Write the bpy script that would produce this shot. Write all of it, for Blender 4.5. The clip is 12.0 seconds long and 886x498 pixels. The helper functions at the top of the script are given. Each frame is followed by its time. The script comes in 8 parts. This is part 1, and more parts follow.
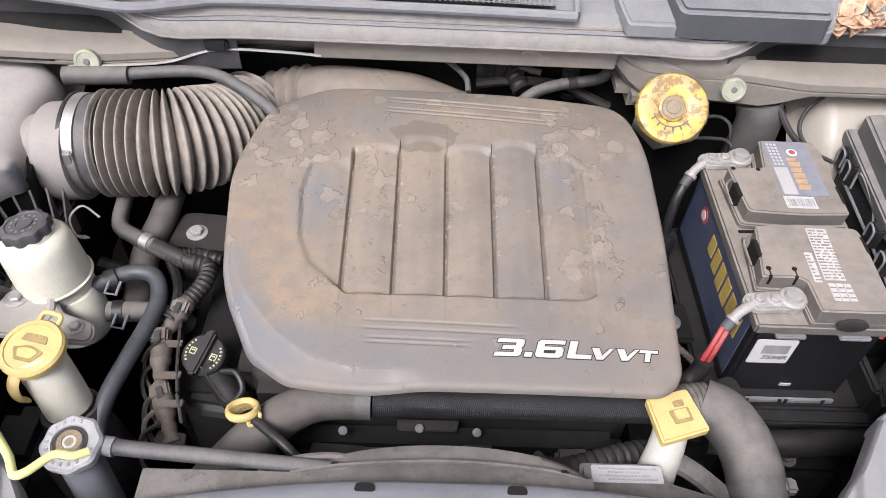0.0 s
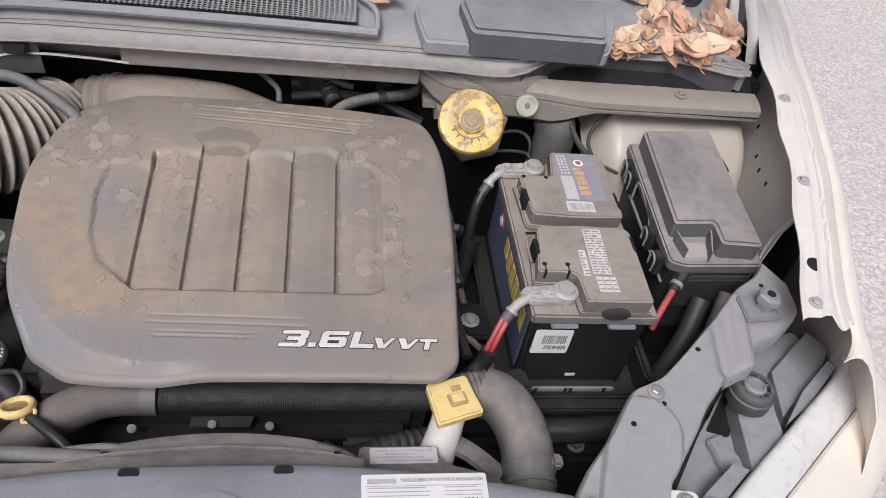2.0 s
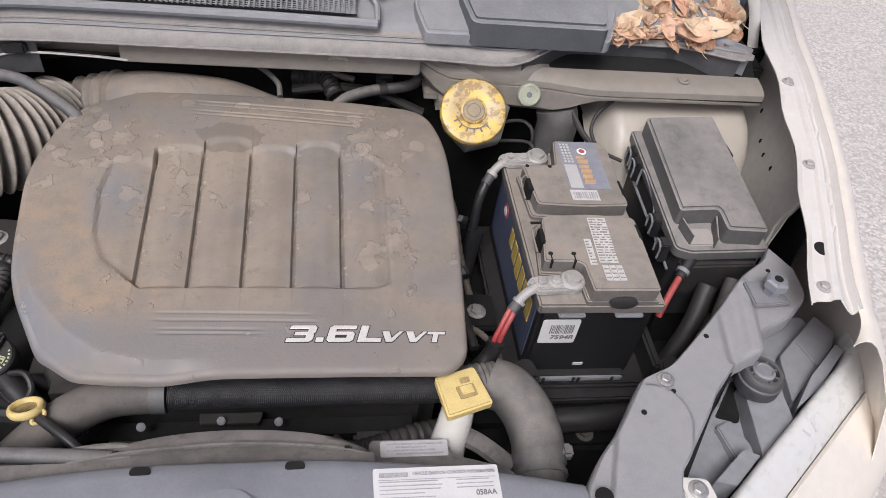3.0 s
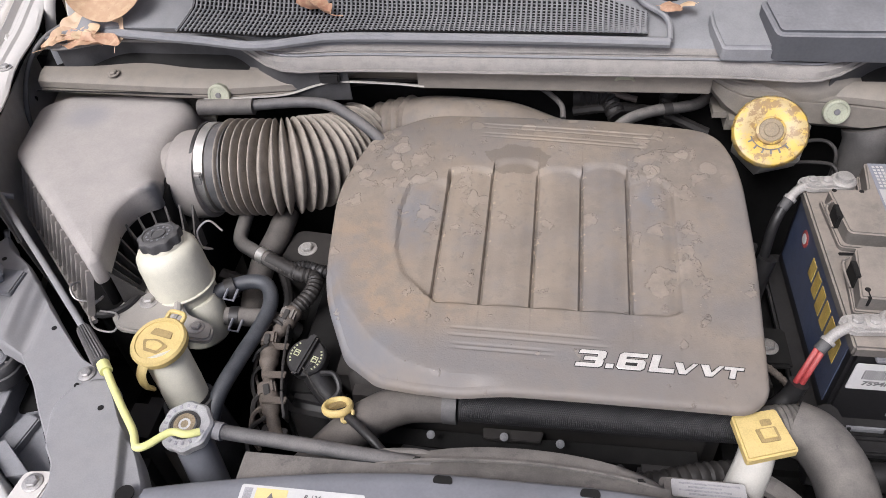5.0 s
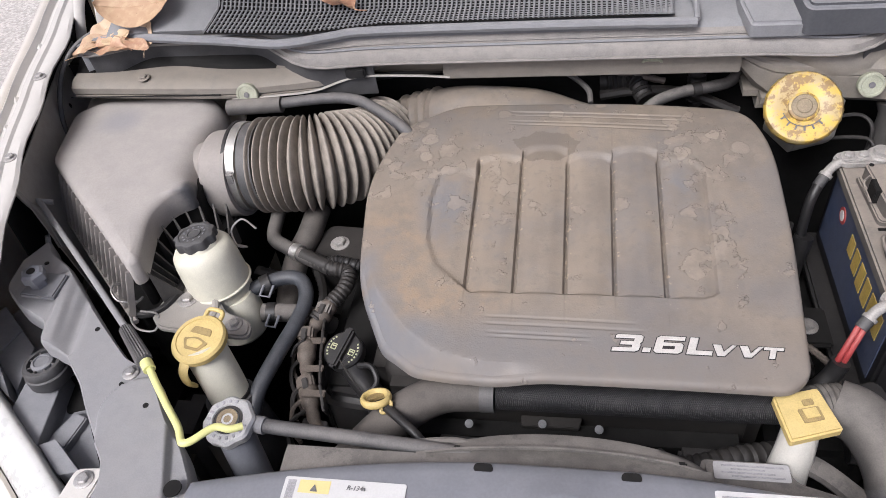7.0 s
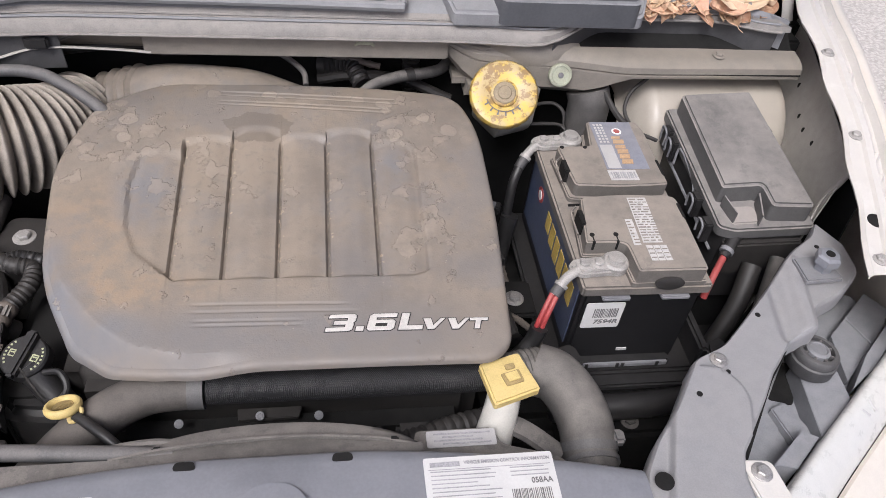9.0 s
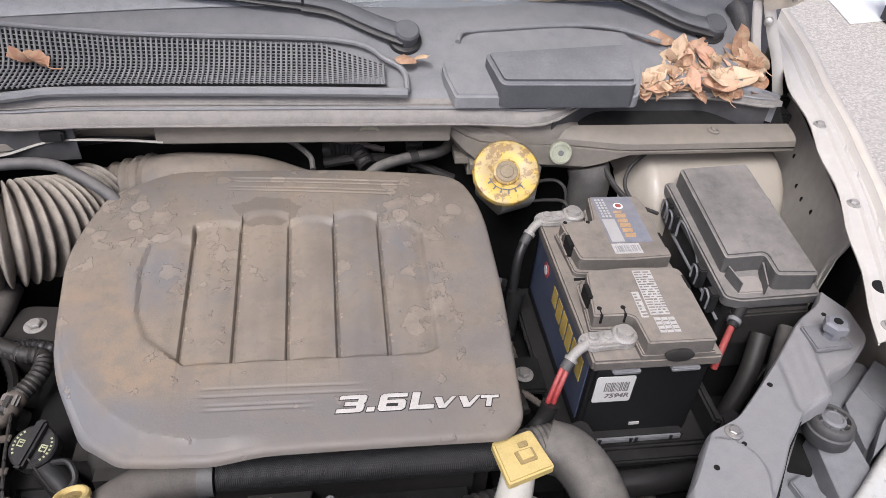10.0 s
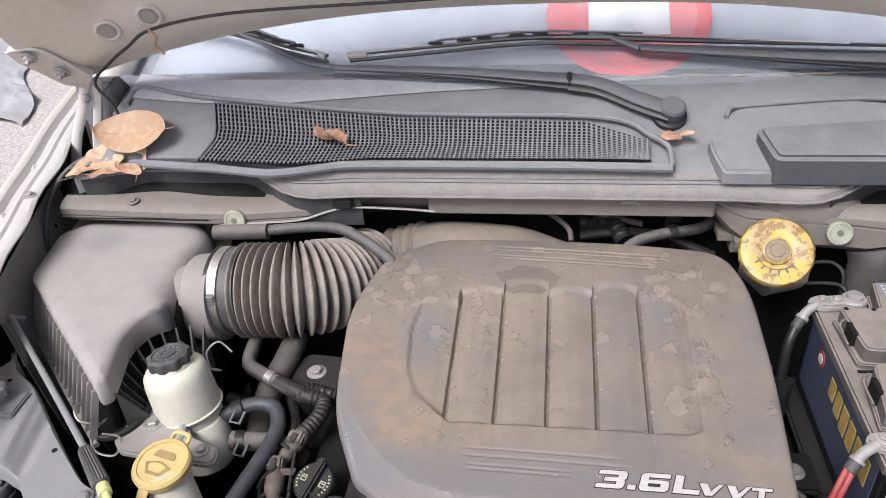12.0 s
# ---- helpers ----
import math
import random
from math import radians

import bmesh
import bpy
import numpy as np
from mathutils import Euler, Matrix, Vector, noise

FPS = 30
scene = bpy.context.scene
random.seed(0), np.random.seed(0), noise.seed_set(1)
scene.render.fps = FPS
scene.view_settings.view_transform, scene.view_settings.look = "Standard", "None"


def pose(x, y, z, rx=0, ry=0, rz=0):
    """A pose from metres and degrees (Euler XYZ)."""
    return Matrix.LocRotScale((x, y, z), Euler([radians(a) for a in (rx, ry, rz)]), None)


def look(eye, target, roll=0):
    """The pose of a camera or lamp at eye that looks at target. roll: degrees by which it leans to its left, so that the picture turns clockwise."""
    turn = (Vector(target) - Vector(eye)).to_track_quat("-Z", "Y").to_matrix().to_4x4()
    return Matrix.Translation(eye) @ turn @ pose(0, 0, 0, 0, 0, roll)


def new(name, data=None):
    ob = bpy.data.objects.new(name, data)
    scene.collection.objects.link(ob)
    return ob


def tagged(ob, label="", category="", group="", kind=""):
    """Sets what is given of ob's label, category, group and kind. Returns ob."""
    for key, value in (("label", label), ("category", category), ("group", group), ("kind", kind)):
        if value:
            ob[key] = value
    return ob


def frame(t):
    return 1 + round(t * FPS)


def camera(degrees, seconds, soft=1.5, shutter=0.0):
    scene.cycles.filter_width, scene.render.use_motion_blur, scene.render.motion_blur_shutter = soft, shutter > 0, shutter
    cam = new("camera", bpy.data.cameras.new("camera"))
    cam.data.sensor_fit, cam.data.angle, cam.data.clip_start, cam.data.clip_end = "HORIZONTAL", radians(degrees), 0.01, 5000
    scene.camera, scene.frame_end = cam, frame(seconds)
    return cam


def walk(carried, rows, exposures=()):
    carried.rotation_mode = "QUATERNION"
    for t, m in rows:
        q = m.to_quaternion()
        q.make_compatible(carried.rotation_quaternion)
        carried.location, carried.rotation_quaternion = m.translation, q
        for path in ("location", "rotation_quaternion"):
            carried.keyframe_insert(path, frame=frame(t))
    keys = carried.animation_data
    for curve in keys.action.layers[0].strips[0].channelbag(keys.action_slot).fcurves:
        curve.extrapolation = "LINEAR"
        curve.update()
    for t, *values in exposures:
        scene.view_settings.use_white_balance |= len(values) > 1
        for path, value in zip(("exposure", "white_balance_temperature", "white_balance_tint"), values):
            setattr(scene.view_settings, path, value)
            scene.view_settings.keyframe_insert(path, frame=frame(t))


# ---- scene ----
cam = camera(61.3, 12.0, 0.55)
PATH = [
    (0, (-0.023, -0.223, 1.643), (0.037, 1.128, 0.169), 3.8),
    (0.5, (0.022, -0.262, 1.662), (0.047, 1.145, 0.241), 2.7),
    (1, (0.045, -0.303, 1.668), (0.046, 1.139, 0.282), 2.1),
    (1.5, (0.085, -0.304, 1.66), (0.319, 1.115, 0.271), 8.6),
    (2, (0.107, -0.297, 1.652), (0.441, 1.113, 0.273), 11.1),
    (2.5, (0.109, -0.29, 1.651), (0.459, 1.112, 0.269), 10.9),
    (3, (0.101, -0.292, 1.65), (0.434, 1.099, 0.253), 10.0),
    (3.5, (0.078, -0.297, 1.65), (0.343, 1.098, 0.242), 8.3),
    (3.7, (0.064, -0.297, 1.65), (0.236, 1.106, 0.235), 5.9),
    (5.3, (0.013, -0.28, 1.65), (-0.307, 1.131, 0.27), -6.0),
    (5.5, (0.007, -0.283, 1.65), (-0.342, 1.126, 0.274), -7.0),
    (6, (0.006, -0.289, 1.649), (-0.401, 1.109, 0.279), -9.5),
    (6.5, (0.011, -0.289, 1.65), (-0.385, 1.105, 0.271), -9.5),
    (6.7, (0.015, -0.286, 1.651), (-0.368, 1.104, 0.264), -9.4),
    (8.3, (0.048, -0.285, 1.632), (-0.001, 1.115, 0.205), -2.6),
    (8.5, (0.06, -0.283, 1.623), (0.065, 1.124, 0.201), -1.1),
    (9, (0.073, -0.283, 1.611), (0.372, 1.115, 0.212), 7.3),
    (9.5, (0.076, -0.284, 1.612), (0.45, 1.212, 0.339), 7.1),
    (10, (0.066, -0.288, 1.618), (0.362, 1.247, 0.371), 5.0),
    (10.5, (0.053, -0.293, 1.627), (0.149, 1.351, 0.492), 0.5),
    (11, (0.035, -0.296, 1.627), (0.005, 1.369, 0.52), -1.1),
    (11.5, (0.019, -0.301, 1.627), (-0.199, 1.37, 0.55), -3.9),
    (12, (0.011, -0.306, 1.625), (-0.277, 1.346, 0.536), -4.2),
]
EXPOSURES = [(t, stops, 5950, 12) for t, stops in ((0.0, 0.59), (1.0, 0.60), (1.5, 0.18), (2.0, 0.15), (3.0, 0.13), (3.5, 0.18), (5.5, 0.26), (6.0, 0.22), (6.5, 0.19), (8.5, 0.51), (9.0, 0.25), (9.5, 0.19), (10.0, 0.24), (10.5, 0.33), (11.0, 0.44), (11.5, 0.38), (12.0, 0.29))]
walk(cam, [(t, look(eye, target, roll)) for t, eye, target, roll in PATH], EXPOSURES)

# ---- daylight: bright hazy sky, wide soft sun ----
SUN_ELEVATION, SUN_TURN = radians(52), radians(208)
world = bpy.data.worlds.new("sky")
scene.world = world
world.use_nodes = True
sky = world.node_tree.nodes.new("ShaderNodeTexSky")
sky.sky_type = "NISHITA"
sky.sun_disc = False
sky.sun_elevation, sky.sun_rotation = SUN_ELEVATION, SUN_TURN
sky.air_density, sky.dust_density, sky.ozone_density = 0.35, 5.0, 0.6
background = world.node_tree.nodes["Background"]
background.inputs["Strength"].default_value = 0.15
world.node_tree.links.new(sky.outputs["Color"], background.inputs["Color"])
sun = new("sun", bpy.data.lights.new("sun", "SUN"))
sun.data.energy, sun.data.angle, sun.data.color = 2.6, radians(24), (1.0, 0.96, 0.90)
sun_way = Vector((math.sin(SUN_TURN) * math.cos(SUN_ELEVATION), math.cos(SUN_TURN) * math.cos(SUN_ELEVATION), math.sin(SUN_ELEVATION)))
sun.rotation_euler = sun_way.to_track_quat("Z", "Y").to_euler()


# ---- building helpers ----
def smoothed(me, angle=38):
    me.shade_smooth()
    me.set_sharp_from_angle(angle=radians(angle))


def part(name, bm, material, parent=None, label="", angle=38):
    """Links a bmesh as one mesh object, under a thing or a part where one is given."""
    bmesh.ops.recalc_face_normals(bm, faces=bm.faces)
    me = bpy.data.meshes.new(name)
    bm.to_mesh(me)
    bm.free()
    smoothed(me, angle)
    me.materials.append(material)
    return shared(name, me, parent, Matrix.Identity(4), label)


def shared(name, me, parent=None, m=None, label=""):
    ob = new(name, me)
    ob.matrix_basis = m if m else Matrix.Identity(4)
    if parent:
        ob.parent = parent
        if parent.type == "EMPTY":
            ob.matrix_parent_inverse = parent.matrix_basis.inverted()
    if label:
        tagged(ob, label=label)
    return ob


def thing(name, at, label, category, group="", kind=""):
    ob = new(name)
    ob.empty_display_size = 0.02
    ob.matrix_basis = Matrix.Translation(at)
    return tagged(ob, label, category, group, kind)


def added(bm, other, m=None):
    """Adds a second bmesh to the first."""
    if m is not None:
        other.transform(m)
    me = bpy.data.meshes.new("join")
    other.to_mesh(me)
    other.free()
    bm.from_mesh(me)
    bpy.data.meshes.remove(me)
    return bm


def bevelled(bm, width, segments=2, angle=30):
    edges = [e for e in bm.edges if len(e.link_faces) == 2 and e.calc_face_angle(0) > radians(angle)]
    bmesh.ops.bevel(bm, geom=edges, offset=width, segments=segments, affect="EDGES", clamp_overlap=True)
    return bm


def box(x0, x1, y0, y1, z0, z1, bevel=0.003, segments=2):
    bm = bmesh.new()
    bmesh.ops.create_cube(bm, size=1)
    bm.transform(Matrix.LocRotScale(((x0 + x1) / 2, (y0 + y1) / 2, (z0 + z1) / 2), None, (x1 - x0, y1 - y0, z1 - z0)))
    if bevel:
        bevelled(bm, bevel, segments)
    return bm


def rounded(points, steps=5):
    """A plan outline with its corners rounded: points of x, y, radius."""
    out, n = [], len(points)
    for i, (x, y, r) in enumerate(points):
        p, a, b = Vector((x, y)), Vector(points[i - 1][:2]), Vector(points[(i + 1) % n][:2])
        if r <= 0:
            out.append((x, y))
            continue
        da, db = (a - p), (b - p)
        cut = min(r, da.length * 0.48, db.length * 0.48)
        s, e = p + da.normalized() * cut, p + db.normalized() * cut
        for k in range(steps + 1):
            f = k / steps
            q = s * (1 - f) ** 2 + p * 2 * f * (1 - f) + e * f * f
            out.append((q.x, q.y))
    return out


def prism(outline, z0, z1, bevel=0.0, segments=2, slope=0.0, y0=0.0):
    """A slab on a plan outline; slope tilts both faces along y."""
    bm = bmesh.new()
    low = [bm.verts.new((x, y, z0 + slope * (y - y0))) for x, y in outline]
    top = [bm.verts.new((x, y, z1 + slope * (y - y0))) for x, y in outline]
    bm.faces.new(top)
    bm.faces.new(low[::-1])
    for i in range(len(low)):
        j = (i + 1) % len(low)
        bm.faces.new((low[i], low[j], top[j], top[i]))
    bmesh.ops.recalc_face_normals(bm, faces=bm.faces)
    if bevel:
        tops = set(top)
        edges = [e for e in bm.edges if e.verts[0] in tops and e.verts[1] in tops]
        bmesh.ops.bevel(bm, geom=edges, offset=bevel, segments=segments, affect="EDGES", clamp_overlap=True)
    return bm


def lathe(profile, segments=32, m=None, wobble=None):
    """A turned body: profile of radius, height. wobble(angle, radius, height) gives another radius."""
    bm = bmesh.new()
    rings = []
    for r, z in profile:
        ring = []
        for i in range(segments):
            a = 2 * math.pi * i / segments
            rr = wobble(a, r, z) if wobble else r
            ring.append(bm.verts.new((rr * math.cos(a), rr * math.sin(a), z)))
        rings.append(ring)
    for a, b in zip(rings, rings[1:]):
        for i in range(segments):
            j = (i + 1) % segments
            bm.faces.new((a[i], a[j], b[j], b[i]))
    bm.faces.new(rings[0][::-1])
    bm.faces.new(rings[-1])
    if m is not None:
        bm.transform(m)
    return bm


def facing(at, normal, spin=0.0):
    """A pose at a place whose z axis points along normal."""
    return Matrix.Translation(at) @ Vector(normal).to_track_quat("Z", "Y").to_matrix().to_4x4() @ Matrix.Rotation(radians(spin), 4, "Z")


def curve_through(points, steps=8):
    """Points along a smooth line through the given points."""
    ps = [Vector(p) for p in points]
    if len(ps) < 3:
        return [ps[0].lerp(ps[-1], k / steps) for k in range(steps + 1)]
    ps = [ps[0] * 2 - ps[1]] + ps + [ps[-1] * 2 - ps[-2]]
    out = []
    for i in range(1, len(ps) - 2):
        a, b, c, d = ps[i - 1:i + 3]
        for k in range(steps):
            t = k / steps
            out.append(0.5 * (2 * b + (c - a) * t + (2 * a - 5 * b + 4 * c - d) * t * t + (3 * b - a - 3 * c + d) * t ** 3))
    return out + [ps[-2]]


def tube(points, radius, segments=12, steps=8, flat=1.0, smooth=True):
    """A pipe along a smooth line; radius is a number or a function of the way along (0 to 1)."""
    line = curve_through(points, steps) if smooth else [Vector(p) for p in points]
    bm = bmesh.new()
    lengths = [0.0]
    for a, b in zip(line, line[1:]):
        lengths.append(lengths[-1] + (b - a).length)
    side, rings = None, []
    for i, p in enumerate(line):
        way = (line[min(i + 1, len(line) - 1)] - line[max(i - 1, 0)]).normalized()
        if side is None:
            side = way.cross(Vector((0, 0, 1)))
            side = side.normalized() if side.length > 0.01 else Vector((1, 0, 0))
        side = (side - way * side.dot(way)).normalized()
        up = way.cross(side)
        r = radius(lengths[i] / lengths[-1]) if callable(radius) else radius
        rings.append([bm.verts.new(p + side * (r * math.cos(a)) + up * (r * flat * math.sin(a))) for a in (2 * math.pi * k / segments for k in range(segments))])
    for a, b in zip(rings, rings[1:]):
        for i in range(segments):
            j = (i + 1) % segments
            bm.faces.new((a[i], a[j], b[j], b[i]))
    bm.faces.new(rings[0][::-1])
    bm.faces.new(rings[-1])
    return bm


def sheet(at, us, vs, thick=0.0):
    """A surface at(u, v) over two lists of steps, given a thickness below it."""
    bm = bmesh.new()
    rows = [[bm.verts.new(at(u, v)) for u in us] for v in vs]
    for a, b in zip(rows, rows[1:]):
        for i in range(len(us) - 1):
            bm.faces.new((a[i], a[i + 1], b[i + 1], b[i]))
    if thick:
        bmesh.ops.recalc_face_normals(bm, faces=bm.faces)
        bmesh.ops.solidify(bm, geom=bm.faces, thickness=thick)
    return bm


def steps(a, b, n):
    return [a + (b - a) * i / n for i in range(n + 1)]


def between(x, table):
    """Straight-line interpolation in a table of x, value."""
    if x <= table[0][0]:
        return table[0][1]
    for (a, va), (b, vb) in zip(table, table[1:]):
        if x <= b:
            return va + (vb - va) * (x - a) / (b - a)
    return table[-1][1]


def ease(x, a, b):
    t = min(1, max(0, (x - a) / (b - a)))
    return t * t * (3 - 2 * t)


def lettering(text, size, m, depth=0.001, heavy=0.0, slant=0.0, wide=1.0, spacing=1.0, width=0.0):
    """Letters of the built-in font as a mesh, centred, lying in the xy plane of the pose m."""
    data = bpy.data.curves.new("letters", "FONT")
    data.body, data.size, data.extrude, data.offset, data.shear = text, size, depth, heavy, slant
    data.align_x, data.align_y, data.space_character = "CENTER", "CENTER", spacing
    ob = bpy.data.objects.new("letters", data)
    scene.collection.objects.link(ob)
    me = bpy.data.meshes.new_from_object(ob.evaluated_get(bpy.context.evaluated_depsgraph_get()))
    bpy.data.objects.remove(ob)
    bpy.data.curves.remove(data)
    bm = bmesh.new()
    bm.from_mesh(me)
    bpy.data.meshes.remove(me)
    if width:
        far = [v.co.x for v in bm.verts]
        bm.transform(Matrix.Translation((-(min(far) + max(far)) / 2, 0, 0)))
        wide = width / (max(far) - min(far))
    bm.transform(m @ Matrix.Diagonal((wide, 1, 1, 1)))
    return bm


def slab(a, b, wide, thick, bevel=0.0015):
    """A flat bar from a to b; wide is the vector across it."""
    a, b, wide = Vector(a), Vector(b), Vector(wide)
    up = (b - a).cross(wide).normalized() * thick
    bm = bmesh.new()
    v = [bm.verts.new(p + wide * i * 0.5 + up * j * 0.5) for p in (a, b) for i, j in ((-1, -1), (1, -1), (1, 1), (-1, 1))]
    for f in ((0, 1, 2, 3), (7, 6, 5, 4), (0, 4, 5, 1), (1, 5, 6, 2), (2, 6, 7, 3), (3, 7, 4, 0)):
        bm.faces.new([v[i] for i in f])
    bmesh.ops.recalc_face_normals(bm, faces=bm.faces)
    return bevelled(bm, bevel) if bevel else bm


def hex_bolt(parent, at, normal=(0, 0, 1), r=0.007, material=None, washer=True, name="bolt"):
    bm = lathe([(r * 1.65, 0), (r * 1.65, 0.0012), (r * 1.5, 0.0018), (r * 1.0, 0.002)], 20) if washer else bmesh.new()
    added(bm, lathe([(r * 1.05, 0.0), (r * 1.05, r * 0.7), (r * 0.85, r * 0.9), (r * 0.3, r * 0.9)], 6))
    bm.transform(facing(at, normal, 17))
    return part(name, bm, material, parent)


# ---- materials ----
def nodes_of(name):
    m = bpy.data.materials.new(name)
    m.use_nodes = True
    tree = m.node_tree
    return m, tree, tree.nodes["Principled BSDF"]


def add_node(tree, kind, **values):
    n = tree.nodes.new(kind)
    for key, value in values.items():
        n.inputs[key].default_value = value
    return n


def rgb(c):
    return (c[0], c[1], c[2], 1.0)


def grain(tree, coords, scale, detail=4.0, rough=0.55):
    n = add_node(tree, "ShaderNodeTexNoise", Scale=scale, Detail=detail, Roughness=rough)
    tree.links.new(coords, n.inputs["Vector"])
    return n.outputs["Fac"]


def ramp(tree, value, a, b, low=0.0, high=1.0):
    n = add_node(tree, "ShaderNodeMapRange")
    n.interpolation_type = "SMOOTHSTEP"
    for key, v in (("From Min", a), ("From Max", b), ("To Min", low), ("To Max", high)):
        n.inputs[key].default_value = v
    tree.links.new(value, n.inputs["Value"])
    return n.outputs["Result"]


def mixed(tree, fac, a, b):
    n = tree.nodes.new("ShaderNodeMix")
    n.data_type = "RGBA"
    for socket, v in ((n.inputs[0], fac), (n.inputs[6], a), (n.inputs[7], b)):
        if isinstance(v, bpy.types.NodeSocket):
            tree.links.new(v, socket)
        else:
            socket.default_value = v if isinstance(v, float) else rgb(v)
    return n.outputs[2]


def sums(tree, op, a, b):
    n = tree.nodes.new("ShaderNodeMath")
    n.operation = op
    for socket, v in ((n.inputs[0], a), (n.inputs[1], b)):
        if isinstance(v, bpy.types.NodeSocket):
            tree.links.new(v, socket)
        else:
            socket.default_value = v
    return n.outputs[0]


DUST = (0.33, 0.29, 0.24)


def surface(name, colour, rough=0.5, metal=0.0, dust=0.35, dust_colour=DUST, settle=0.5, vary=0.25, scale=1.0, bump=0.25, specular=0.5, coat=0.0):
    """A worn surface: base colour with two scales of variation, and road dust that lies thickest on faces that look up."""
    m, tree, bsdf = nodes_of(name)
    at = tree.nodes.new("ShaderNodeTexCoord").outputs["Object"]
    big, mid, fine = grain(tree, at, 9 * scale), grain(tree, at, 60 * scale, 6), grain(tree, at, 600 * scale, 3)
    dark, light = [c * (1 - vary) for c in colour], [min(1, c * (1 + vary)) for c in colour]
    base = mixed(tree, ramp(tree, sums(tree, "ADD", sums(tree, "MULTIPLY", mid, 0.5), sums(tree, "MULTIPLY", fine, 0.5)), 0.35, 0.65), dark, light)
    cover = sums(tree, "MULTIPLY", ramp(tree, sums(tree, "ADD", sums(tree, "MULTIPLY", big, 0.65), sums(tree, "MULTIPLY", mid, 0.35)), 0.05, 0.85), dust)
    spots = ramp(tree, grain(tree, at, 26 * scale, 9, 0.68), 0.57, 0.60, 1.0, 0.72)
    cover = sums(tree, "MULTIPLY", sums(tree, "MULTIPLY", cover, spots), ramp(tree, fine, 0.30, 0.70, 0.88, 1.07))
    if settle:
        split = tree.nodes.new("ShaderNodeSeparateXYZ")
        tree.links.new(tree.nodes.new("ShaderNodeNewGeometry").outputs["Normal"], split.inputs[0])
        lying = ramp(tree, split.outputs["Z"], 0.1, 0.95, 1 - settle, 1.0 + settle * 0.35)
        cover = sums(tree, "MULTIPLY", cover, lying)
    cover = sums(tree, "MINIMUM", cover, 1.0)
    tree.links.new(mixed(tree, cover, base, dust_colour), bsdf.inputs["Base Color"])
    tree.links.new(ramp(tree, sums(tree, "ADD", cover, sums(tree, "MULTIPLY", mid, 0.2)), 0.0, 1.1, rough, 0.9), bsdf.inputs["Roughness"])
    bsdf.inputs["Metallic"].default_value = metal
    bsdf.inputs["Specular IOR Level"].default_value = specular
    bsdf.inputs["Coat Weight"].default_value = coat
    b = add_node(tree, "ShaderNodeBump", Strength=bump, Distance=0.001)
    tree.links.new(sums(tree, "ADD", sums(tree, "MULTIPLY", fine, 0.5), mid), b.inputs["Height"])
    tree.links.new(b.outputs["Normal"], bsdf.inputs["Normal"])
    return m


def near(tree, at, x, y, rx, ry):
    """1 at a place of the plan, falling to 0 over an oval round it."""
    m = tree.nodes.new("ShaderNodeMapping")
    m.inputs["Scale"].default_value = (1 / rx, 1 / ry, 0.0)
    m.inputs["Location"].default_value = (-x / rx, -y / ry, 0.0)
    tree.links.new(at, m.inputs["Vector"])
    length = tree.nodes.new("ShaderNodeVectorMath")
    length.operation = "LENGTH"
    tree.links.new(m.outputs[0], length.inputs[0])
    return ramp(tree, length.outputs["Value"], 1.0, 0.2)


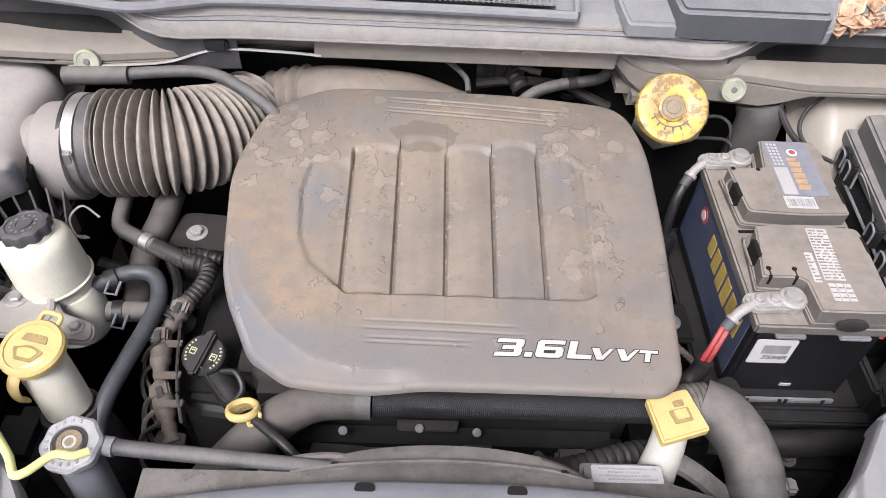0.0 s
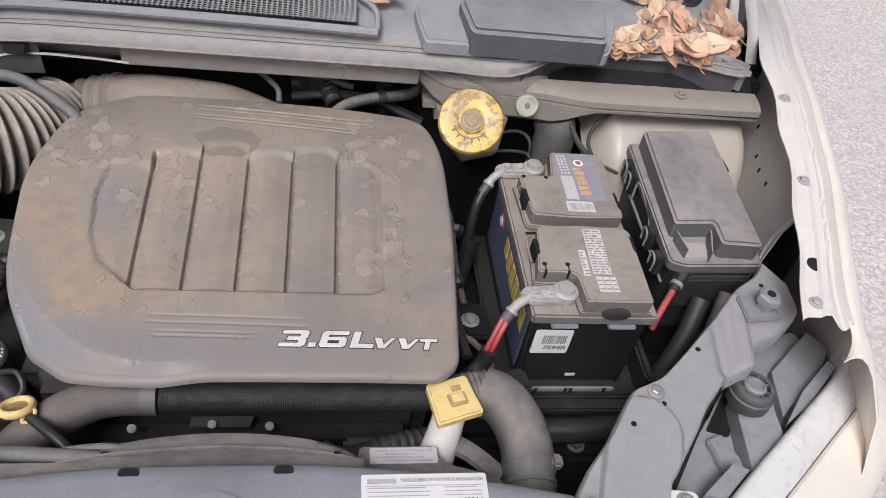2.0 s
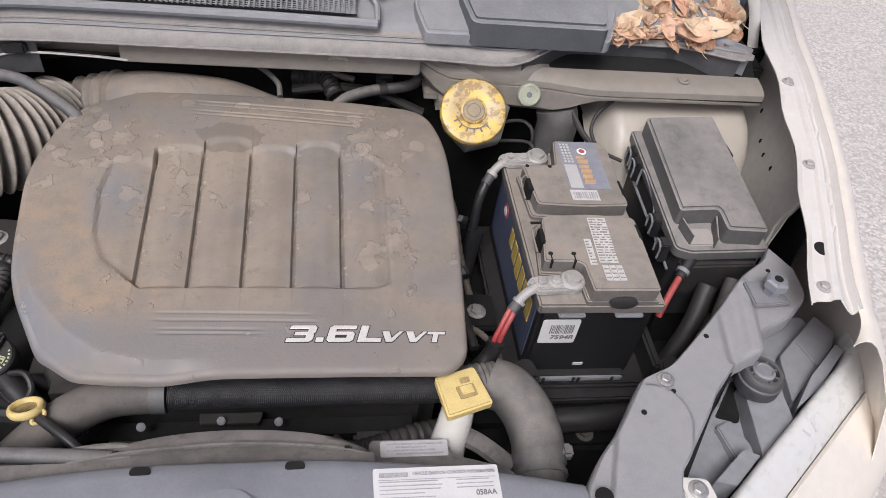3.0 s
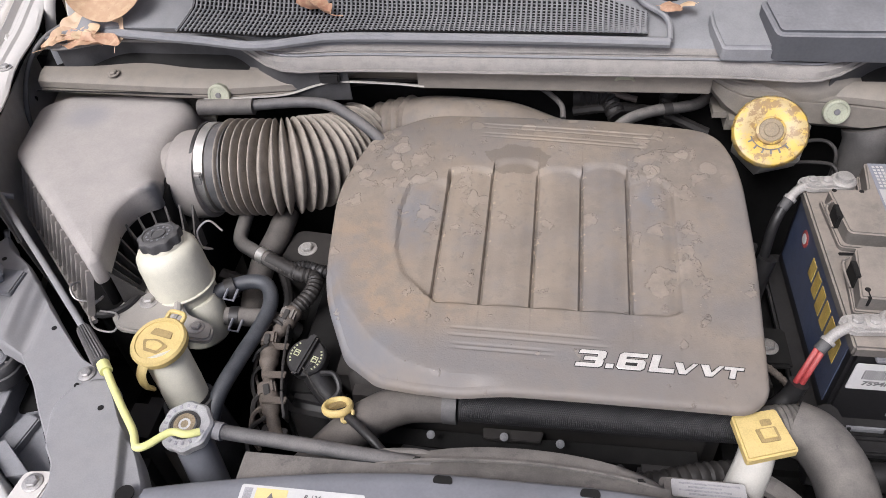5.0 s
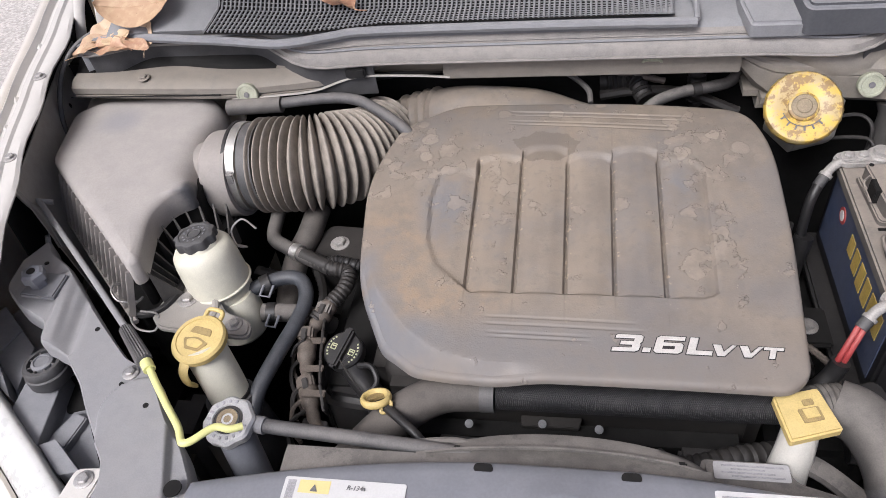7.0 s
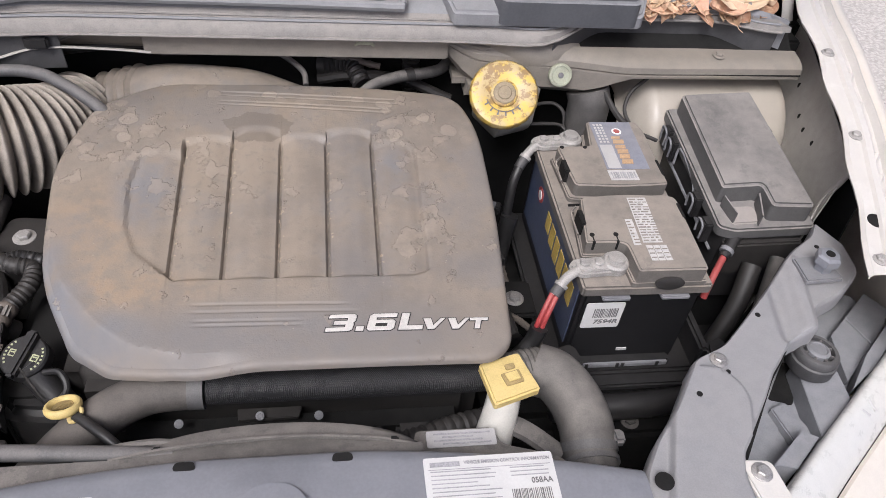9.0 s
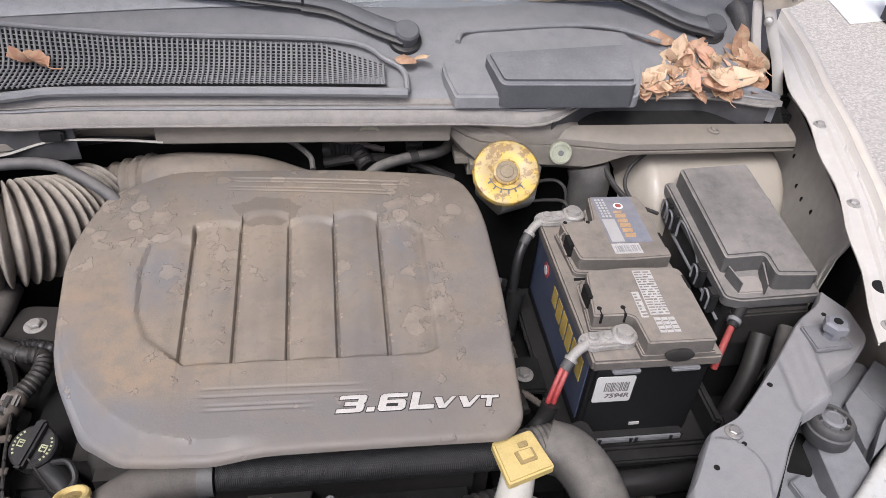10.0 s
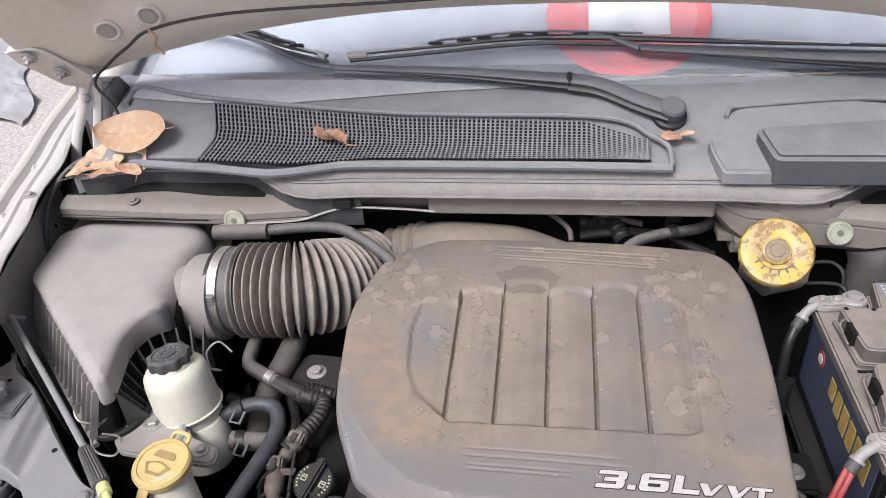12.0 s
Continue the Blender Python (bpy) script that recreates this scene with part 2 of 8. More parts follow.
def cover_surface():
    """Dusty moulded plastic: flaked mud with crisp rims, round dried drops, wiped bluish patches, a damp stain."""
    m, tree, bsdf = nodes_of("dusty_cover_plastic")
    at = tree.nodes.new("ShaderNodeTexCoord").outputs["Object"]
    big, mid, fine = grain(tree, at, 6, 4), grain(tree, at, 38, 7, 0.62), grain(tree, at, 420, 3)
    film = mixed(tree, ramp(tree, big, 0.3, 0.7), (0.160, 0.138, 0.117), (0.226, 0.186, 0.144))
    film = mixed(tree, ramp(tree, mid, 0.35, 0.7, 0.0, 0.50), film, (0.262, 0.222, 0.179))
    film = mixed(tree, ramp(tree, grain(tree, at, 90, 6, 0.65), 0.50, 0.72, 0.0, 0.45), film, (0.140, 0.126, 0.112))
    ochre = sums(tree, "ADD", near(tree, at, -0.22, 0.42, 0.10, 0.12), near(tree, at, -0.16, 0.33, 0.14, 0.05))
    film = mixed(tree, sums(tree, "MULTIPLY", ochre, ramp(tree, mid, 0.38, 0.62, 0.10, 0.70)), film, (0.275, 0.203, 0.135))
    wiped = sums(tree, "MULTIPLY", ramp(tree, grain(tree, at, 8, 6, 0.6), 0.46, 0.62), 0.45)
    film = mixed(tree, wiped, film, (0.150, 0.146, 0.148))
    scrape = sums(tree, "ADD", near(tree, at, -0.16, 0.49, 0.06, 0.09), sums(tree, "ADD", near(tree, at, -0.258, 0.345, 0.040, 0.12), near(tree, at, 0.165, 0.53, 0.035, 0.05)))
    film = mixed(tree, sums(tree, "MULTIPLY", scrape, ramp(tree, mid, 0.35, 0.6, 0.1, 0.7)), film, (0.150, 0.154, 0.166))
    corner = sums(tree, "ADD", near(tree, at, -0.185, 0.275, 0.075, 0.050), near(tree, at, -0.235, 0.315, 0.040, 0.060))
    film = mixed(tree, sums(tree, "MULTIPLY", sums(tree, "MINIMUM", corner, 1.0), ramp(tree, mid, 0.30, 0.62, 0.25, 0.85)), film, (0.158, 0.163, 0.176))
    film = mixed(tree, sums(tree, "MULTIPLY", near(tree, at, 0.02, 0.265, 0.38, 0.075), ramp(tree, mid, 0.3, 0.65, 0.55, 0.90)), film, (0.158, 0.150, 0.146))
    # flaked mud: broken islands with a dark crack round them
    flake_noise = grain(tree, at, 30, 6, 0.58)
    zone = sums(tree, "ADD", near(tree, at, -0.20, 0.60, 0.15, 0.13), near(tree, at, -0.10, 0.52, 0.12, 0.10))
    zone = sums(tree, "ADD", zone, sums(tree, "ADD", near(tree, at, 0.20, 0.60, 0.11, 0.12), near(tree, at, 0.17, 0.45, 0.08, 0.14)))
    zone = sums(tree, "ADD", sums(tree, "MULTIPLY", sums(tree, "MINIMUM", zone, 1.0), 0.115), flake_noise)
    flake = ramp(tree, zone, 0.640, 0.662)
    rim_line = sums(tree, "MULTIPLY", ramp(tree, zone, 0.626, 0.642), ramp(tree, zone, 0.660, 0.646))
    film = mixed(tree, sums(tree, "MULTIPLY", flake, ramp(tree, mid, 0.35, 0.65, 0.10, 0.55)), film, (0.285, 0.243, 0.197))
    film = mixed(tree, sums(tree, "MULTIPLY", rim_line, ramp(tree, grain(tree, at, 55, 3), 0.45, 0.62, 0.0, 0.50)), film, (0.105, 0.088, 0.073))
    # round dried drops
    warp = add_node(tree, "ShaderNodeTexNoise", Scale=60.0, Detail=2.0)
    tree.links.new(at, warp.inputs["Vector"])
    shift = tree.nodes.new("ShaderNodeVectorMath")
    shift.operation = "MULTIPLY_ADD"
    tree.links.new(warp.outputs["Color"], shift.inputs[0])
    shift.inputs[1].default_value = (0.012, 0.012, 0.0)
    tree.links.new(at, shift.inputs[2])
    spots = tree.nodes.new("ShaderNodeTexVoronoi")
    spots.inputs["Scale"].default_value = 26.0
    tree.links.new(shift.outputs[0], spots.inputs["Vector"])
    drops = sums(tree, "MINIMUM", sums(tree, "ADD", near(tree, at, 0.19, 0.62, 0.12, 0.11), sums(tree, "ADD", near(tree, at, 0.0, 0.69, 0.2, 0.05), near(tree, at, -0.22, 0.60, 0.10, 0.10))), 1.0)
    inside = sums(tree, "MULTIPLY", ramp(tree, spots.outputs["Distance"], 0.34, 0.28), drops)
    rim = sums(tree, "MULTIPLY", ramp(tree, spots.outputs["Distance"], 0.40, 0.35), sums(tree, "MULTIPLY", ramp(tree, spots.outputs["Distance"], 0.29, 0.34), drops))
    film = mixed(tree, sums(tree, "MULTIPLY", inside, 0.55), film, (0.300, 0.258, 0.210))
    film = mixed(tree, sums(tree, "MULTIPLY", rim, 0.30), film, (0.13, 0.112, 0.095))
    # dark line in each groove paints its shade and grime; grit caught beside it
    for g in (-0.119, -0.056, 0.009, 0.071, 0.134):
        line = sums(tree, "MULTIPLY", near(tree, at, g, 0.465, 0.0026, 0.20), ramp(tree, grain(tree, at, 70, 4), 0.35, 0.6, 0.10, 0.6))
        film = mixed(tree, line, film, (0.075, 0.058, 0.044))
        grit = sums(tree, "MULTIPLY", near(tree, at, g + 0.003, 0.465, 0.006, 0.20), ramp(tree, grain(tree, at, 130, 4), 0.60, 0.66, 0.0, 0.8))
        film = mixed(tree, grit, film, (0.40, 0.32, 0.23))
    # damp stain at the head of one slat
    stain = sums(tree, "ADD", sums(tree, "MULTIPLY", near(tree, at, -0.022, 0.602, 0.075, 0.050), 0.55), sums(tree, "MULTIPLY", grain(tree, at, 45, 5, 0.6), 0.75))
    film = mixed(tree, ramp(tree, stain, 0.66, 0.69, 0.0, 0.55), film, (0.120, 0.100, 0.082))
    # pale grit
    speck = tree.nodes.new("ShaderNodeTexVoronoi")
    speck.inputs["Scale"].default_value = 85.0
    tree.links.new(at, speck.inputs["Vector"])
    keep = ramp(tree, grain(tree, at, 30, 2), 0.52, 0.6)
    film = mixed(tree, sums(tree, "MULTIPLY", keep, ramp(tree, speck.outputs["Distance"], 0.11, 0.05, 0.0, 0.30)), film, (0.40, 0.35, 0.29))
    tree.links.new(film, bsdf.inputs["Base Color"])
    tree.links.new(ramp(tree, sums(tree, "ADD", mid, sums(tree, "MULTIPLY", wiped, -0.4)), 0.2, 0.8, 0.5, 0.85), bsdf.inputs["Roughness"])
    b = add_node(tree, "ShaderNodeBump", Strength=0.75, Distance=0.0014)
    height = sums(tree, "ADD", sums(tree, "MULTIPLY", fine, 0.3), sums(tree, "ADD", sums(tree, "MULTIPLY", mid, 0.4), sums(tree, "ADD", sums(tree, "MULTIPLY", flake, 0.8), sums(tree, "MULTIPLY", inside, 0.4))))
    tree.links.new(height, b.inputs["Height"])
    tree.links.new(b.outputs["Normal"], bsdf.inputs["Normal"])
    return m


def airbox_surface():
    """Dust on grey plastic, darkened beside the scoop for wiping and recess shade, with one round smear."""
    m, tree, bsdf = nodes_of("dusty_airbox_plastic")
    at = tree.nodes.new("ShaderNodeTexCoord").outputs["Object"]
    mid, fine = grain(tree, at, 30, 7, 0.6), grain(tree, at, 420, 3)
    film = mixed(tree, ramp(tree, mid, 0.3, 0.7), (0.330, 0.308, 0.290), (0.372, 0.345, 0.322))
    film = mixed(tree, ramp(tree, fine, 0.35, 0.7, 0.0, 0.3), film, (0.25, 0.233, 0.22))
    # dark at scoop and right edge: wiped plastic, with recess shade put into colour
    wiped = sums(tree, "ADD", near(tree, at, -0.552, 0.440, 0.036, 0.105), near(tree, at, -0.538, 0.58, 0.032, 0.13))
    wiped = ramp(tree, sums(tree, "MULTIPLY", wiped, ramp(tree, mid, 0.25, 0.65, 0.75, 1.15)), 0.12, 0.75, 0.0, 0.92)
    film = mixed(tree, wiped, film, (0.040, 0.043, 0.052))
    film = mixed(tree, sums(tree, "MULTIPLY", near(tree, at, -0.735, 0.670, 0.055, 0.05), 0.55), film, (0.20, 0.205, 0.225))
    tree.links.new(film, bsdf.inputs["Base Color"])
    tree.links.new(ramp(tree, wiped, 0.0, 1.0, 0.8, 0.42), bsdf.inputs["Roughness"])
    b = add_node(tree, "ShaderNodeBump", Strength=0.2, Distance=0.001)
    tree.links.new(sums(tree, "ADD", fine, mid), b.inputs["Height"])
    tree.links.new(b.outputs["Normal"], bsdf.inputs["Normal"])
    return m


def ground_surface():
    """Worn exposed-aggregate paving: pale stones in grey binder."""
    m, tree, bsdf = nodes_of("aggregate_paving")
    at = tree.nodes.new("ShaderNodeTexCoord").outputs["Object"]
    cells = tree.nodes.new("ShaderNodeTexVoronoi")
    cells.inputs["Scale"].default_value = 85.0
    tree.links.new(at, cells.inputs["Vector"])
    tone = tree.nodes.new("ShaderNodeSeparateColor")
    tree.links.new(cells.outputs["Color"], tone.inputs[0])
    stones = mixed(tree, tone.outputs[0], (0.38, 0.354, 0.323), (0.60, 0.565, 0.527))
    bsdf.inputs["Specular IOR Level"].default_value = 0.1
    stones = mixed(tree, ramp(tree, cells.outputs["Distance"], 0.50, 0.80, 0.0, 0.5), stones, (0.31, 0.288, 0.262))
    patch = ramp(tree, grain(tree, at, 1.3, 5), 0.4, 0.65, 0.0, 0.35)
    tree.links.new(mixed(tree, patch, stones, (0.42, 0.39, 0.36)), bsdf.inputs["Base Color"])
    bsdf.inputs["Roughness"].default_value = 0.85
    b = add_node(tree, "ShaderNodeBump", Strength=0.22, Distance=0.003)
    b.invert = True
    tree.links.new(cells.outputs["Distance"], b.inputs["Height"])
    tree.links.new(b.outputs["Normal"], bsdf.inputs["Normal"])
    return m


def leaf_surface():
    m, tree, bsdf = nodes_of("dry_leaf")
    at = tree.nodes.new("ShaderNodeTexCoord").outputs["Object"]
    own = tree.nodes.new("ShaderNodeObjectInfo").outputs["Random"]
    col = tree.nodes.new("ShaderNodeValToRGB")
    stops = col.color_ramp.elements
    stops[0].color, stops[1].color = (0.28, 0.15, 0.09, 1), (0.52, 0.38, 0.26, 1)
    for place, c in ((0.15, (0.46, 0.28, 0.18, 1)), (0.35, (0.60, 0.47, 0.33, 1)), (0.50, (0.36, 0.19, 0.12, 1)), (0.65, (0.54, 0.41, 0.26, 1)), (0.82, (0.56, 0.31, 0.22, 1))):
        stops.new(place).color = c
    tree.links.new(own, col.inputs[0])
    blotch = ramp(tree, grain(tree, at, 70, 5), 0.42, 0.7, 0.0, 0.55)
    base = mixed(tree, blotch, col.outputs[0], (0.56, 0.42, 0.27))
    base = mixed(tree, ramp(tree, grain(tree, at, 160, 4), 0.62, 0.74, 0.0, 0.35), base, (0.16, 0.08, 0.04))
    tree.links.new(base, bsdf.inputs["Base Color"])
    bsdf.inputs["Roughness"].default_value = 0.6
    b = add_node(tree, "ShaderNodeBump", Strength=0.4, Distance=0.001)
    tree.links.new(grain(tree, at, 220, 4), b.inputs["Height"])
    tree.links.new(b.outputs["Normal"], bsdf.inputs["Normal"])
    return m


def glass_surface(name, tint, film, film_colour):
    """Clear glass under a film of dust."""
    m, tree, bsdf = nodes_of(name)
    at = tree.nodes.new("ShaderNodeTexCoord").outputs["Object"]
    bsdf.inputs["Base Color"].default_value = rgb(tint)
    bsdf.inputs["Transmission Weight"].default_value = 1.0
    bsdf.inputs["Roughness"].default_value = 0.02
    bsdf.inputs["IOR"].default_value = 1.45
    dusty = add_node(tree, "ShaderNodeBsdfDiffuse", Color=rgb(film_colour))
    mix = tree.nodes.new("ShaderNodeMixShader")
    tree.links.new(ramp(tree, grain(tree, at, 14, 6), 0.25, 0.75, film * 0.8, film * 1.2), mix.inputs[0])
    tree.links.new(bsdf.outputs[0], mix.inputs[1])
    tree.links.new(dusty.outputs[0], mix.inputs[2])
    tree.links.new(mix.outputs[0], tree.nodes["Material Output"].inputs["Surface"])
    return m


def rusty_cap_surface():
    """Yellow plastic cap worn and stained brown."""
    m, tree, bsdf = nodes_of("stained_yellow_cap")
    at = tree.nodes.new("ShaderNodeTexCoord").outputs["Object"]
    base = mixed(tree, ramp(tree, grain(tree, at, 45, 6, 0.65), 0.42, 0.58), (0.52, 0.36, 0.065), (0.42, 0.32, 0.15))
    base = mixed(tree, ramp(tree, grain(tree, at, 60, 7, 0.7), 0.50, 0.58, 0.0, 0.85), base, (0.20, 0.12, 0.05))
    tree.links.new(base, bsdf.inputs["Base Color"])
    bsdf.inputs["Roughness"].default_value = 0.45
    b = add_node(tree, "ShaderNodeBump", Strength=0.3, Distance=0.001)
    tree.links.new(grain(tree, at, 90, 6), b.inputs["Height"])
    tree.links.new(b.outputs["Normal"], bsdf.inputs["Normal"])
    return m


def braid_surface():
    """Black woven sleeve."""
    m, tree, bsdf = nodes_of("woven_sleeve")
    at = tree.nodes.new("ShaderNodeTexCoord").outputs["Object"]
    weave = []
    for turn in (0.7, -0.7):
        spin = add_node(tree, "ShaderNodeMapping")
        spin.inputs["Rotation"].default_value = (0.4, 0, turn)
        tree.links.new(at, spin.inputs["Vector"])
        w = add_node(tree, "ShaderNodeTexWave", Scale=170.0, Distortion=0.4)
        tree.links.new(spin.outputs[0], w.inputs["Vector"])
        weave.append(w.outputs["Fac"])
    both = sums(tree, "MULTIPLY", *weave)
    tree.links.new(mixed(tree, ramp(tree, both, 0.3, 0.8), (0.008, 0.008, 0.009), (0.055, 0.053, 0.053)), bsdf.inputs["Base Color"])
    bsdf.inputs["Roughness"].default_value = 0.6
    b = add_node(tree, "ShaderNodeBump", Strength=0.8, Distance=0.001)
    tree.links.new(both, b.inputs["Height"])
    tree.links.new(b.outputs["Normal"], bsdf.inputs["Normal"])
    return m


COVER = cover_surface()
GROUND = ground_surface()
LEAF = leaf_surface()
BRAID = braid_surface()
STAINED = rusty_cap_surface()
BLACK = surface("black_plastic", (0.011, 0.011, 0.012), 0.42, dust=0.10, dust_colour=(0.20, 0.18, 0.16))
DARK = surface("grimy_engine_metal", (0.016, 0.015, 0.0145), 0.55, dust=0.25, dust_colour=(0.088, 0.076, 0.066))
# near-black: the shade of bay voids, gaps and holes is put into this colour
DEEP = surface("shaded_bay_black", (0.008, 0.008, 0.008), 0.75, dust=0.15, dust_colour=(0.05, 0.045, 0.04), specular=0.2)
BELLOWS = surface("dusty_bellows", (0.15, 0.134, 0.116), 0.6, dust=1.1, dust_colour=(0.36, 0.317, 0.268), settle=0.15, vary=0.4)
RUBBER = surface("dusty_rubber", (0.035, 0.034, 0.034), 0.6, dust=0.8, dust_colour=(0.212, 0.194, 0.175), settle=0.75)
HOSE = surface("grey_rubber_hose", (0.05, 0.052, 0.056), 0.5, dust=0.55, dust_colour=(0.22, 0.20, 0.185), settle=0.6)
GRILLE = surface("grille_plastic", (0.17, 0.174, 0.182), 0.5, dust=0.6, dust_colour=(0.275, 0.272, 0.272), settle=0.4, vary=0.12)
COWL = surface("grey_cowl_plastic", (0.165, 0.169, 0.180), 0.48, dust=0.62, dust_colour=(0.285, 0.283, 0.285), settle=0.4, vary=0.08, scale=0.7)
AIRBOX_LID = airbox_surface()
AIRBOX = surface("dusty_moulded_plastic", (0.225, 0.208, 0.195), 0.6, dust=0.8, dust_colour=(0.315, 0.285, 0.26), settle=0.75, vary=0.08, scale=0.5)
BEAM = surface("dusty_brown_beam", (0.178, 0.163, 0.142), 0.5, dust=0.65, dust_colour=(0.245, 0.213, 0.174), settle=0.5, vary=0.12)
BAYPAINT = surface("dusty_grey_bay_paint", (0.232, 0.233, 0.243), 0.45, dust=0.45, dust_colour=(0.28, 0.265, 0.255), settle=0.5, vary=0.1)
STEEL_DARK = surface("dark_support_paint", (0.150, 0.156, 0.178), 0.32, dust=0.35, dust_colour=(0.27, 0.27, 0.28), settle=0.4, vary=0.06, scale=0.5, coat=0.35, bump=0.1)
PAINT = surface("champagne_silver_paint", (0.78, 0.72, 0.63), 0.32, metal=0.25, dust=0.15, dust_colour=(0.55, 0.5, 0.44), settle=0.2, vary=0.05, bump=0.05, coat=0.4)
INNER_PAINT = surface("dusty_inner_paint", (0.58, 0.56, 0.53), 0.45, dust=0.4, dust_colour=(0.38, 0.345, 0.30), settle=0.3, vary=0.06, bump=0.1)
BEIGE = surface("beige_hood_inner_paint", (0.62, 0.57, 0.485), 0.5, dust=0.35, dust_colour=(0.50, 0.45, 0.38), settle=0.2, vary=0.08, bump=0.12)
CREAM = surface("cream_reservoir_plastic", (0.60, 0.585, 0.49), 0.45, dust=0.25, dust_colour=(0.42, 0.37, 0.28), settle=0.3, vary=0.08)
MILKY = surface("milky_plastic", (0.47, 0.46, 0.425), 0.4, dust=0.5, dust_colour=(0.38, 0.35, 0.30), settle=0.3, vary=0.12)
YELLOW = surface("yellow_plastic", (0.58, 0.44, 0.15), 0.45, dust=0.5, dust_colour=(0.47, 0.375, 0.21), settle=0.2, vary=0.16)
LEMON = surface("yellow_vinyl_grip", (0.66, 0.66, 0.27), 0.4, dust=0.2, dust_colour=(0.5, 0.47, 0.25), settle=0.2, vary=0.06)
ALLOY = surface("dull_aluminium", (0.55, 0.55, 0.55), 0.42, metal=0.85, dust=0.35, dust_colour=(0.36, 0.33, 0.30), settle=0.3, vary=0.12)
LEAD = surface("grey_lead_clamp", (0.31, 0.302, 0.29), 0.5, metal=0.2, dust=0.45, dust_colour=(0.37, 0.34, 0.305), settle=0.3, vary=0.25)
ZINC = surface("zinc_bolt", (0.42, 0.41, 0.40), 0.42, metal=0.7, dust=0.4, dust_colour=(0.33, 0.30, 0.27), settle=0.3)
BRIGHT = surface("bright_steel_band", (0.62, 0.61, 0.59), 0.38, metal=0.9, dust=0.4, dust_colour=(0.42, 0.39, 0.35), vary=0.15)
BATTERY_TOP = surface("dusty_battery_top", (0.10, 0.093, 0.085), 0.55, dust=0.95, dust_colour=(0.255, 0.223, 0.190), settle=0.8, vary=0.15)
FUSE_TOP = surface("dusty_fuse_lid", (0.075, 0.074, 0.074), 0.5, dust=0.9, dust_colour=(0.245, 0.228, 0.212), settle=0.9, vary=0.15)
WHITE = surface("white_label", (0.53, 0.53, 0.53), 0.5, dust=0.25, dust_colour=(0.5, 0.47, 0.42), settle=0.0, vary=0.05, bump=0.05)
GREYLABEL = surface("grey_label", (0.42, 0.42, 0.43), 0.5, dust=0.5, dust_colour=(0.34, 0.31, 0.28), settle=0.0, vary=0.1, bump=0.05)
INK = surface("label_ink", (0.10, 0.10, 0.11), 0.6, dust=0.2, settle=0.0)
PALE_INK = surface("faded_label_ink", (0.30, 0.30, 0.32), 0.6, dust=0.2, settle=0.0)
SILVER = surface("silver_lettering", (0.58, 0.565, 0.54), 0.35, metal=0.3, dust=0.35, dust_colour=(0.5, 0.46, 0.41), settle=0.2, vary=0.15)
BLUE = surface("blue_label", (0.022, 0.040, 0.095), 0.45, dust=0.25, settle=0.2)
PALE_BLUE = surface("faded_blue_label", (0.17, 0.19, 0.25), 0.5, dust=0.75, dust_colour=(0.24, 0.23, 0.235), settle=0.2)
GOLD = surface("gold_print", (0.42, 0.30, 0.06), 0.45, dust=0.25, settle=0.2)
ORANGE = surface("faded_orange_print", (0.45, 0.28, 0.14), 0.5, dust=0.3, settle=0.2)
RED = surface("red_insulation", (0.30, 0.022, 0.026), 0.5, dust=0.25, settle=0.3)
SIGN_RED = surface("red_plastic", (0.80, 0.085, 0.07), 0.4, dust=0.05, settle=0.0, vary=0.06)
SIGN_WHITE = surface("white_plastic", (0.85, 0.85, 0.85), 0.4, dust=0.05, settle=0.0, vary=0.03)
WARNING = surface("faded_warning_yellow", (0.66, 0.56, 0.24), 0.5, dust=0.15, settle=0.0, vary=0.05)
GREEN_PLUG = surface("pale_green_plug", (0.30, 0.32, 0.24), 0.5, dust=0.45, settle=0.2)
LENS = surface("hazed_lamp_lens", (0.52, 0.52, 0.505), 0.22, dust=0.2, dust_colour=(0.55, 0.52, 0.46), settle=0.2, vary=0.06, coat=0.5, bump=0.05)
HOUSING = surface("grey_plastic_fitting", (0.15, 0.153, 0.165), 0.5, dust=0.5, dust_colour=(0.24, 0.235, 0.235), settle=0.4, vary=0.15)
LAMP_GREY = surface("grey_lamp_housing", (0.19, 0.194, 0.210), 0.45, dust=0.5, dust_colour=(0.285, 0.282, 0.286), settle=0.4, vary=0.12)
CAP_PRINT = surface("pale_cap_print", (0.40, 0.42, 0.25), 0.5, dust=0.3, settle=0.0)
GLASS = glass_surface("dusty_windscreen", (0.95, 0.97, 0.98), 0.30, (0.44, 0.47, 0.51))
SUNSHADE = surface("pale_blue_sunshade", (0.33, 0.355, 0.39), 0.5, dust=0.1, settle=0.0, vary=0.05, scale=0.6)
WING = surface("dusty_wing_paint", (0.34, 0.325, 0.30), 0.5, dust=0.5, dust_colour=(0.26, 0.235, 0.205), settle=0.4, vary=0.12)
BROWNHOSE = surface("grimy_brown_hose", (0.050, 0.046, 0.043), 0.6, dust=0.75, dust_colour=(0.150, 0.132, 0.117), settle=0.6)
TAPE = surface("brown_harness_tape", (0.075, 0.060, 0.050), 0.6, dust=0.5, dust_colour=(0.17, 0.145, 0.12), settle=0.5, vary=0.35)
DARKHOSE = surface("dark_blue_grey_hose", (0.030, 0.034, 0.042), 0.42, dust=0.3, dust_colour=(0.15, 0.15, 0.155), settle=0.5)
CAPBLACK = surface("dusty_black_cap", (0.030, 0.030, 0.033), 0.45, dust=0.6, dust_colour=(0.14, 0.135, 0.13), settle=0.5)
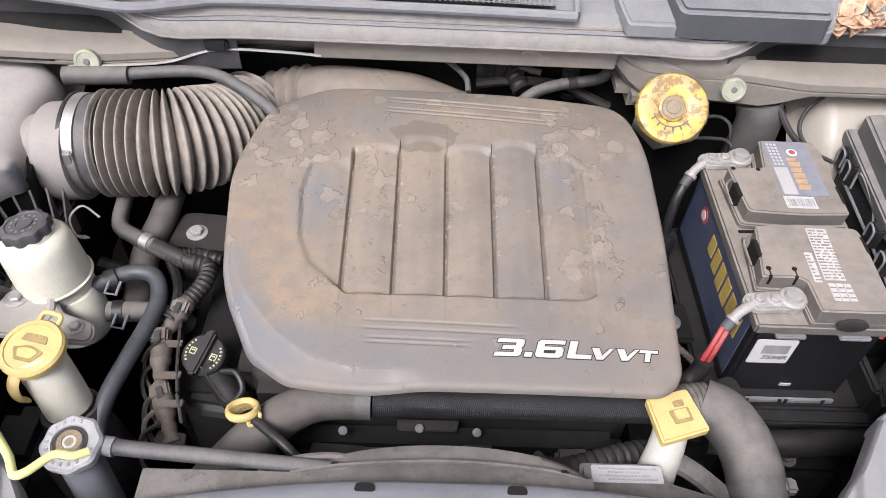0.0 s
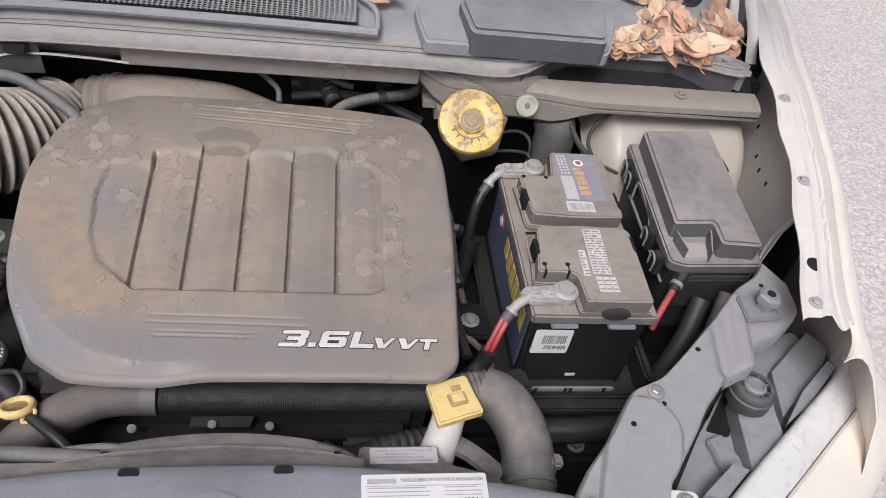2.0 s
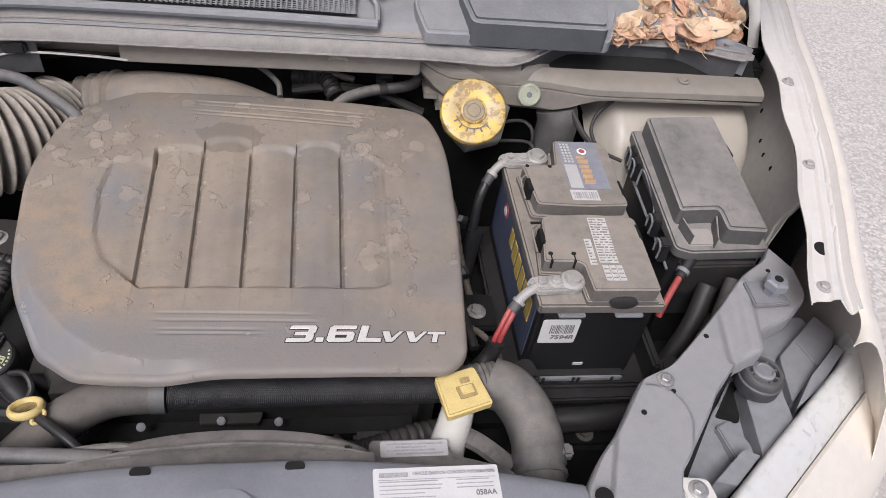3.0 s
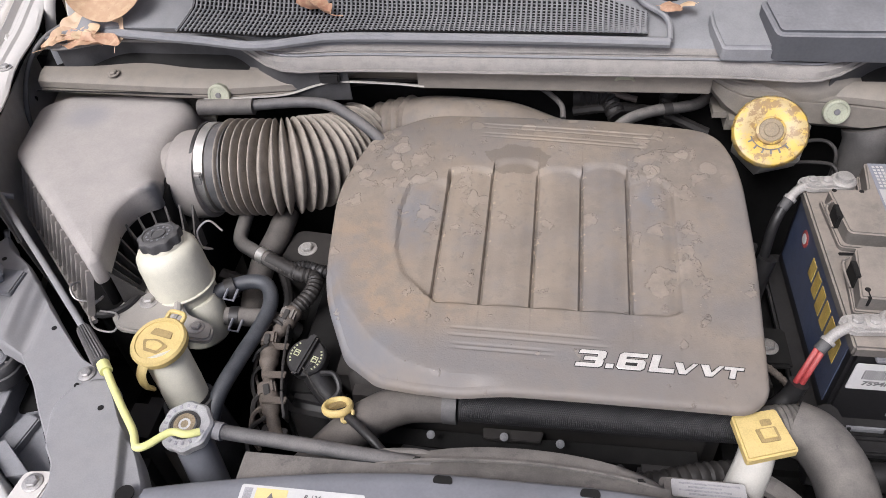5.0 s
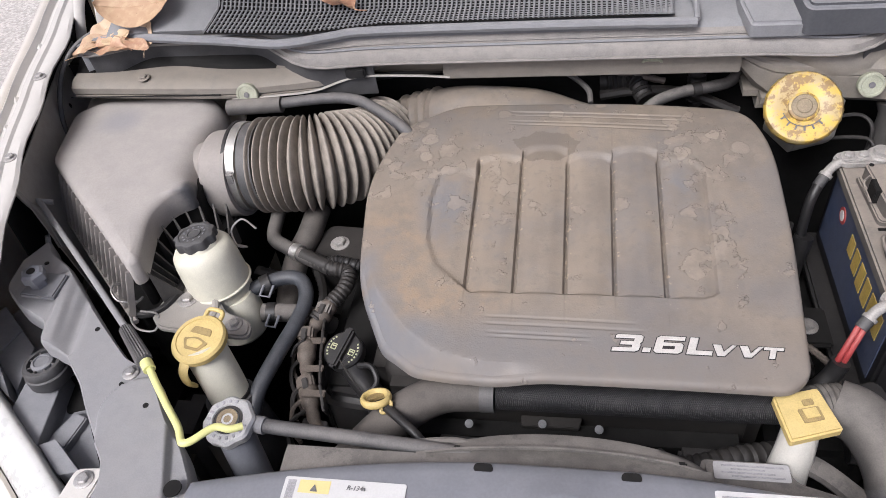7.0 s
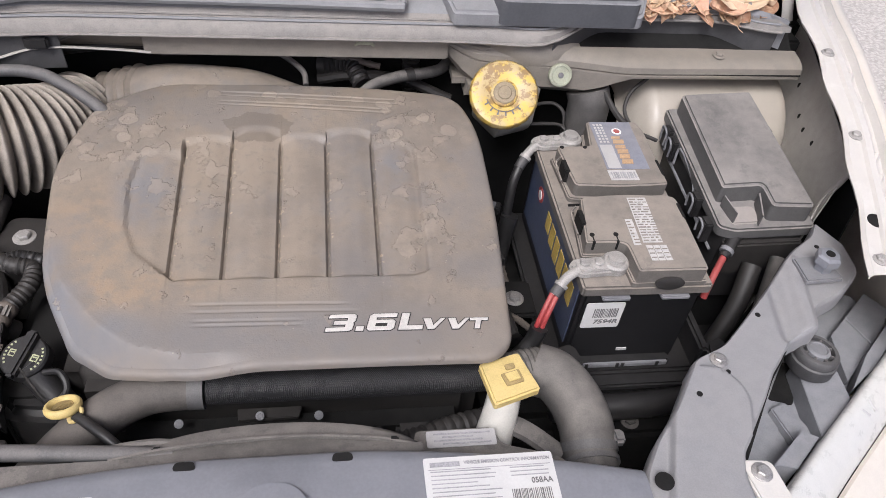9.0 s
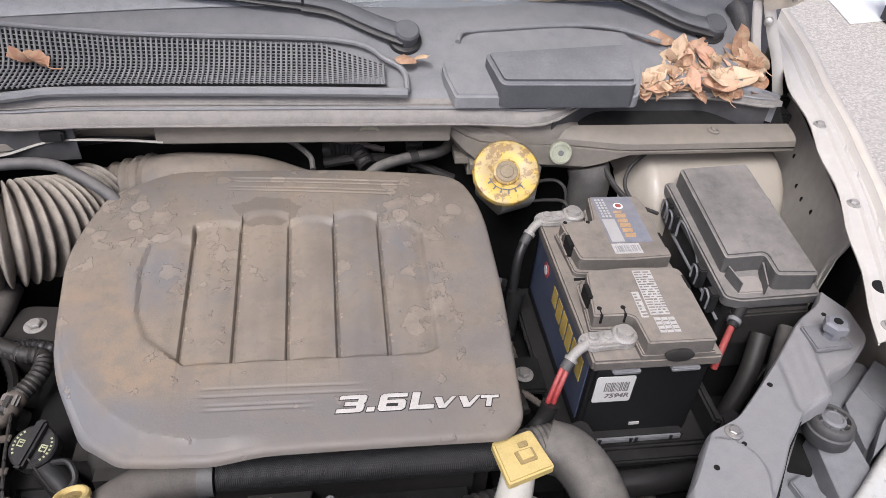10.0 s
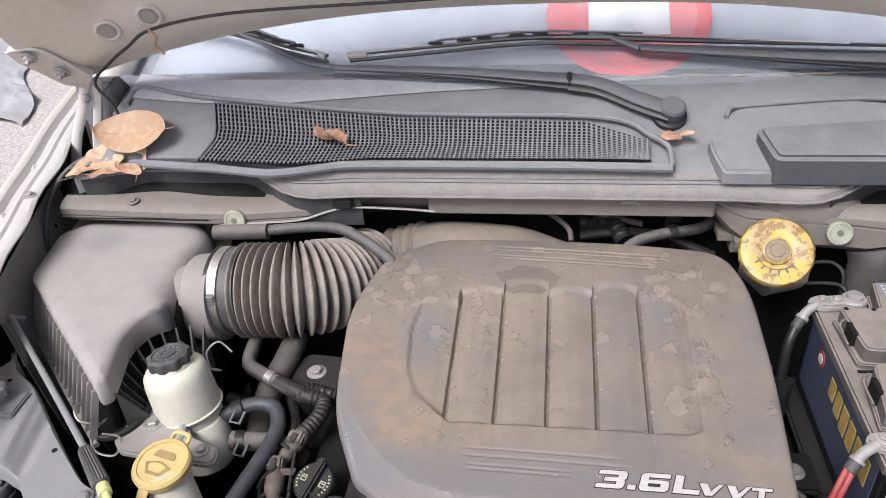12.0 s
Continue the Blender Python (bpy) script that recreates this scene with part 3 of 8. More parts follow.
CASE = surface("black_battery_case", (0.006, 0.006, 0.007), 0.5, dust=0.10, dust_colour=(0.10, 0.09, 0.08), settle=0.9)
WORN = surface("worn_brown_print", (0.24, 0.175, 0.075), 0.55, dust=0.5, dust_colour=(0.42, 0.32, 0.14), settle=0.0, vary=0.3, scale=1.5)
FADED = surface("faded_white_print", (0.50, 0.49, 0.48), 0.55, dust=0.45, dust_colour=(0.27, 0.245, 0.215), settle=0.0, vary=0.25, scale=2.0)
WORNBOSS = surface("worn_cap_boss", (0.22, 0.17, 0.10), 0.5, dust=0.4, dust_colour=(0.20, 0.17, 0.13), settle=0.0, vary=0.35)
CAPMETAL = surface("dull_pale_metal", (0.46, 0.46, 0.46), 0.45, metal=0.25, dust=0.4, dust_colour=(0.36, 0.34, 0.32), settle=0.3, vary=0.2)
TOWER = surface("dusty_tower_paint", (0.37, 0.34, 0.295), 0.36, dust=0.6, dust_colour=(0.30, 0.26, 0.21), settle=0.4, vary=0.08, coat=0.2)
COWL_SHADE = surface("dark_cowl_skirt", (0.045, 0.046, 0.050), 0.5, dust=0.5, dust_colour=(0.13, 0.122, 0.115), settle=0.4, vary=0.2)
COWL_DUSTY = surface("dust_streaked_cowl", (0.17, 0.163, 0.156), 0.55, dust=0.85, dust_colour=(0.285, 0.262, 0.238), settle=0.3, vary=0.2)
# strong settle: dust on top, the shade of the lid's front put into colour
LID_PLASTIC = surface("shaded_dusty_lid", (0.055, 0.058, 0.066), 0.38, dust=0.95, dust_colour=(0.215, 0.217, 0.228), settle=0.85, vary=0.08, scale=0.4)
WIPER = surface("dusty_black_wiper", (0.060, 0.063, 0.072), 0.40, dust=0.7, dust_colour=(0.17, 0.173, 0.183), settle=0.5, vary=0.08)
FRIT = surface("dusty_glass_border", (0.33, 0.34, 0.36), 0.3, dust=0.8, dust_colour=(0.45, 0.455, 0.465), settle=0.0)
DIRT = surface("dry_brown_dirt", (0.30, 0.26, 0.205), 0.9, dust=0.5, dust_colour=(0.38, 0.34, 0.28), settle=0.0, vary=0.4)
INTERIOR = surface("dark_dashboard", (0.06, 0.062, 0.066), 0.6, dust=0.2, settle=0.2)


# ---- ground and car body ----
ground = part("ground", sheet(lambda u, v: Vector((u, v, 0)), steps(-300, 300, 12), steps(-300, 300, 12)), GROUND)
tagged(ground, "pale worn aggregate paving around the parked car", "ground", kind="structure")

RAIL_IN = [(0.20, 0.702), (0.275, 0.726), (0.366, 0.756), (0.48, 0.796), (0.653, 0.838), (0.782, 0.860), (0.934, 0.892), (1.3, 0.93), (2.2, 0.95)]


def rail_x(y):
    return between(y, RAIL_IN)


def rail_z(y):
    return 1.01 + 0.13 * (y - 0.3)


car = thing("car", (0, 0.9, 0), "champagne silver minivan body with its engine bay open", "car")


def fender(s):
    """One front wing with its bolted gutter rail; s is the side."""
    ys = steps(0.262, 1.5, 44)
    section = [(-0.003, -0.006), (-0.004, -0.003), (0.0, 0.0), (0.010, 0.0), (0.018, 0.0), (0.022, 0.004), (0.030, 0.0045), (0.034, 0.0), (0.042, -0.006), (0.047, -0.006), (0.053, 0.006)]
    wave = lambda y: 0.004 * math.sin(y * 38) * ease(y, 0.2, 0.4)
    rail = sheet(lambda k, y: Vector((s * (rail_x(y) + wave(y) * (1 if k < 3 else 0.3) + section[k][0]), y - (0.016 if k >= 7 else 0) * ease(0.30 - y, 0.0, 0.03), rail_z(y) + section[k][1])), list(range(len(section))), ys, 0.0015)
    rail_ob = part("fender_rail", rail, INNER_PAINT, car, "pale grey flanged gutter rail, dusty")
    skin = [(0.0535, 0.004), (0.058, 0.0080), (0.064, 0.0080), (0.072, 0.0045), (0.080, -0.006), (0.089, -0.030), (0.104, -0.10), (0.126, -0.22), (0.132, -0.40), (0.115, -0.58)]
    ys2 = steps(0.245, 1.9, 40)
    swell = lambda k, y: 0.30 * min(0.12, max(0.0, -skin[k][1])) * (1 - ease(y, 0.25, 0.48))
    def wing_skin(k, y):
        return Vector((s * (rail_x(y) + skin[k][0] + swell(k, y)), y + 0.24 * skin[k][1] * ease(0.36 - y, 0.0, 0.10), rail_z(y) + skin[k][1]))

    def wing_front(k, y):
        if y >= 0.245:
            return wing_skin(k, y)
        v, t = (0.245 - y) / 0.05, min(k, 6) / 6
        a = wing_skin(k, 0.245)
        return a + Vector((-s * 0.026 * v * v * (1 - 0.3 * t), -0.046 * v, -0.012 * v * (1 - t)))

    outer = sheet(wing_front, list(range(len(skin))), [0.195 + 0.005 * n for n in range(10)] + ys2, 0.0012)
    part("fender", outer, PAINT, car, "champagne silver painted front wing", 75)
    for y in (0.284, 0.500, 0.685):
        hex_bolt(rail_ob, (s * (rail_x(y) + 0.012), y, rail_z(y) + 0.0008), (0, 0, 1), 0.0066, LEAD)
    hole = lathe([(0.0115, 0.0), (0.0115, 0.0016), (0.009, 0.0018)], 24, facing((s * (rail_x(0.345) + 0.0160), 0.345, rail_z(0.345) + 0.0004), (0, -0.13, 1)))
    part("rail_hole", hole, DEEP, rail_ob, "dark open hole in the rail")
    for y in (0.375, 0.415, 0.455, 0.560, 0.625, 0.76):
        dent = bmesh.new()
        x, z = rail_x(y) + 0.033, rail_z(y)
        a = [dent.verts.new((s * (x + p[0]), y + p[1], z + p[2])) for p in ((-0.006, -0.012, 0.0), (0.010, 0.002, 0.0), (-0.004, 0.014, 0.0), (0.004, 0.003, 0.0085))]
        for f in ((0, 1, 3), (1, 2, 3), (2, 0, 3), (0, 2, 1)):
            dent.faces.new([a[i] for i in f])
        part("rail_tab", dent, INNER_PAINT, rail_ob)
    # inner wing panel below the rail; a black sheet paints the shade between them
    def wing(y, v):
        top = between(y, [(0.46, 0.812), (0.50, 0.826), (0.643, 0.862), (0.78, 0.896), (0.90, 0.912)])
        return Vector((s * (top - 0.030 * v - 0.010 * v * v), y - 0.02 * v, 0.996 + 0.09 * (y - 0.5) - 0.20 * v + 0.004 * math.sin(y * 60) * v))
    wall_ob = part("wheelhouse_wall", sheet(wing, steps(0.485, 0.86, 22), steps(0, 1.6, 10), 0.002), WING, car, "dusty beige-grey inner wing panel")
    part("panel_flange", tube([wing(0.48, 0.02), wing(0.487, 0.15), wing(0.50, 0.35), wing(0.49, 0.6)], 0.005, 8, 5), WING, wall_ob)
    for y, v in ((0.745, 0.26), (0.69, 0.35), (0.655, 0.36), (0.61, 0.30)):
        at = wing(y, v)
        part("bore", lathe([(0.0048, -0.001), (0.0048, 0.001), (0.003, 0.0012)], 14, facing(at + Vector((-s * 0.0012, 0, 0)), (-s, 0, 0.15))), DEEP, wall_ob)
    part("crease", tube([wing(0.70, 0.52) , wing(0.665, 0.62)], 0.0022, 6, 3), WING, wall_ob)
    part("wing_shade", sheet(lambda y, v: Vector((s * (rail_x(y) + 0.040 + 0.02 * v), y, rail_z(y) - 0.02 - 0.30 * v)), steps(0.44, 1.0, 16), [0, 0.3, 1], 0.002), DEEP, car, "black sheet standing in for the shade inside the wing")


for side in (1, -1):
    fender(side)

# strut towers
for side in (1, -1):
    def tower_at(u, k, side=side):
        x = 0.565 + 0.315 * u
        y, z = ((0.85, 0.972), (0.80, 0.975), (0.76, 0.973), (0.735, 0.968), (0.710, 0.957), (0.690, 0.940), (0.674, 0.915), (0.665, 0.88), (0.660, 0.80), (0.66, 0.55))[k]
        end = ease(abs(u - 0.5), 0.36, 0.5)
        return Vector((side * x, y + 0.04 * end * (k > 2), z - 0.05 * end * (k < 8)))
    part("strut_tower", sheet(tower_at, steps(0, 1, 30), list(range(10)), 0.002), TOWER, car, "silver grey strut tower", 75)

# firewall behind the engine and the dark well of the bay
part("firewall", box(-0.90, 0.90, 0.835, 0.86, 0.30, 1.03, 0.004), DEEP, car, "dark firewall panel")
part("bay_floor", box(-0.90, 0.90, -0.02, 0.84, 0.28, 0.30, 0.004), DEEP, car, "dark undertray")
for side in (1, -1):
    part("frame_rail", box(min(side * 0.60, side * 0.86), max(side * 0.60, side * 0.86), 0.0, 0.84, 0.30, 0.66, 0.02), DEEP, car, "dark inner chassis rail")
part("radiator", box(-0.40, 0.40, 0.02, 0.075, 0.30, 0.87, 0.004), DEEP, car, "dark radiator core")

# bumper cover, following the lamps' outer edge
LAMP_EDGE = [(0.40, -0.10), (0.49, -0.015), (0.55, 0.040), (0.612, 0.092), (0.658, 0.129), (0.719, 0.176), (0.782, 0.225), (0.861, 0.288), (0.885, 0.330)]
EDGE_LINE = curve_through([(x, y, 0.0) for x, y in LAMP_EDGE], 6)


def along_lamp(s, i, off, z):
    """A place beside the lamp's inner edge, off metres outward."""
    p = EDGE_LINE[i]
    q = EDGE_LINE[min(i + 1, len(EDGE_LINE) - 1)] - EDGE_LINE[max(i - 1, 0)]
    n = Vector((q.y, -q.x, 0)).normalized()
    return Vector((s * (p.x + n.x * off), p.y + n.y * off, z))


for side in (1, -1):
    ring = [(0.046, -0.024), (0.050, -0.019), (0.060, -0.022), (0.082, -0.036), (0.108, -0.065), (0.132, -0.115), (0.150, -0.20), (0.155, -0.32), (0.135, -0.46)]
    nose = sheet(lambda i, k: along_lamp(side, i, ring[k][0], 0.862 + ring[k][1]), list(range(len(EDGE_LINE))), list(range(len(ring))), 0.002)
    part("bumper_cover", nose, PAINT, car, "champagne silver bumper corner", 60)

# cabin: dashboard, floor and pillars behind the glass
part("dashboard", sheet(lambda x, v: Vector((x, 0.97 + 0.75 * v, 1.10 + 0.02 * math.sin(3 * v) - 0.10 * v * v - 0.03 * (x / 0.8) ** 2)), steps(-0.82, 0.82, 16), steps(0, 1, 10), 0.02), INTERIOR, car, "dark dashboard top under the windscreen")
part("cabin_bulkhead", box(-0.84, 0.84, 1.75, 1.80, 0.5, 1.75, 0.02), INTERIOR, car, "dark cabin interior")
for side in (1, -1):
    part("pillar", tube([(side * 0.83, 0.93, 1.14), (side * 0.76, 1.35, 1.42), (side * 0.68, 1.8, 1.70)], 0.035, 10, 6), PAINT, car, "silver windscreen pillar")
    part("cabin_side", box(min(side * 0.86, side * 0.90), max(side * 0.86, side * 0.90), 1.0, 1.9, 0.3, 1.15, 0.01), PAINT, car, "silver door")
def roof_z(y):
    return between(y, [(1.75, 1.69), (2.2, 1.75), (3.2, 1.76), (4.3, 1.72), (4.75, 1.66)])


part("roof", sheet(lambda u, y: Vector((0.70 * u, y, roof_z(y) - 0.05 * u * u - 0.04 * u ** 8)), steps(-1, 1, 16), steps(1.72, 4.75, 20), 0.02), PAINT, car, "champagne silver roof", 60)
SIDE = [(0.70, 1.0), (0.76, 0.86), (0.88, 0.56), (0.955, 0.30), (0.985, 0.20), (1.0, 0.0), (1.0, -0.25), (0.985, -0.55), (0.96, -0.76)]


def side_at(s, k, y):
    x, h = SIDE[k]
    top = roof_z(y) - 0.09
    z = 1.02 + (top - 1.02) * h if h > 0 else 1.02 + h
    return Vector((s * (x - 0.03 * ease(y, 4.2, 4.8) - (0.05 if h < -0.5 else 0) * ease(abs(y - 3.85), 0.45, 0.30)), y, z))


for side in (1, -1):
    flank = part("body_side", sheet(lambda k, y: side_at(side, k, y), list(range(4, 9)), steps(1.55, 4.78, 40), 0.01), PAINT, car, "champagne silver doors and rear wing", 60)
    part("side_glass", sheet(lambda k, y: side_at(side, k, y) + Vector((-side * 0.004, 0, 0)), [0, 1, 2, 3, 4], steps(1.95, 4.55, 20), 0.005), INTERIOR, car, "dark side glass", 60)
    for y in (2.0, 2.95, 3.7, 4.55):
        part("side_pillar", tube([side_at(side, 0, y), side_at(side, 2, y), side_at(side, 4, y)], 0.03, 8, 3, 0.4), PAINT, flank)
    for y in (0.76, 3.85):
        hub_m = Matrix.Translation((side * 0.86, y, 0.335)) @ Matrix.Rotation(side * math.pi / 2, 4, "Y")
        wheel = part("wheel", lathe([(0.20, -0.10), (0.29, -0.105), (0.33, -0.08), (0.335, 0.0), (0.33, 0.08), (0.29, 0.105), (0.225, 0.10)], 48, hub_m), RUBBER, car, "black tyre")
        part("rim", lathe([(0.225, 0.10), (0.22, 0.06), (0.12, 0.055), (0.07, 0.085), (0.02, 0.088)], 40, hub_m), ALLOY, wheel, "alloy rim")
part("tail", sheet(lambda u, v: Vector(((0.70 + 0.27 * ease(v, 0.0, 0.55)) * u, 4.76 + 0.16 * math.sin(1.5 * v) - 0.05 * u * u, 1.63 - 1.35 * v)), steps(-1, 1, 14), steps(0, 1, 12), 0.01), PAINT, car, "champagne silver tailgate", 60)
part("floor_pan", box(-0.92, 0.92, 0.86, 4.7, 0.24, 0.28, 0.01), DEEP, car, "dark floor pan")
part("front_bumper", sheet(lambda u, k: Vector((0.47 * u, -0.115 + 0.045 * u * u - (0.02, 0.035, 0.045, 0.045, 0.03, 0.0)[k], (0.80, 0.74, 0.62, 0.48, 0.36, 0.26)[k])), steps(-1, 1, 16), list(range(6)), 0.006), PAINT, car, "champagne silver front bumper", 60)


def screen_at(x, v):
    y = 0.915 + 0.87 * v
    return Vector((x * (1 - 0.13 * v), y + 0.05 * (x / 0.8) ** 2, 1.155 + 0.522 * v - 0.012 * math.sin(math.pi * v) - 0.012 * (x / 0.8) ** 2))


screen = part("windscreen", sheet(screen_at, steps(-0.80, 0.80, 24), steps(0, 1, 16), 0.005), GLASS, car, "dusty windscreen glass reflecting pale sky", 80)
screen.visible_shadow = False

# ---- hood, raised ----
hood = thing("hood", (0, 0.93, 1.2), "raised champagne hood seen from its beige underside", "car hood")
HOOD_LEAN = radians(52)


def hood_edge(u):
    a = abs(u)
    return Vector((0.845 * u, 0.965 - 0.075 * u * u, 1.283 - 0.098 * a ** 2.6))


def hood_at(u, v, drop=0.0):
    e = hood_edge(u)
    grow = 1 + 0.035 * ease(v, 0.0, 0.16) - 0.20 * v * v
    along = 1.02 * v
    crown = 0.05 * (1 - u * u)
    n = Vector((0, math.sin(HOOD_LEAN), math.cos(HOOD_LEAN)))
    return Vector((e.x * grow, e.y, e.z)) + Vector((0, -math.cos(HOOD_LEAN), math.sin(HOOD_LEAN))) * along + n * (crown * ease(v, 0, 0.2) - drop)


part("outer_panel", sheet(lambda u, v: hood_at(u, v, 0.0), steps(-1, 1, 40), steps(0.0, 1, 24), 0.0015), PAINT, hood, "champagne painted hood skin", 60)


def hood_inner(u, v):
    ribs = 0.5 + 0.5 * math.cos(u * math.pi * 3.0)
    rib2 = ease(v, 0.10, 0.16) * (1 - ease(v, 0.86, 0.92))
    return hood_at(u * 0.985, 0.012 + v * 0.97, 0.012 + 0.022 * ease(v, 0.0, 0.06) * (1 - 0.75 * rib2 * ease(ribs, 0.35, 0.6)))


inner = part("inner_panel", sheet(hood_inner, steps(-1, 1, 72), steps(0, 1, 48), 0.0015), BEIGE, hood, "beige stamped hood inner panel", 60)
normal_in = Vector((0, -math.sin(HOOD_LEAN), -math.cos(HOOD_LEAN)))
for u, v in ((-0.838, 0.097), (-0.752, 0.100), (0.838, 0.097), (0.752, 0.100)):
    at = hood_inner(u, v) + normal_in * 0.003
    grommet_m = facing(at, (hood_inner(u + 0.02, v) - hood_inner(u - 0.02, v)).cross(hood_inner(u, v + 0.02) - hood_inner(u, v - 0.02)).normalized())
    if (grommet_m.to_3x3() @ Vector((0, 0, 1))).dot(normal_in) < 0:
        grommet_m = grommet_m @ Matrix.Rotation(math.pi, 4, "X")
    ring_ob = part("grommet", lathe([(0.022, -0.004), (0.021, 0.001), (0.018, 0.0025), (0.015, 0.001), (0.0145, -0.001)], 28, grommet_m), BEIGE, inner, "pressed ring round a rubber plug")
    part("plug", lathe([(0.0145, -0.002), (0.0142, 0.0006), (0.011, 0.0002), (0.0105, 0.0014), (0.004, 0.0016)], 24, grommet_m), WING, ring_ob, "dusty rubber plug")
for side in (1, -1):
    # folded hinge plate bolted along the hood's corner, with its two links
    corners = [Vector((side * x, y, z)) for x, y, z in ((0.872, 0.795, 1.288), (0.858, 0.800, 1.291), (0.820, 0.815, 1.284), (0.784, 0.866, 1.222), (0.806, 0.880, 1.194), (0.829, 0.846, 1.216), (0.838, 0.828, 1.236), (0.862, 0.806, 1.266))]
    bm = bmesh.new()
    low = [bm.verts.new(c + normal_in * 0.024) for c in corners]
    high = [bm.verts.new(c + normal_in * 0.012) for c in corners]
    bm.faces.new(low)
    bm.faces.new(high[::-1])
    for i in range(len(corners)):
        j = (i + 1) % len(corners)
        bm.faces.new((low[i], low[j], high[j], high[i]))
    bmesh.ops.recalc_face_normals(bm, faces=bm.faces)
    hinge = part("hinge", bm, BEIGE, hood, "beige painted hinge plate bolted to the hood corner")
    part("hinge_lip", tube([c + normal_in * 0.024 for c in corners[:4]], 0.0030, 8, 4), INNER_PAINT, hinge)
    for p in (Vector((side * 0.844, 0.808, 1.276)), Vector((side * 0.817, 0.838, 1.240))):
        hex_bolt(hinge, p + normal_in * 0.024, normal_in, 0.0080, LEAD)
        part("stud", tube([p + normal_in * 0.027, p + normal_in * 0.038], 0.0042, 8, 2), ZINC, hinge)
    part("hinge_arm", tube([(side * 0.806, 0.862, 1.198), (side * 0.832, 0.858, 1.140), (side * 0.858, 0.856, 1.090), (side * 0.880, 0.850, 1.025)], 0.0042, 8, 5, 2.3), INNER_PAINT, hinge)
    part("hinge_arm", tube([(side * 0.790, 0.868, 1.195), (side * 0.806, 0.862, 1.130), (side * 0.820, 0.856, 1.085), (side * 0.828, 0.848, 1.030)], 0.0042, 8, 5, 1.9), INNER_PAINT, hinge)
    part("pivot_pin", lathe([(0.008, -0.006), (0.008, 0.004), (0.005, 0.006)], 14, facing((side * 0.812, 0.852, 1.165), (-side * 0.5, -0.8, 0.1))), ZINC, hinge)
    part("pillar_seal", tube([(side * 0.768, 0.905, 1.175), (side * 0.776, 0.885, 1.160), (side * 0.780, 0.872, 1.125), (side * 0.782, 0.865, 1.085)], 0.012, 10, 5, 1.4), HOSE, car, "grey rubber seal at the pillar foot")
    # black box added below the gap by the hinge, standing in for its shade
    part("gutter", box(*sorted((side * 0.735, side * 0.870)), 0.775, 0.93, 1.000, 1.030, 0.004), DEEP, car, "black box added for the shade beside the cowl")
    # added dark panel that hides the pale background, for the shaded gap behind the hinge
    part("hinge_backing", box(*sorted((side * 0.772, side * 0.865)), 0.905, 0.920, 1.020, 1.182, 0.004), HOUSING, car, "dark panel added behind the hinge for its shaded gap")
cable = thing("washer_cable", (-0.775, 0.86, 1.1), "thin black cable taped along the hood edge", "cable")
part("cable", tube([(-0.745, 0.830, 1.10), (-0.755, 0.842, 1.15), (-0.782, 0.848, 1.195), (-0.735, 0.840, 1.235), (-0.692, 0.832, 1.262), (-0.636, 0.825, 1.293), (-0.508, 0.835, 1.312), (-0.28, 0.850, 1.318), (-0.02, 0.86, 1.322), (0.45, 0.86, 1.31)], 0.0027, 8, 6), BLACK, cable)
part("drain_hose", tube([(-0.790, 0.800, 1.085), (-0.828, 0.770, 1.070), (-0.852, 0.735, 1.040), (-0.862, 0.70, 0.99), (-0.858, 0.67, 0.93)], 0.0042, 10, 6), HOSE, cable, "grey drain hose")
part("tape", tube([(-0.640, 0.820, 1.294), (-0.628, 0.818, 1.282), (-0.632, 0.816, 1.268), (-0.620, 0.816, 1.254)], 0.004, 6, 4, 0.25), LEAF, cable, "dried brown tape end")

# ---- cowl panel below the windscreen ----
cowl = thing("windscreen_cowl", (0, 0.80, 1.05), "grey plastic windscreen cowl with a black air grille", "cowl")


def lip(x):
    a = abs(x)
    return 0.050 * ease(a, 0.40, 0.52) * (1 - 0.66 * ease(a, 0.69, 0.80)) - 0.010 * math.exp(-((a - 0.40) / 0.07) ** 2)


def cowl_at(x, k):
    side = ease(abs(x), 0.60, 0.80)
    rows = [(0.728, 1.044), (0.722, 1.047), (0.724, 1.060), (0.734, 1.067), (0.742, 1.070), (0.747, 1.078), (0.753, 1.086), (0.762, 1.088), (0.78, 1.094), (0.81, 1.106), (0.84, 1.122), (0.87, 1.138), (0.89, 1.147), (0.915, 1.153), (0.935, 1.158)]
    y, z = rows[k]
    z += 0.018 * ease(abs(x), 0.36, 0.50) * (1 - ease(k, 1, 4))
    front = 1 - ease(k, 3, 6)
    dip = -0.010 * math.exp(-((abs(x) - 0.40) / 0.07) ** 2) * (1 if x < 0 else 0.3) * ease(k, 3, 5) * (1 - ease(k, 6, 8))
    return Vector((x, y + lip(x) * (1 - ease(k, 2, 9)) + 0.02 * (x / 0.8) ** 2 * ease(k, 6, 14) + dip, z + 0.012 * side * ease(k, 6, 12)))


part("cowl_lip", sheet(cowl_at, steps(-0.815, 0.815, 96), list(range(6))), COWL_DUSTY, cowl, "dust-streaked front lip", 50)
for k, r, lift, material in ((1, 0.0026, 0.0, COWL_DUSTY), (3, 0.0022, 0.0016, COWL), (4, 0.0018, 0.0012, COWL_DUSTY)):
    part("lip_bead", tube([cowl_at(x, k) + Vector((0, -0.001, lift)) for x in steps(-0.80, 0.80, 60)], r, 6, 1, smooth=False), material, cowl, "moulded bead along the lip")
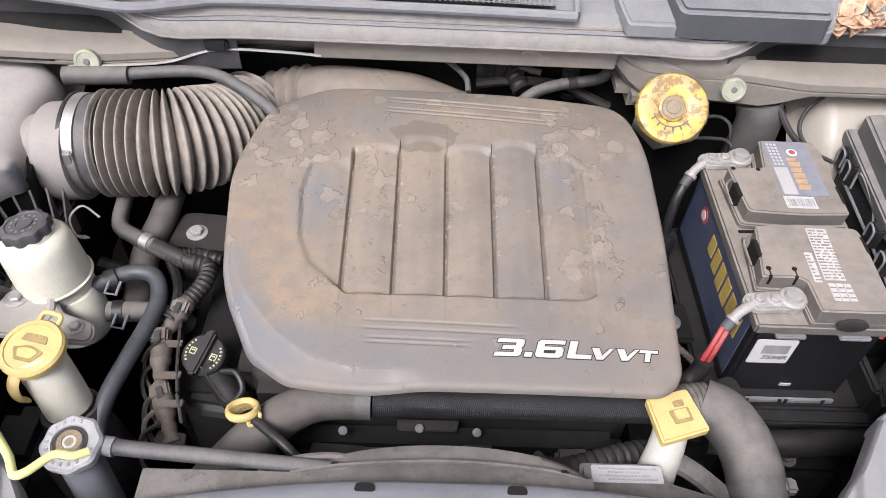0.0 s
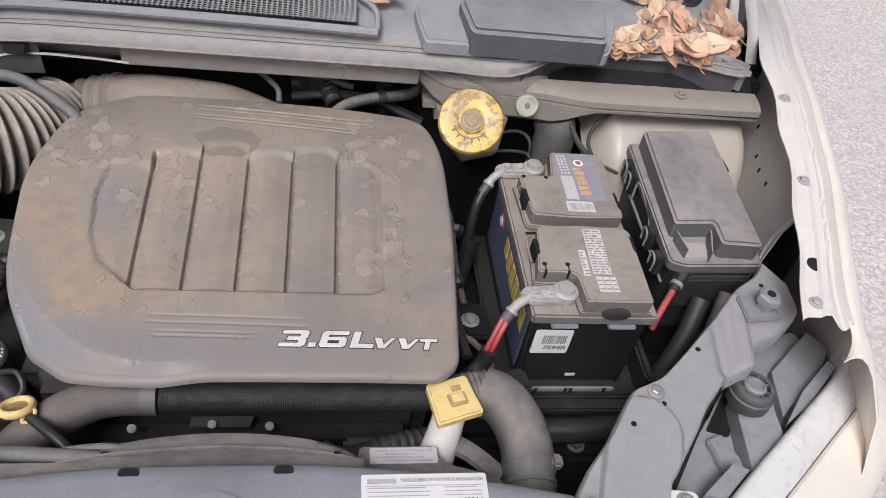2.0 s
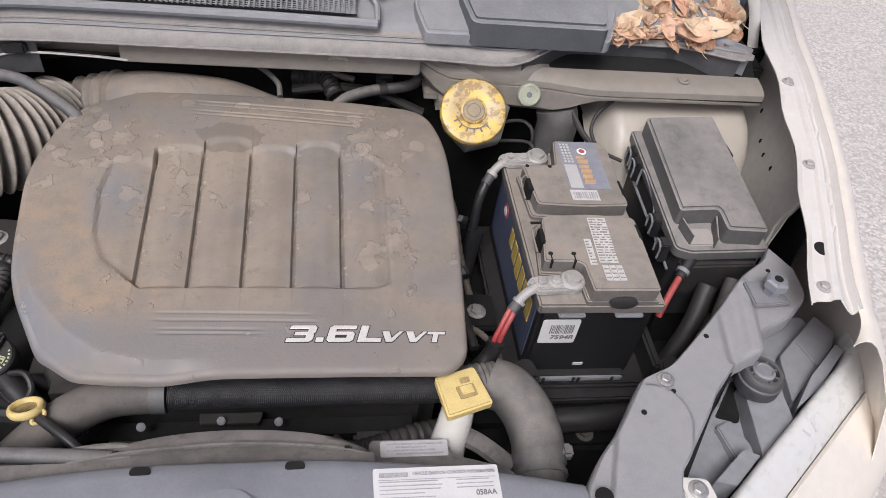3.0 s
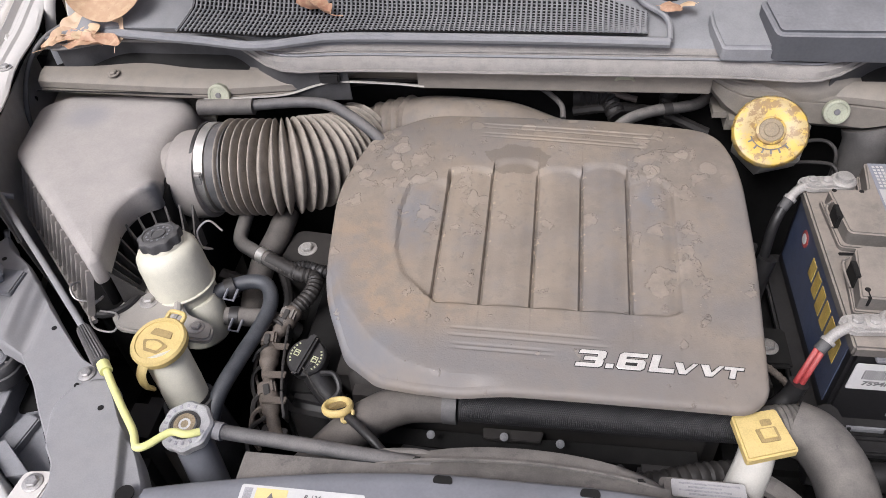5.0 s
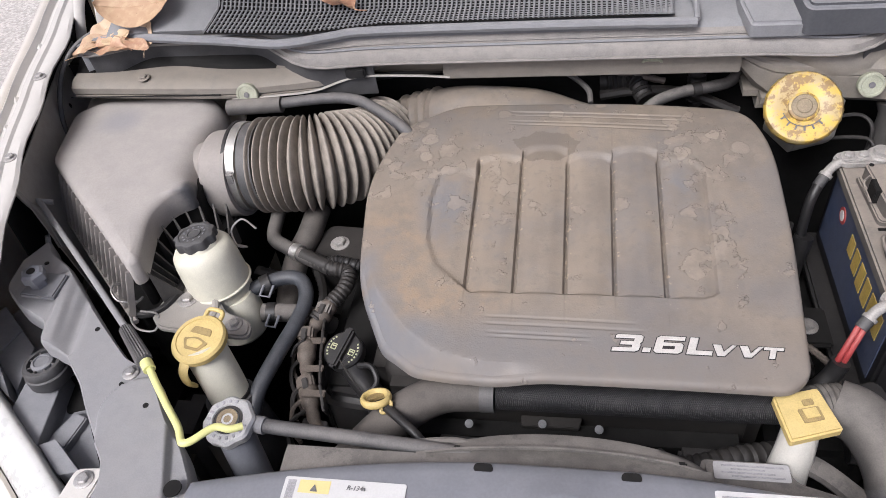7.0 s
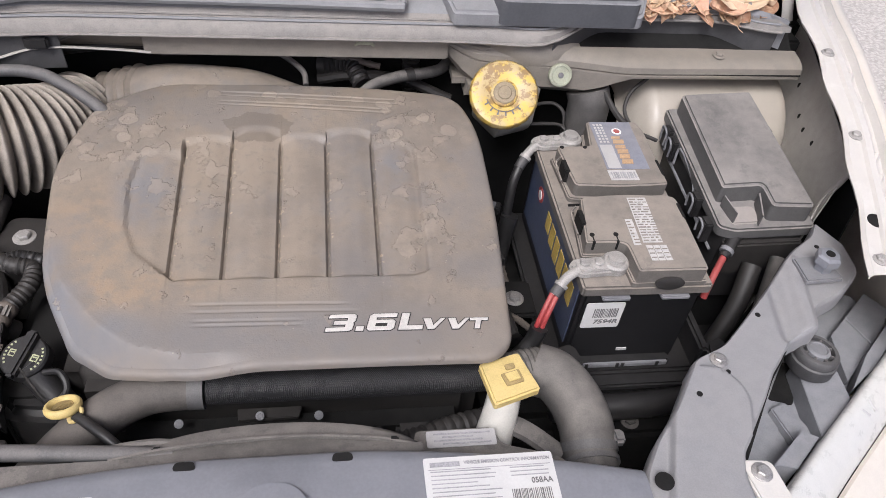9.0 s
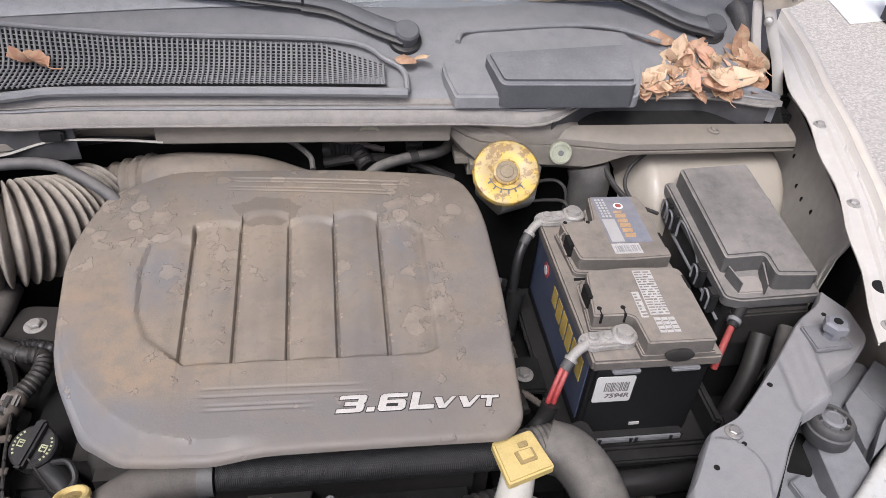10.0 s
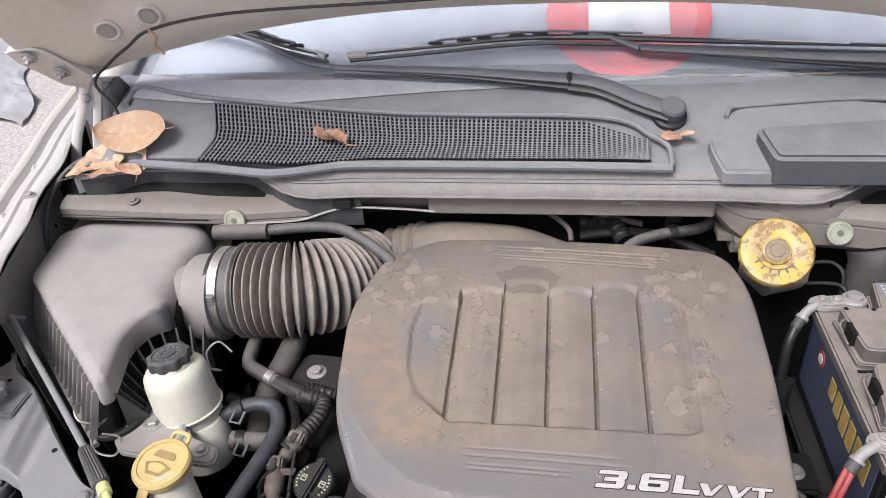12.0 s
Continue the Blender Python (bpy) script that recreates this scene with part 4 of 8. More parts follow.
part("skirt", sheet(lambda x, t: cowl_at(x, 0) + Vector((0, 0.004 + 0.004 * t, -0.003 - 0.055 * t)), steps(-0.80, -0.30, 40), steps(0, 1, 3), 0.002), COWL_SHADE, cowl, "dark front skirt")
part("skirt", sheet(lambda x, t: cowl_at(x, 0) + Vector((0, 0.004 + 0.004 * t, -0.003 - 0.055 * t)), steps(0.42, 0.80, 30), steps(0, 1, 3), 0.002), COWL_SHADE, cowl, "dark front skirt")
def shell_at(x, k):
    cut = between(k, [(5, 0.0), (6, 0.030), (7, 0.055), (9, 0.060), (11, 0.035), (13, 0.0)]) * ease(abs(x), 0.60, 0.815)
    return cowl_at(x - math.copysign(cut, x), k)


part("cowl_shell", sheet(shell_at, steps(-0.815, 0.815, 96), list(range(5, 15)), 0.0025), COWL, cowl, "", 50)

for end in (-0.815, 0.815):
    part("cowl_end", sheet(lambda k, v, end=end: shell_at(end, k) + Vector((math.copysign(0.003, end), 0, -0.002 - 0.05 * v)), list(range(5, 15)), steps(0, 1, 3), 0.002), COWL, cowl, "", 50)


# pale sheet added over the cowl, mostly on its left; brightness put into the colour
def foot_at(x, v):
    k = 14 - (14 - between(x, [(-0.76, 11.2), (-0.45, 11.2), (-0.20, 12.4), (0.10, 13.4), (0.20, 13.9)])) * (1 - v)
    low = int(k)
    return cowl_at(x, low).lerp(cowl_at(x, min(low + 1, 14)), k - low) + Vector((0, 0.0, 0.0035))


part("glass_foot", sheet(foot_at, steps(-0.755, 0.20, 60), steps(0, 1, 6), 0.001), FRIT, cowl, "pale strip laid over the cowl to brighten the foot of the glass", 60)
rng = random.Random(8)
dirt = [cowl_at(x, 14) + Vector((0, 0.004 + rng.uniform(-0.003, 0.003), 0.003)) for x in steps(-0.72, 0.72, 90)]
part("dirt_line", tube(dirt, lambda t: 0.0022 + 0.0016 * math.sin(37 * t) * math.sin(91 * t), 6, 1, 0.6, smooth=False), DIRT, cowl, "brown dirt caught along the glass")
# air grille: a dark well with fine bars
def bar_shift(x, t):
    return between(t, [(0, 0.012), (0.47, 0.024), (1, 0.0)]) * ease(-x, 0.0, 0.6)


def grille_top(x):
    return between(x, [(-0.60, 0.876), (-0.40, 0.852), (-0.25, 0.836), (0.064, 0.826), (0.158, 0.786)])


def grille_low(x):
    return between(x, [(-0.575, 0.742), (-0.43, 0.735), (-0.36, 0.740), (-0.285, 0.748), (0.16, 0.748)])


def grille_z(y, x):
    t = (y - grille_low(x)) / (grille_top(x) - grille_low(x))
    return 1.098 + 0.36 * (y - 0.735) - 0.007 * math.sin(math.pi * min(1, max(0, t)))


mask = sheet(lambda x, t: Vector((x + bar_shift(x, t), grille_low(x) + t * (grille_top(x) - grille_low(x)), grille_z(grille_low(x) + t * (grille_top(x) - grille_low(x)), x) - 0.003)), steps(-0.585, 0.157, 60), steps(0, 1, 10), 0.001)
well = part("grille_well", mask, DEEP, cowl, "black opening behind the grille")
x = -0.585
while x < 0.158:
    ya, yb = grille_low(x), grille_top(x)
    line = [(x + bar_shift(x, t), ya + t * (yb - ya), grille_z(ya + t * (yb - ya), x)) for t in (0, 0.2, 0.4, 0.6, 0.8, 1)]
    part("grille_bar", tube(line, 0.0018, 6, 1, 0.8, smooth=False), GRILLE, well)
    x += 0.0077
for r in range(1, 15):
    t = r / 15
    line = [(x + bar_shift(x, t), grille_low(x) + t * (grille_top(x) - grille_low(x)), grille_z(grille_low(x) + t * (grille_top(x) - grille_low(x)), x) - 0.0022) for x in steps(-0.58, 0.157, 40)]
    part("cross_bar", tube(line, 0.0010, 4, 1, smooth=False), GRILLE, well)
part("grille_rim", tube([(-0.72, 0.775, 1.078), (-0.62, 0.752, 1.084), (-0.53, 0.733, 1.088), (-0.435, 0.717, 1.089), (-0.36, 0.730, 1.092), (-0.29, 0.741, 1.093), (0.0, 0.741, 1.093), (0.188, 0.738, 1.092)], 0.0075, 8, 6), COWL, cowl)
part("grille_rim", tube([(0.188, 0.738, 1.096), (0.186, 0.775, 1.108), (0.16, 0.797, 1.118), (0.081, 0.836, 1.133), (-0.25, 0.846, 1.137), (-0.60, 0.888, 1.150), (-0.72, 0.912, 1.160), (-0.745, 0.905, 1.158), (-0.750, 0.870, 1.146)], 0.0045, 8, 5), COWL, cowl)

# raised cover on the driver's half of the cowl
def pad_slab():
    bm = prism(rounded([(0.260, 0.722, 0.006), (0.552, 0.722, 0.01), (0.578, 0.79, 0.02), (0.572, 0.862, 0.02), (0.463, 0.874, 0.02), (0.300, 0.857, 0.012), (0.277, 0.842, 0.008), (0.246, 0.79, 0.006), (0.248, 0.765, 0.006)]), -0.012, 0.009, 0.004, 3)
    for v in bm.verts:
        v.co.z += 1.088 + 0.33 * (v.co.y - 0.728)
    return bm


part("filter_seat", pad_slab(), COWL, cowl)
part("filter_seat_rim", tube([(0.276, 0.830, 1.134), (0.284, 0.848, 1.140), (0.305, 0.856, 1.142), (0.463, 0.871, 1.147), (0.55, 0.865, 1.145), (0.62, 0.835, 1.135)], 0.0042, 8, 6), COWL, cowl)
lid = prism(rounded([(0.328, 0.716, 0.012), (0.542, 0.716, 0.012), (0.555, 0.815, 0.012), (0.312, 0.79, 0.012)]), 1.078, 1.121, 0.006, 3, 0.22, 0.716)
part("filter_lid", lid, LID_PLASTIC, cowl, "smooth dark grey raised cover")
for px, py, pz in ((-0.511, 0.699, 1.010), (0.131, 0.744, 1.020), (0.438, 0.712, 0.998)):
    plug = thing("cowl_plug", (px, py, pz), "pale green round plug on the cowl lip", "plug", "cowl plugs")
    way = (0.0, -0.93, 0.30) if abs(px) > 0.3 else (0, -0.90, -0.42)
    part("plug", lathe([(0.0185, -0.008), (0.0185, 0.0002), (0.0175, 0.0012), (0.0145, 0.0014), (0.0135, 0.0004), (0.006, 0.0004), (0.004, 0.0)], 28, facing((px, py - 0.0015, pz), way)), GREEN_PLUG, plug)
    part("slot", lathe([(0.0045, 0.0), (0.0045, 0.0015), (0.002, 0.002)], 12, facing((px, py - 0.0020, pz + 0.0006), way)), INK, plug)

# painted flange and beam under the cowl lip
beam = thing("cowl_beam", (0, 0.75, 0.98), "dusty grey painted beam under the cowl lip", "car beam")


def beam_at(x, k):
    rows = [(0.80, 1.048), (0.745, 1.047), (0.728, 1.040), (0.720, 1.020), (0.728, 0.990), (0.745, 0.968), (0.80, 0.955)]
    y, z = rows[k]
    mid = 1 - ease(abs(x + 0.05), 0.30, 0.45)
    drop = ease(abs(x), 0.30, 0.45)
    ends = ease(abs(x), 0.42, 0.52)
    return Vector((x, y + 0.045 * mid * ease(k, 1, 3) + 0.05 * ends, z + 0.022 * mid * ease(k, 2, 5) - 0.03 * ends * (1 - ease(k, 2, 4))))


part("beam", sheet(beam_at, steps(-0.84, 0.84, 70), list(range(7)), 0.002), BEAM, beam, "", 50)
for s, inner_x, outer_x in ((1, 0.22, 0.842), (-1, 0.22, 0.835)):
    def ledge(u, k, s=s, a=inner_x, b=outer_x):
        x = a + (b - a) * u
        back = 0.746 + 0.016 * math.exp(-((x - 0.66) / 0.07) ** 2) * (1 if s < 0 else 0.1)
        front = between(x, [(0.20, 0.741), (0.30, 0.735), (0.46, 0.719), (0.54, 0.702), (0.60, 0.702), (0.84, 0.706)] if s > 0 else [(0.20, 0.741), (0.35, 0.728), (0.50, 0.705), (0.60, 0.706), (0.84, 0.716)])
        deep = 0.030 * (1 - ease(x, 0.48, 0.56)) if s > 0 else 0.0
        rows = [(back + 0.02, 1.012), (back + 0.004, 1.024), (back, 1.029), (back * 0.5 + front * 0.5, 1.027), (front + 0.006, 1.023), (front, 1.018), (front - 0.001, 1.008), (front + 0.005, 1.006), (front - 0.001, 1.004), (front, 0.999 - deep), (front + 0.03, 0.988 - 1.4 * deep)]
        tip = ease(u, 0.0, 0.16 if s > 0 else 0.30)
        y, z = rows[k]
        return Vector((s * x, back + (y - back) * tip + 0.012 * (1 - tip), 1.036 + (z - 1.036) * tip))
    part("ledge", sheet(ledge, steps(0, 1, 28), list(range(11)), 0.002), BEAM, beam, "dusty painted ledge", 40)
    part("seam", tube([(s * 0.56, 0.7040, 1.0070), (s * 0.62, 0.7045, 1.0070), (s * outer_x, 0.7045, 1.0070)], 0.0012, 6, 5), DEEP, beam)
    part("rubber_channel", sheet(lambda x, v, s=s: Vector((s * x, 0.742 + 0.05 * v, 1.012 + 0.030 * v)), steps(0.36, 0.845, 20), [0, 0.5, 1], 0.003), DEEP, beam, "black rubber channel under the cowl lip")
    hex_bolt(beam, (s * 0.70, 0.727, 1.0285), (0, -0.1, 0.98), 0.0062, BEAM)

part("seal_strip", tube([(-0.54, 0.700, 1.000), (-0.46, 0.704, 1.004), (-0.40, 0.716, 1.004), (-0.33, 0.728, 1.020), (-0.24, 0.735, 1.016), (-0.18, 0.738, 1.010)], 0.0030, 6, 6, 0.6), WING, beam, "loose pale seal strip")
part("lip_clip", box(-0.345, -0.312, 0.718, 0.738, 1.022, 1.040, 0.003), BLACK, cowl, "black plastic clip under the lip")
part("flange", box(-0.19, 0.26, 0.738, 0.744, 1.006, 1.040, 0.002), BEAM, beam, "dusty brown flange")

# ---- wipers ----
def wiper(points, blade, at):
    w = thing("wiper_arm", at, "grey windscreen wiper arm with a black rubber blade", "wiper", "windscreen wipers")
    low = Vector((0, -0.004, -0.010))
    part("arm_head", tube(points[:4], lambda t: 0.0195 - 0.004 * t, 12, 8, 0.55), WIPER, w)
    # black channel below each arm section; the shade underneath is put into its colour
    part("arm_shade_channel", tube([Vector(p) + low for p in points[:4]], 0.0165, 10, 8, 0.5), BLACK, w, "black underside channel, dark for the shade below the arm")
    part("arm", tube(points[3:6], lambda t: 0.0165 - 0.008 * t, 12, 8, 0.5), WIPER, w)
    part("arm_shade_channel", tube([Vector(p) + low * (1 - 0.5 * k) for k, p in enumerate(points[3:6])], lambda t: 0.013 - 0.006 * t, 10, 8, 0.5), BLACK, w, "black underside channel, dark for the shade below the arm")
    part("slim_arm", tube(points[5:], lambda t: 0.0085 - 0.003 * t, 8, 6, 0.6), WIPER, w)
    joint = Vector(points[3])
    part("joint", box(joint.x - 0.004, joint.x + 0.004, joint.y - 0.016, joint.y + 0.010, joint.z - 0.012, joint.z + 0.0105, 0.002), BLACK, w)
    cap = facing(points[0], (0.05, -0.5, 0.86))
    part("pivot_cap", lathe([(0.020, -0.012), (0.020, 0.009), (0.017, 0.0125), (0.010, 0.0135), (0.003, 0.013)], 28, cap), WIPER, w)
    part("pivot_collar", lathe([(0.026, -0.032), (0.026, -0.012), (0.021, -0.010)], 24, cap), BLACK, w)
    frame_line = [Vector(p) for p in blade]
    part("blade_frame", tube([p + Vector((0, 0, 0.006)) for p in frame_line], lambda t: 0.0035 + 0.0035 * math.sin(math.pi * t), 8, 8, 0.7), BLACK, w)
    part("blade_rubber", tube([p + Vector((0, -0.004, -0.004)) for p in frame_line], 0.0032, 6, 8), BLACK, w)
    span = curve_through(blade, 10)
    part("blade_end", tube([span[0] + Vector((-0.004, 0, 0.004)), span[2] + Vector((0, 0, 0.004))], 0.0065, 8, 2), GREYLABEL, w, "pale blade end cap")
    bridge = [span[len(span) * k // 24] + Vector((0, 0.001, 0.0155)) for k in range(6, 17, 2)]
    part("blade_bridge", tube(bridge, 0.0026, 6, 4, 0.7), WIPER, w, "grey upper bow of the blade")
    part("blade_spine", tube([span[k] + Vector((0, -0.001, 0.008)) for k in range(2, len(span) - 2, 3)], 0.0022, 6, 3), GREYLABEL, w, "pale metal spine")
    for k in range(7):
        p = span[len(span) * (6 + 2 * k - k // 2) // 24]
        part("blade_clip", box(p.x - 0.014, p.x + 0.014, p.y - 0.003, p.y + 0.006, p.z + 0.004, p.z + 0.0135, 0.002), BLACK, w)
    return w


wiper([(0.194, 0.836, 1.144), (0.145, 0.862, 1.152), (0.085, 0.893, 1.166), (0.034, 0.902, 1.172), (-0.164, 0.918, 1.182), (-0.376, 0.929, 1.188), (-0.430, 0.941, 1.195), (-0.476, 0.960, 1.206), (-0.572, 1.004, 1.232)], ((-0.39, 0.953, 1.195), (-0.478, 0.976, 1.209), (-0.562, 1.005, 1.227), (-0.78, 1.06, 1.262)), (0.194, 0.84, 1.12))
wiper([(0.720, 0.861, 1.152), (0.668, 0.879, 1.160), (0.615, 0.908, 1.176), (0.574, 0.926, 1.187), (0.372, 0.940, 1.194), (0.150, 0.957, 1.204), (0.112, 0.974, 1.214), (0.088, 0.980, 1.218), (-0.020, 0.981, 1.218)], ((-0.350, 0.955, 1.196), (-0.197, 0.969, 1.204), (-0.016, 0.982, 1.212), (0.237, 0.971, 1.205), (0.540, 0.955, 1.196)), (0.72, 0.86, 1.13))

# folding sunshade behind the glass, printed with a red disc and a white bar
shade = thing("sunshade", (0.0, 1.3, 1.15), "pale blue sunshade with a red and white printed disc", "sunshade")
panel = part("panel", sheet(lambda x, v: screen_at(x, 0.052 + 0.9 * v) + Vector((0, 0.012, -0.022 + 0.003 * math.sin(9 * x))), steps(-0.78, 0.78, 24), steps(0, 1, 14), 0.002), SUNSHADE, shade, "", 70)
sign_m = Matrix.Translation((0.136, 1.066, 1.2292)) @ Matrix.Rotation(math.atan(0.575), 4, "X")
part("disc", lathe([(0.141, -0.003), (0.144, 0.0), (0.141, 0.001), (0.120, 0.001), (0.118, -0.0005), (0.05, -0.0005)], 56, sign_m), SIGN_RED, panel, "red printed disc")
bar = box(-0.069, 0.071, -0.052, 0.135, 0.0012, 0.0030, 0.0)
bar.transform(sign_m)
part("bar", bar, SIGN_WHITE, panel, "white printed bar")
tab = box(-0.026, 0.030, -0.110, -0.090, 0.0005, 0.0035, 0.001)
tab.transform(sign_m)
part("tab", tab, SIGN_RED, panel)
part("glass_border", sheet(lambda x, v: screen_at(x, 0.002 + 0.030 * v) + Vector((0, 0.002, -0.0110)), steps(-0.79, 0.79, 24), [0, 0.5, 1], 0.001), FRIT, car, "dark dusty border of the windscreen", 70)
part("dark_border", sheet(lambda x, v: screen_at(x, 0.001 + (0.008 + 0.056 * ease(0.44 - x, 0.0, 0.40) * ease(x, -0.42, -0.15)) * v) + Vector((0, 0.006, -0.0170)), steps(-0.40, 0.44, 30), [0, 0.5, 1], 0.0005), BLACK, car, "black printed edge of the windscreen", 70)


# ---- radiator support at the front of the bay ----
support = thing("radiator_support", (0, 0.08, 0.90), "grey painted radiator support crossmember", "car beam")


def cross_at(x, k):
    back = 0.112 - 0.30 * max(0, abs(x - 0.01) - 0.06) ** 1.7
    rows = [(back, 0.865), (back + 0.001, 0.915), (back, 0.930), (back - 0.005, 0.936), (back - 0.016, 0.938), (back - 0.035, 0.9375), (back - 0.055, 0.937), (back - 0.085, 0.936), (-0.04, 0.932), (-0.075, 0.918), (-0.085, 0.88), (-0.085, 0.70)]
    y, z = rows[k]
    bump = math.exp(-((x - 0.005) / 0.045) ** 2) * (0.008 if 5 <= k <= 8 else 0)
    return Vector((x, y, z + bump))


member = part("crossmember", sheet(cross_at, steps(-0.385, 0.385, 90), list(range(12)), 0.002), STEEL_DARK, support, "", 45)
part("latch_pocket", prism(rounded([(-0.030, -0.05, 0.01), (-0.022, 0.066, 0.020), (0.004, 0.082, 0.015), (0.036, 0.079, 0.015), (0.056, 0.056, 0.02), (0.062, -0.05, 0.01)]), 0.934, 0.9455, 0.006, 4), STEEL_DARK, member, "shallow pressed boss for the hood latch")
for sx in (-0.070, 0.081):
    slot = rounded([(sx - 0.011, 0.097, 0.005), (sx + 0.011, 0.097, 0.005), (sx + 0.009, 0.106, 0.005), (sx - 0.009, 0.106, 0.005)])
    part("slot", prism(slot, 0.9355, 0.9388), DEEP, member, "dark slotted hole")


def bracket(s):
    """The stamped corner plate that joins the support to the wing; s is the side."""
    f = lambda pts: rounded([(s * x, y, r) for x, y, r in pts])
    pairs = [(0.385, -0.05, 0.494, -0.05), (0.385, 0.06, 0.494, 0.052), (0.414, 0.104, 0.503, 0.078), (0.445, 0.137, 0.527, 0.105), (0.470, 0.172, 0.564, 0.150), (0.495, 0.207, 0.590, 0.185), (0.540, 0.225, 0.612, 0.207), (0.585, 0.265, 0.634, 0.231), (0.625, 0.303, 0.679, 0.244), (0.660, 0.337, 0.691, 0.280), (0.705, 0.383, 0.745, 0.304), (0.750, 0.412, 0.786, 0.338), (0.770, 0.438, 0.790, 0.395)]
    across = [(0.0, -0.034), (0.0, -0.010), (0.012, -0.003), (0.04, 0.0)] + [(t, 0.0) for t in steps(0.07, 0.93, 56)] + [(0.96, 0.0), (0.988, -0.003), (1.0, -0.010), (1.0, -0.034)]

    def along(pts):
        line = []
        for a, b in zip(pts, pts[1:]):
            line += [Vector((*a, 0)).lerp(Vector((*b, 0)), k / 12) for k in range(12)]
        line.append(Vector((*pts[-1], 0)))
        for _ in range(6):
            line = [(line[max(i - 1, 0)] + line[i] * 2 + line[min(i + 1, len(line) - 1)]) / 4 for i in range(len(line))]
        return line

    inner_edge = along([(a, b) for a, b, c, d in pairs])
    outer_edge = along([(c, d) for a, b, c, d in pairs])

    def off_line(p, a, b):
        t = max(0.0, min(1.0, (p - a).dot(b - a) / (b - a).length_squared))
        return (p - a.lerp(b, t)).length

    def pressed(i, k):
        t, drop = across[k]
        p = inner_edge[i].lerp(outer_edge[i], t)
        boss = ease(0.047 - off_line(p, Vector((0.440, 0.0, 0)), Vector((0.494, 0.150, 0))), 0.0, 0.006)
        ridge = ease(0.016 - off_line(p, Vector((0.692, 0.362, 0)), Vector((0.665, 0.245, 0))), 0.0, 0.012)
        valley = ease(0.016 - off_line(p, Vector((0.655, 0.345, 0)), Vector((0.634, 0.235, 0))), 0.0, 0.016)
        return Vector((s * p.x, p.y, 0.928 + drop + 0.010 * boss + 0.007 * ridge - 0.009 * valley))

    plate = part("corner_plate", sheet(pressed, list(range(len(inner_edge))), list(range(len(across))), 0.002), BAYPAINT, support, "dusty grey stamped corner plate", 45)
    # solid black block below the plate, in place of its shaded hollow
    part("socket", prism(f([(0.405, -0.05, 0.01), (0.44, 0.10, 0.01), (0.60, 0.25, 0.01), (0.72, 0.36, 0.01), (0.74, 0.34, 0.01), (0.60, 0.19, 0.01), (0.48, 0.03, 0.01), (0.47, -0.05, 0.01)]), 0.80, 0.90, 0.0), DEEP, plate, "black block standing in for the shade inside the plate")
    pad = f([(0.690, 0.357, 0.003), (0.737, 0.361, 0.003), (0.745, 0.317, 0.003), (0.690, 0.313, 0.003)])
    part("pad", prism(pad, 0.934, 0.9405, 0.002), HOUSING, plate, "square raised pad")
    nut = lathe([(0.012, 0.0), (0.012, 0.012), (0.017, 0.013), (0.017, 0.024), (0.013, 0.027), (0.008, 0.027)], 6, Matrix.Translation((s * 0.722, 0.336, 0.940)))
    stud = part("stud", nut, STEEL_DARK, plate, "threaded stop nut")
    part("bore", lathe([(0.006, 0.0), (0.006, 0.002), (0.004, 0.0022)], 16, Matrix.Translation((s * 0.722, 0.336, 0.966))), DEEP, stud)
    hex_bolt(plate, (s * 0.525, 0.203, 0.929), (0, 0, 1), 0.0066, ZINC)
    tab = part("latch_tab", prism(f([(0.490, 0.072, 0.008), (0.527, 0.068, 0.008), (0.535, 0.00, 0.004), (0.500, 0.00, 0.004)]), 0.925, 0.936, 0.002), INNER_PAINT, plate, "pale bolted tab")
    hex_bolt(tab, (s * 0.510, 0.055, 0.936), (0, 0, 1), 0.0068, ZINC)
    for x, y, r, z in ((0.402, 0.052, 0.0100, 0.938), (0.478, 0.152, 0.0035, 0.938), (0.605, 0.270, 0.0035, 0.928), (0.530, 0.186, 0.003, 0.929), (0.747, 0.388, 0.0035, 0.928)):
        part("bore", lathe([(r, -0.001), (r, 0.0007), (r * 0.6, 0.0009)], 20, Matrix.Translation((s * x, y, z))), DEEP, plate, "dark drilled hole")
    # lamp adjuster wheel under the plate's edge
    wheel = thing("adjuster_wheel", (s * 0.695, 0.243, 0.86), "grey plastic lamp mounting wheel with spokes", "lamp mount", "lamp mounts")
    tip = facing((s * 0.696, 0.243, 0.882), (s * 0.04, 0.05, 1.0))
    part("rim", lathe([(0.028, -0.030), (0.031, -0.026), (0.031, -0.010), (0.029, -0.008), (0.029, 0.0), (0.026, 0.004), (0.021, 0.004), (0.020, -0.004), (0.014, -0.005)], 36, tip), CAPBLACK, wheel)
    part("hub", lathe([(0.0155, -0.01), (0.0155, 0.004), (0.0115, 0.006), (0.0105, 0.004), (0.004, 0.004)], 20, tip), HOUSING, wheel, "pale screw hub")
    for k in range(8):
        spoke = box(0.014, 0.023, -0.0016, 0.0016, -0.008, 0.003, 0.0006)
        spoke.transform(tip @ Matrix.Rotation(k * math.pi / 4, 4, "Z"))
        part("spoke", spoke, HOSE, wheel)


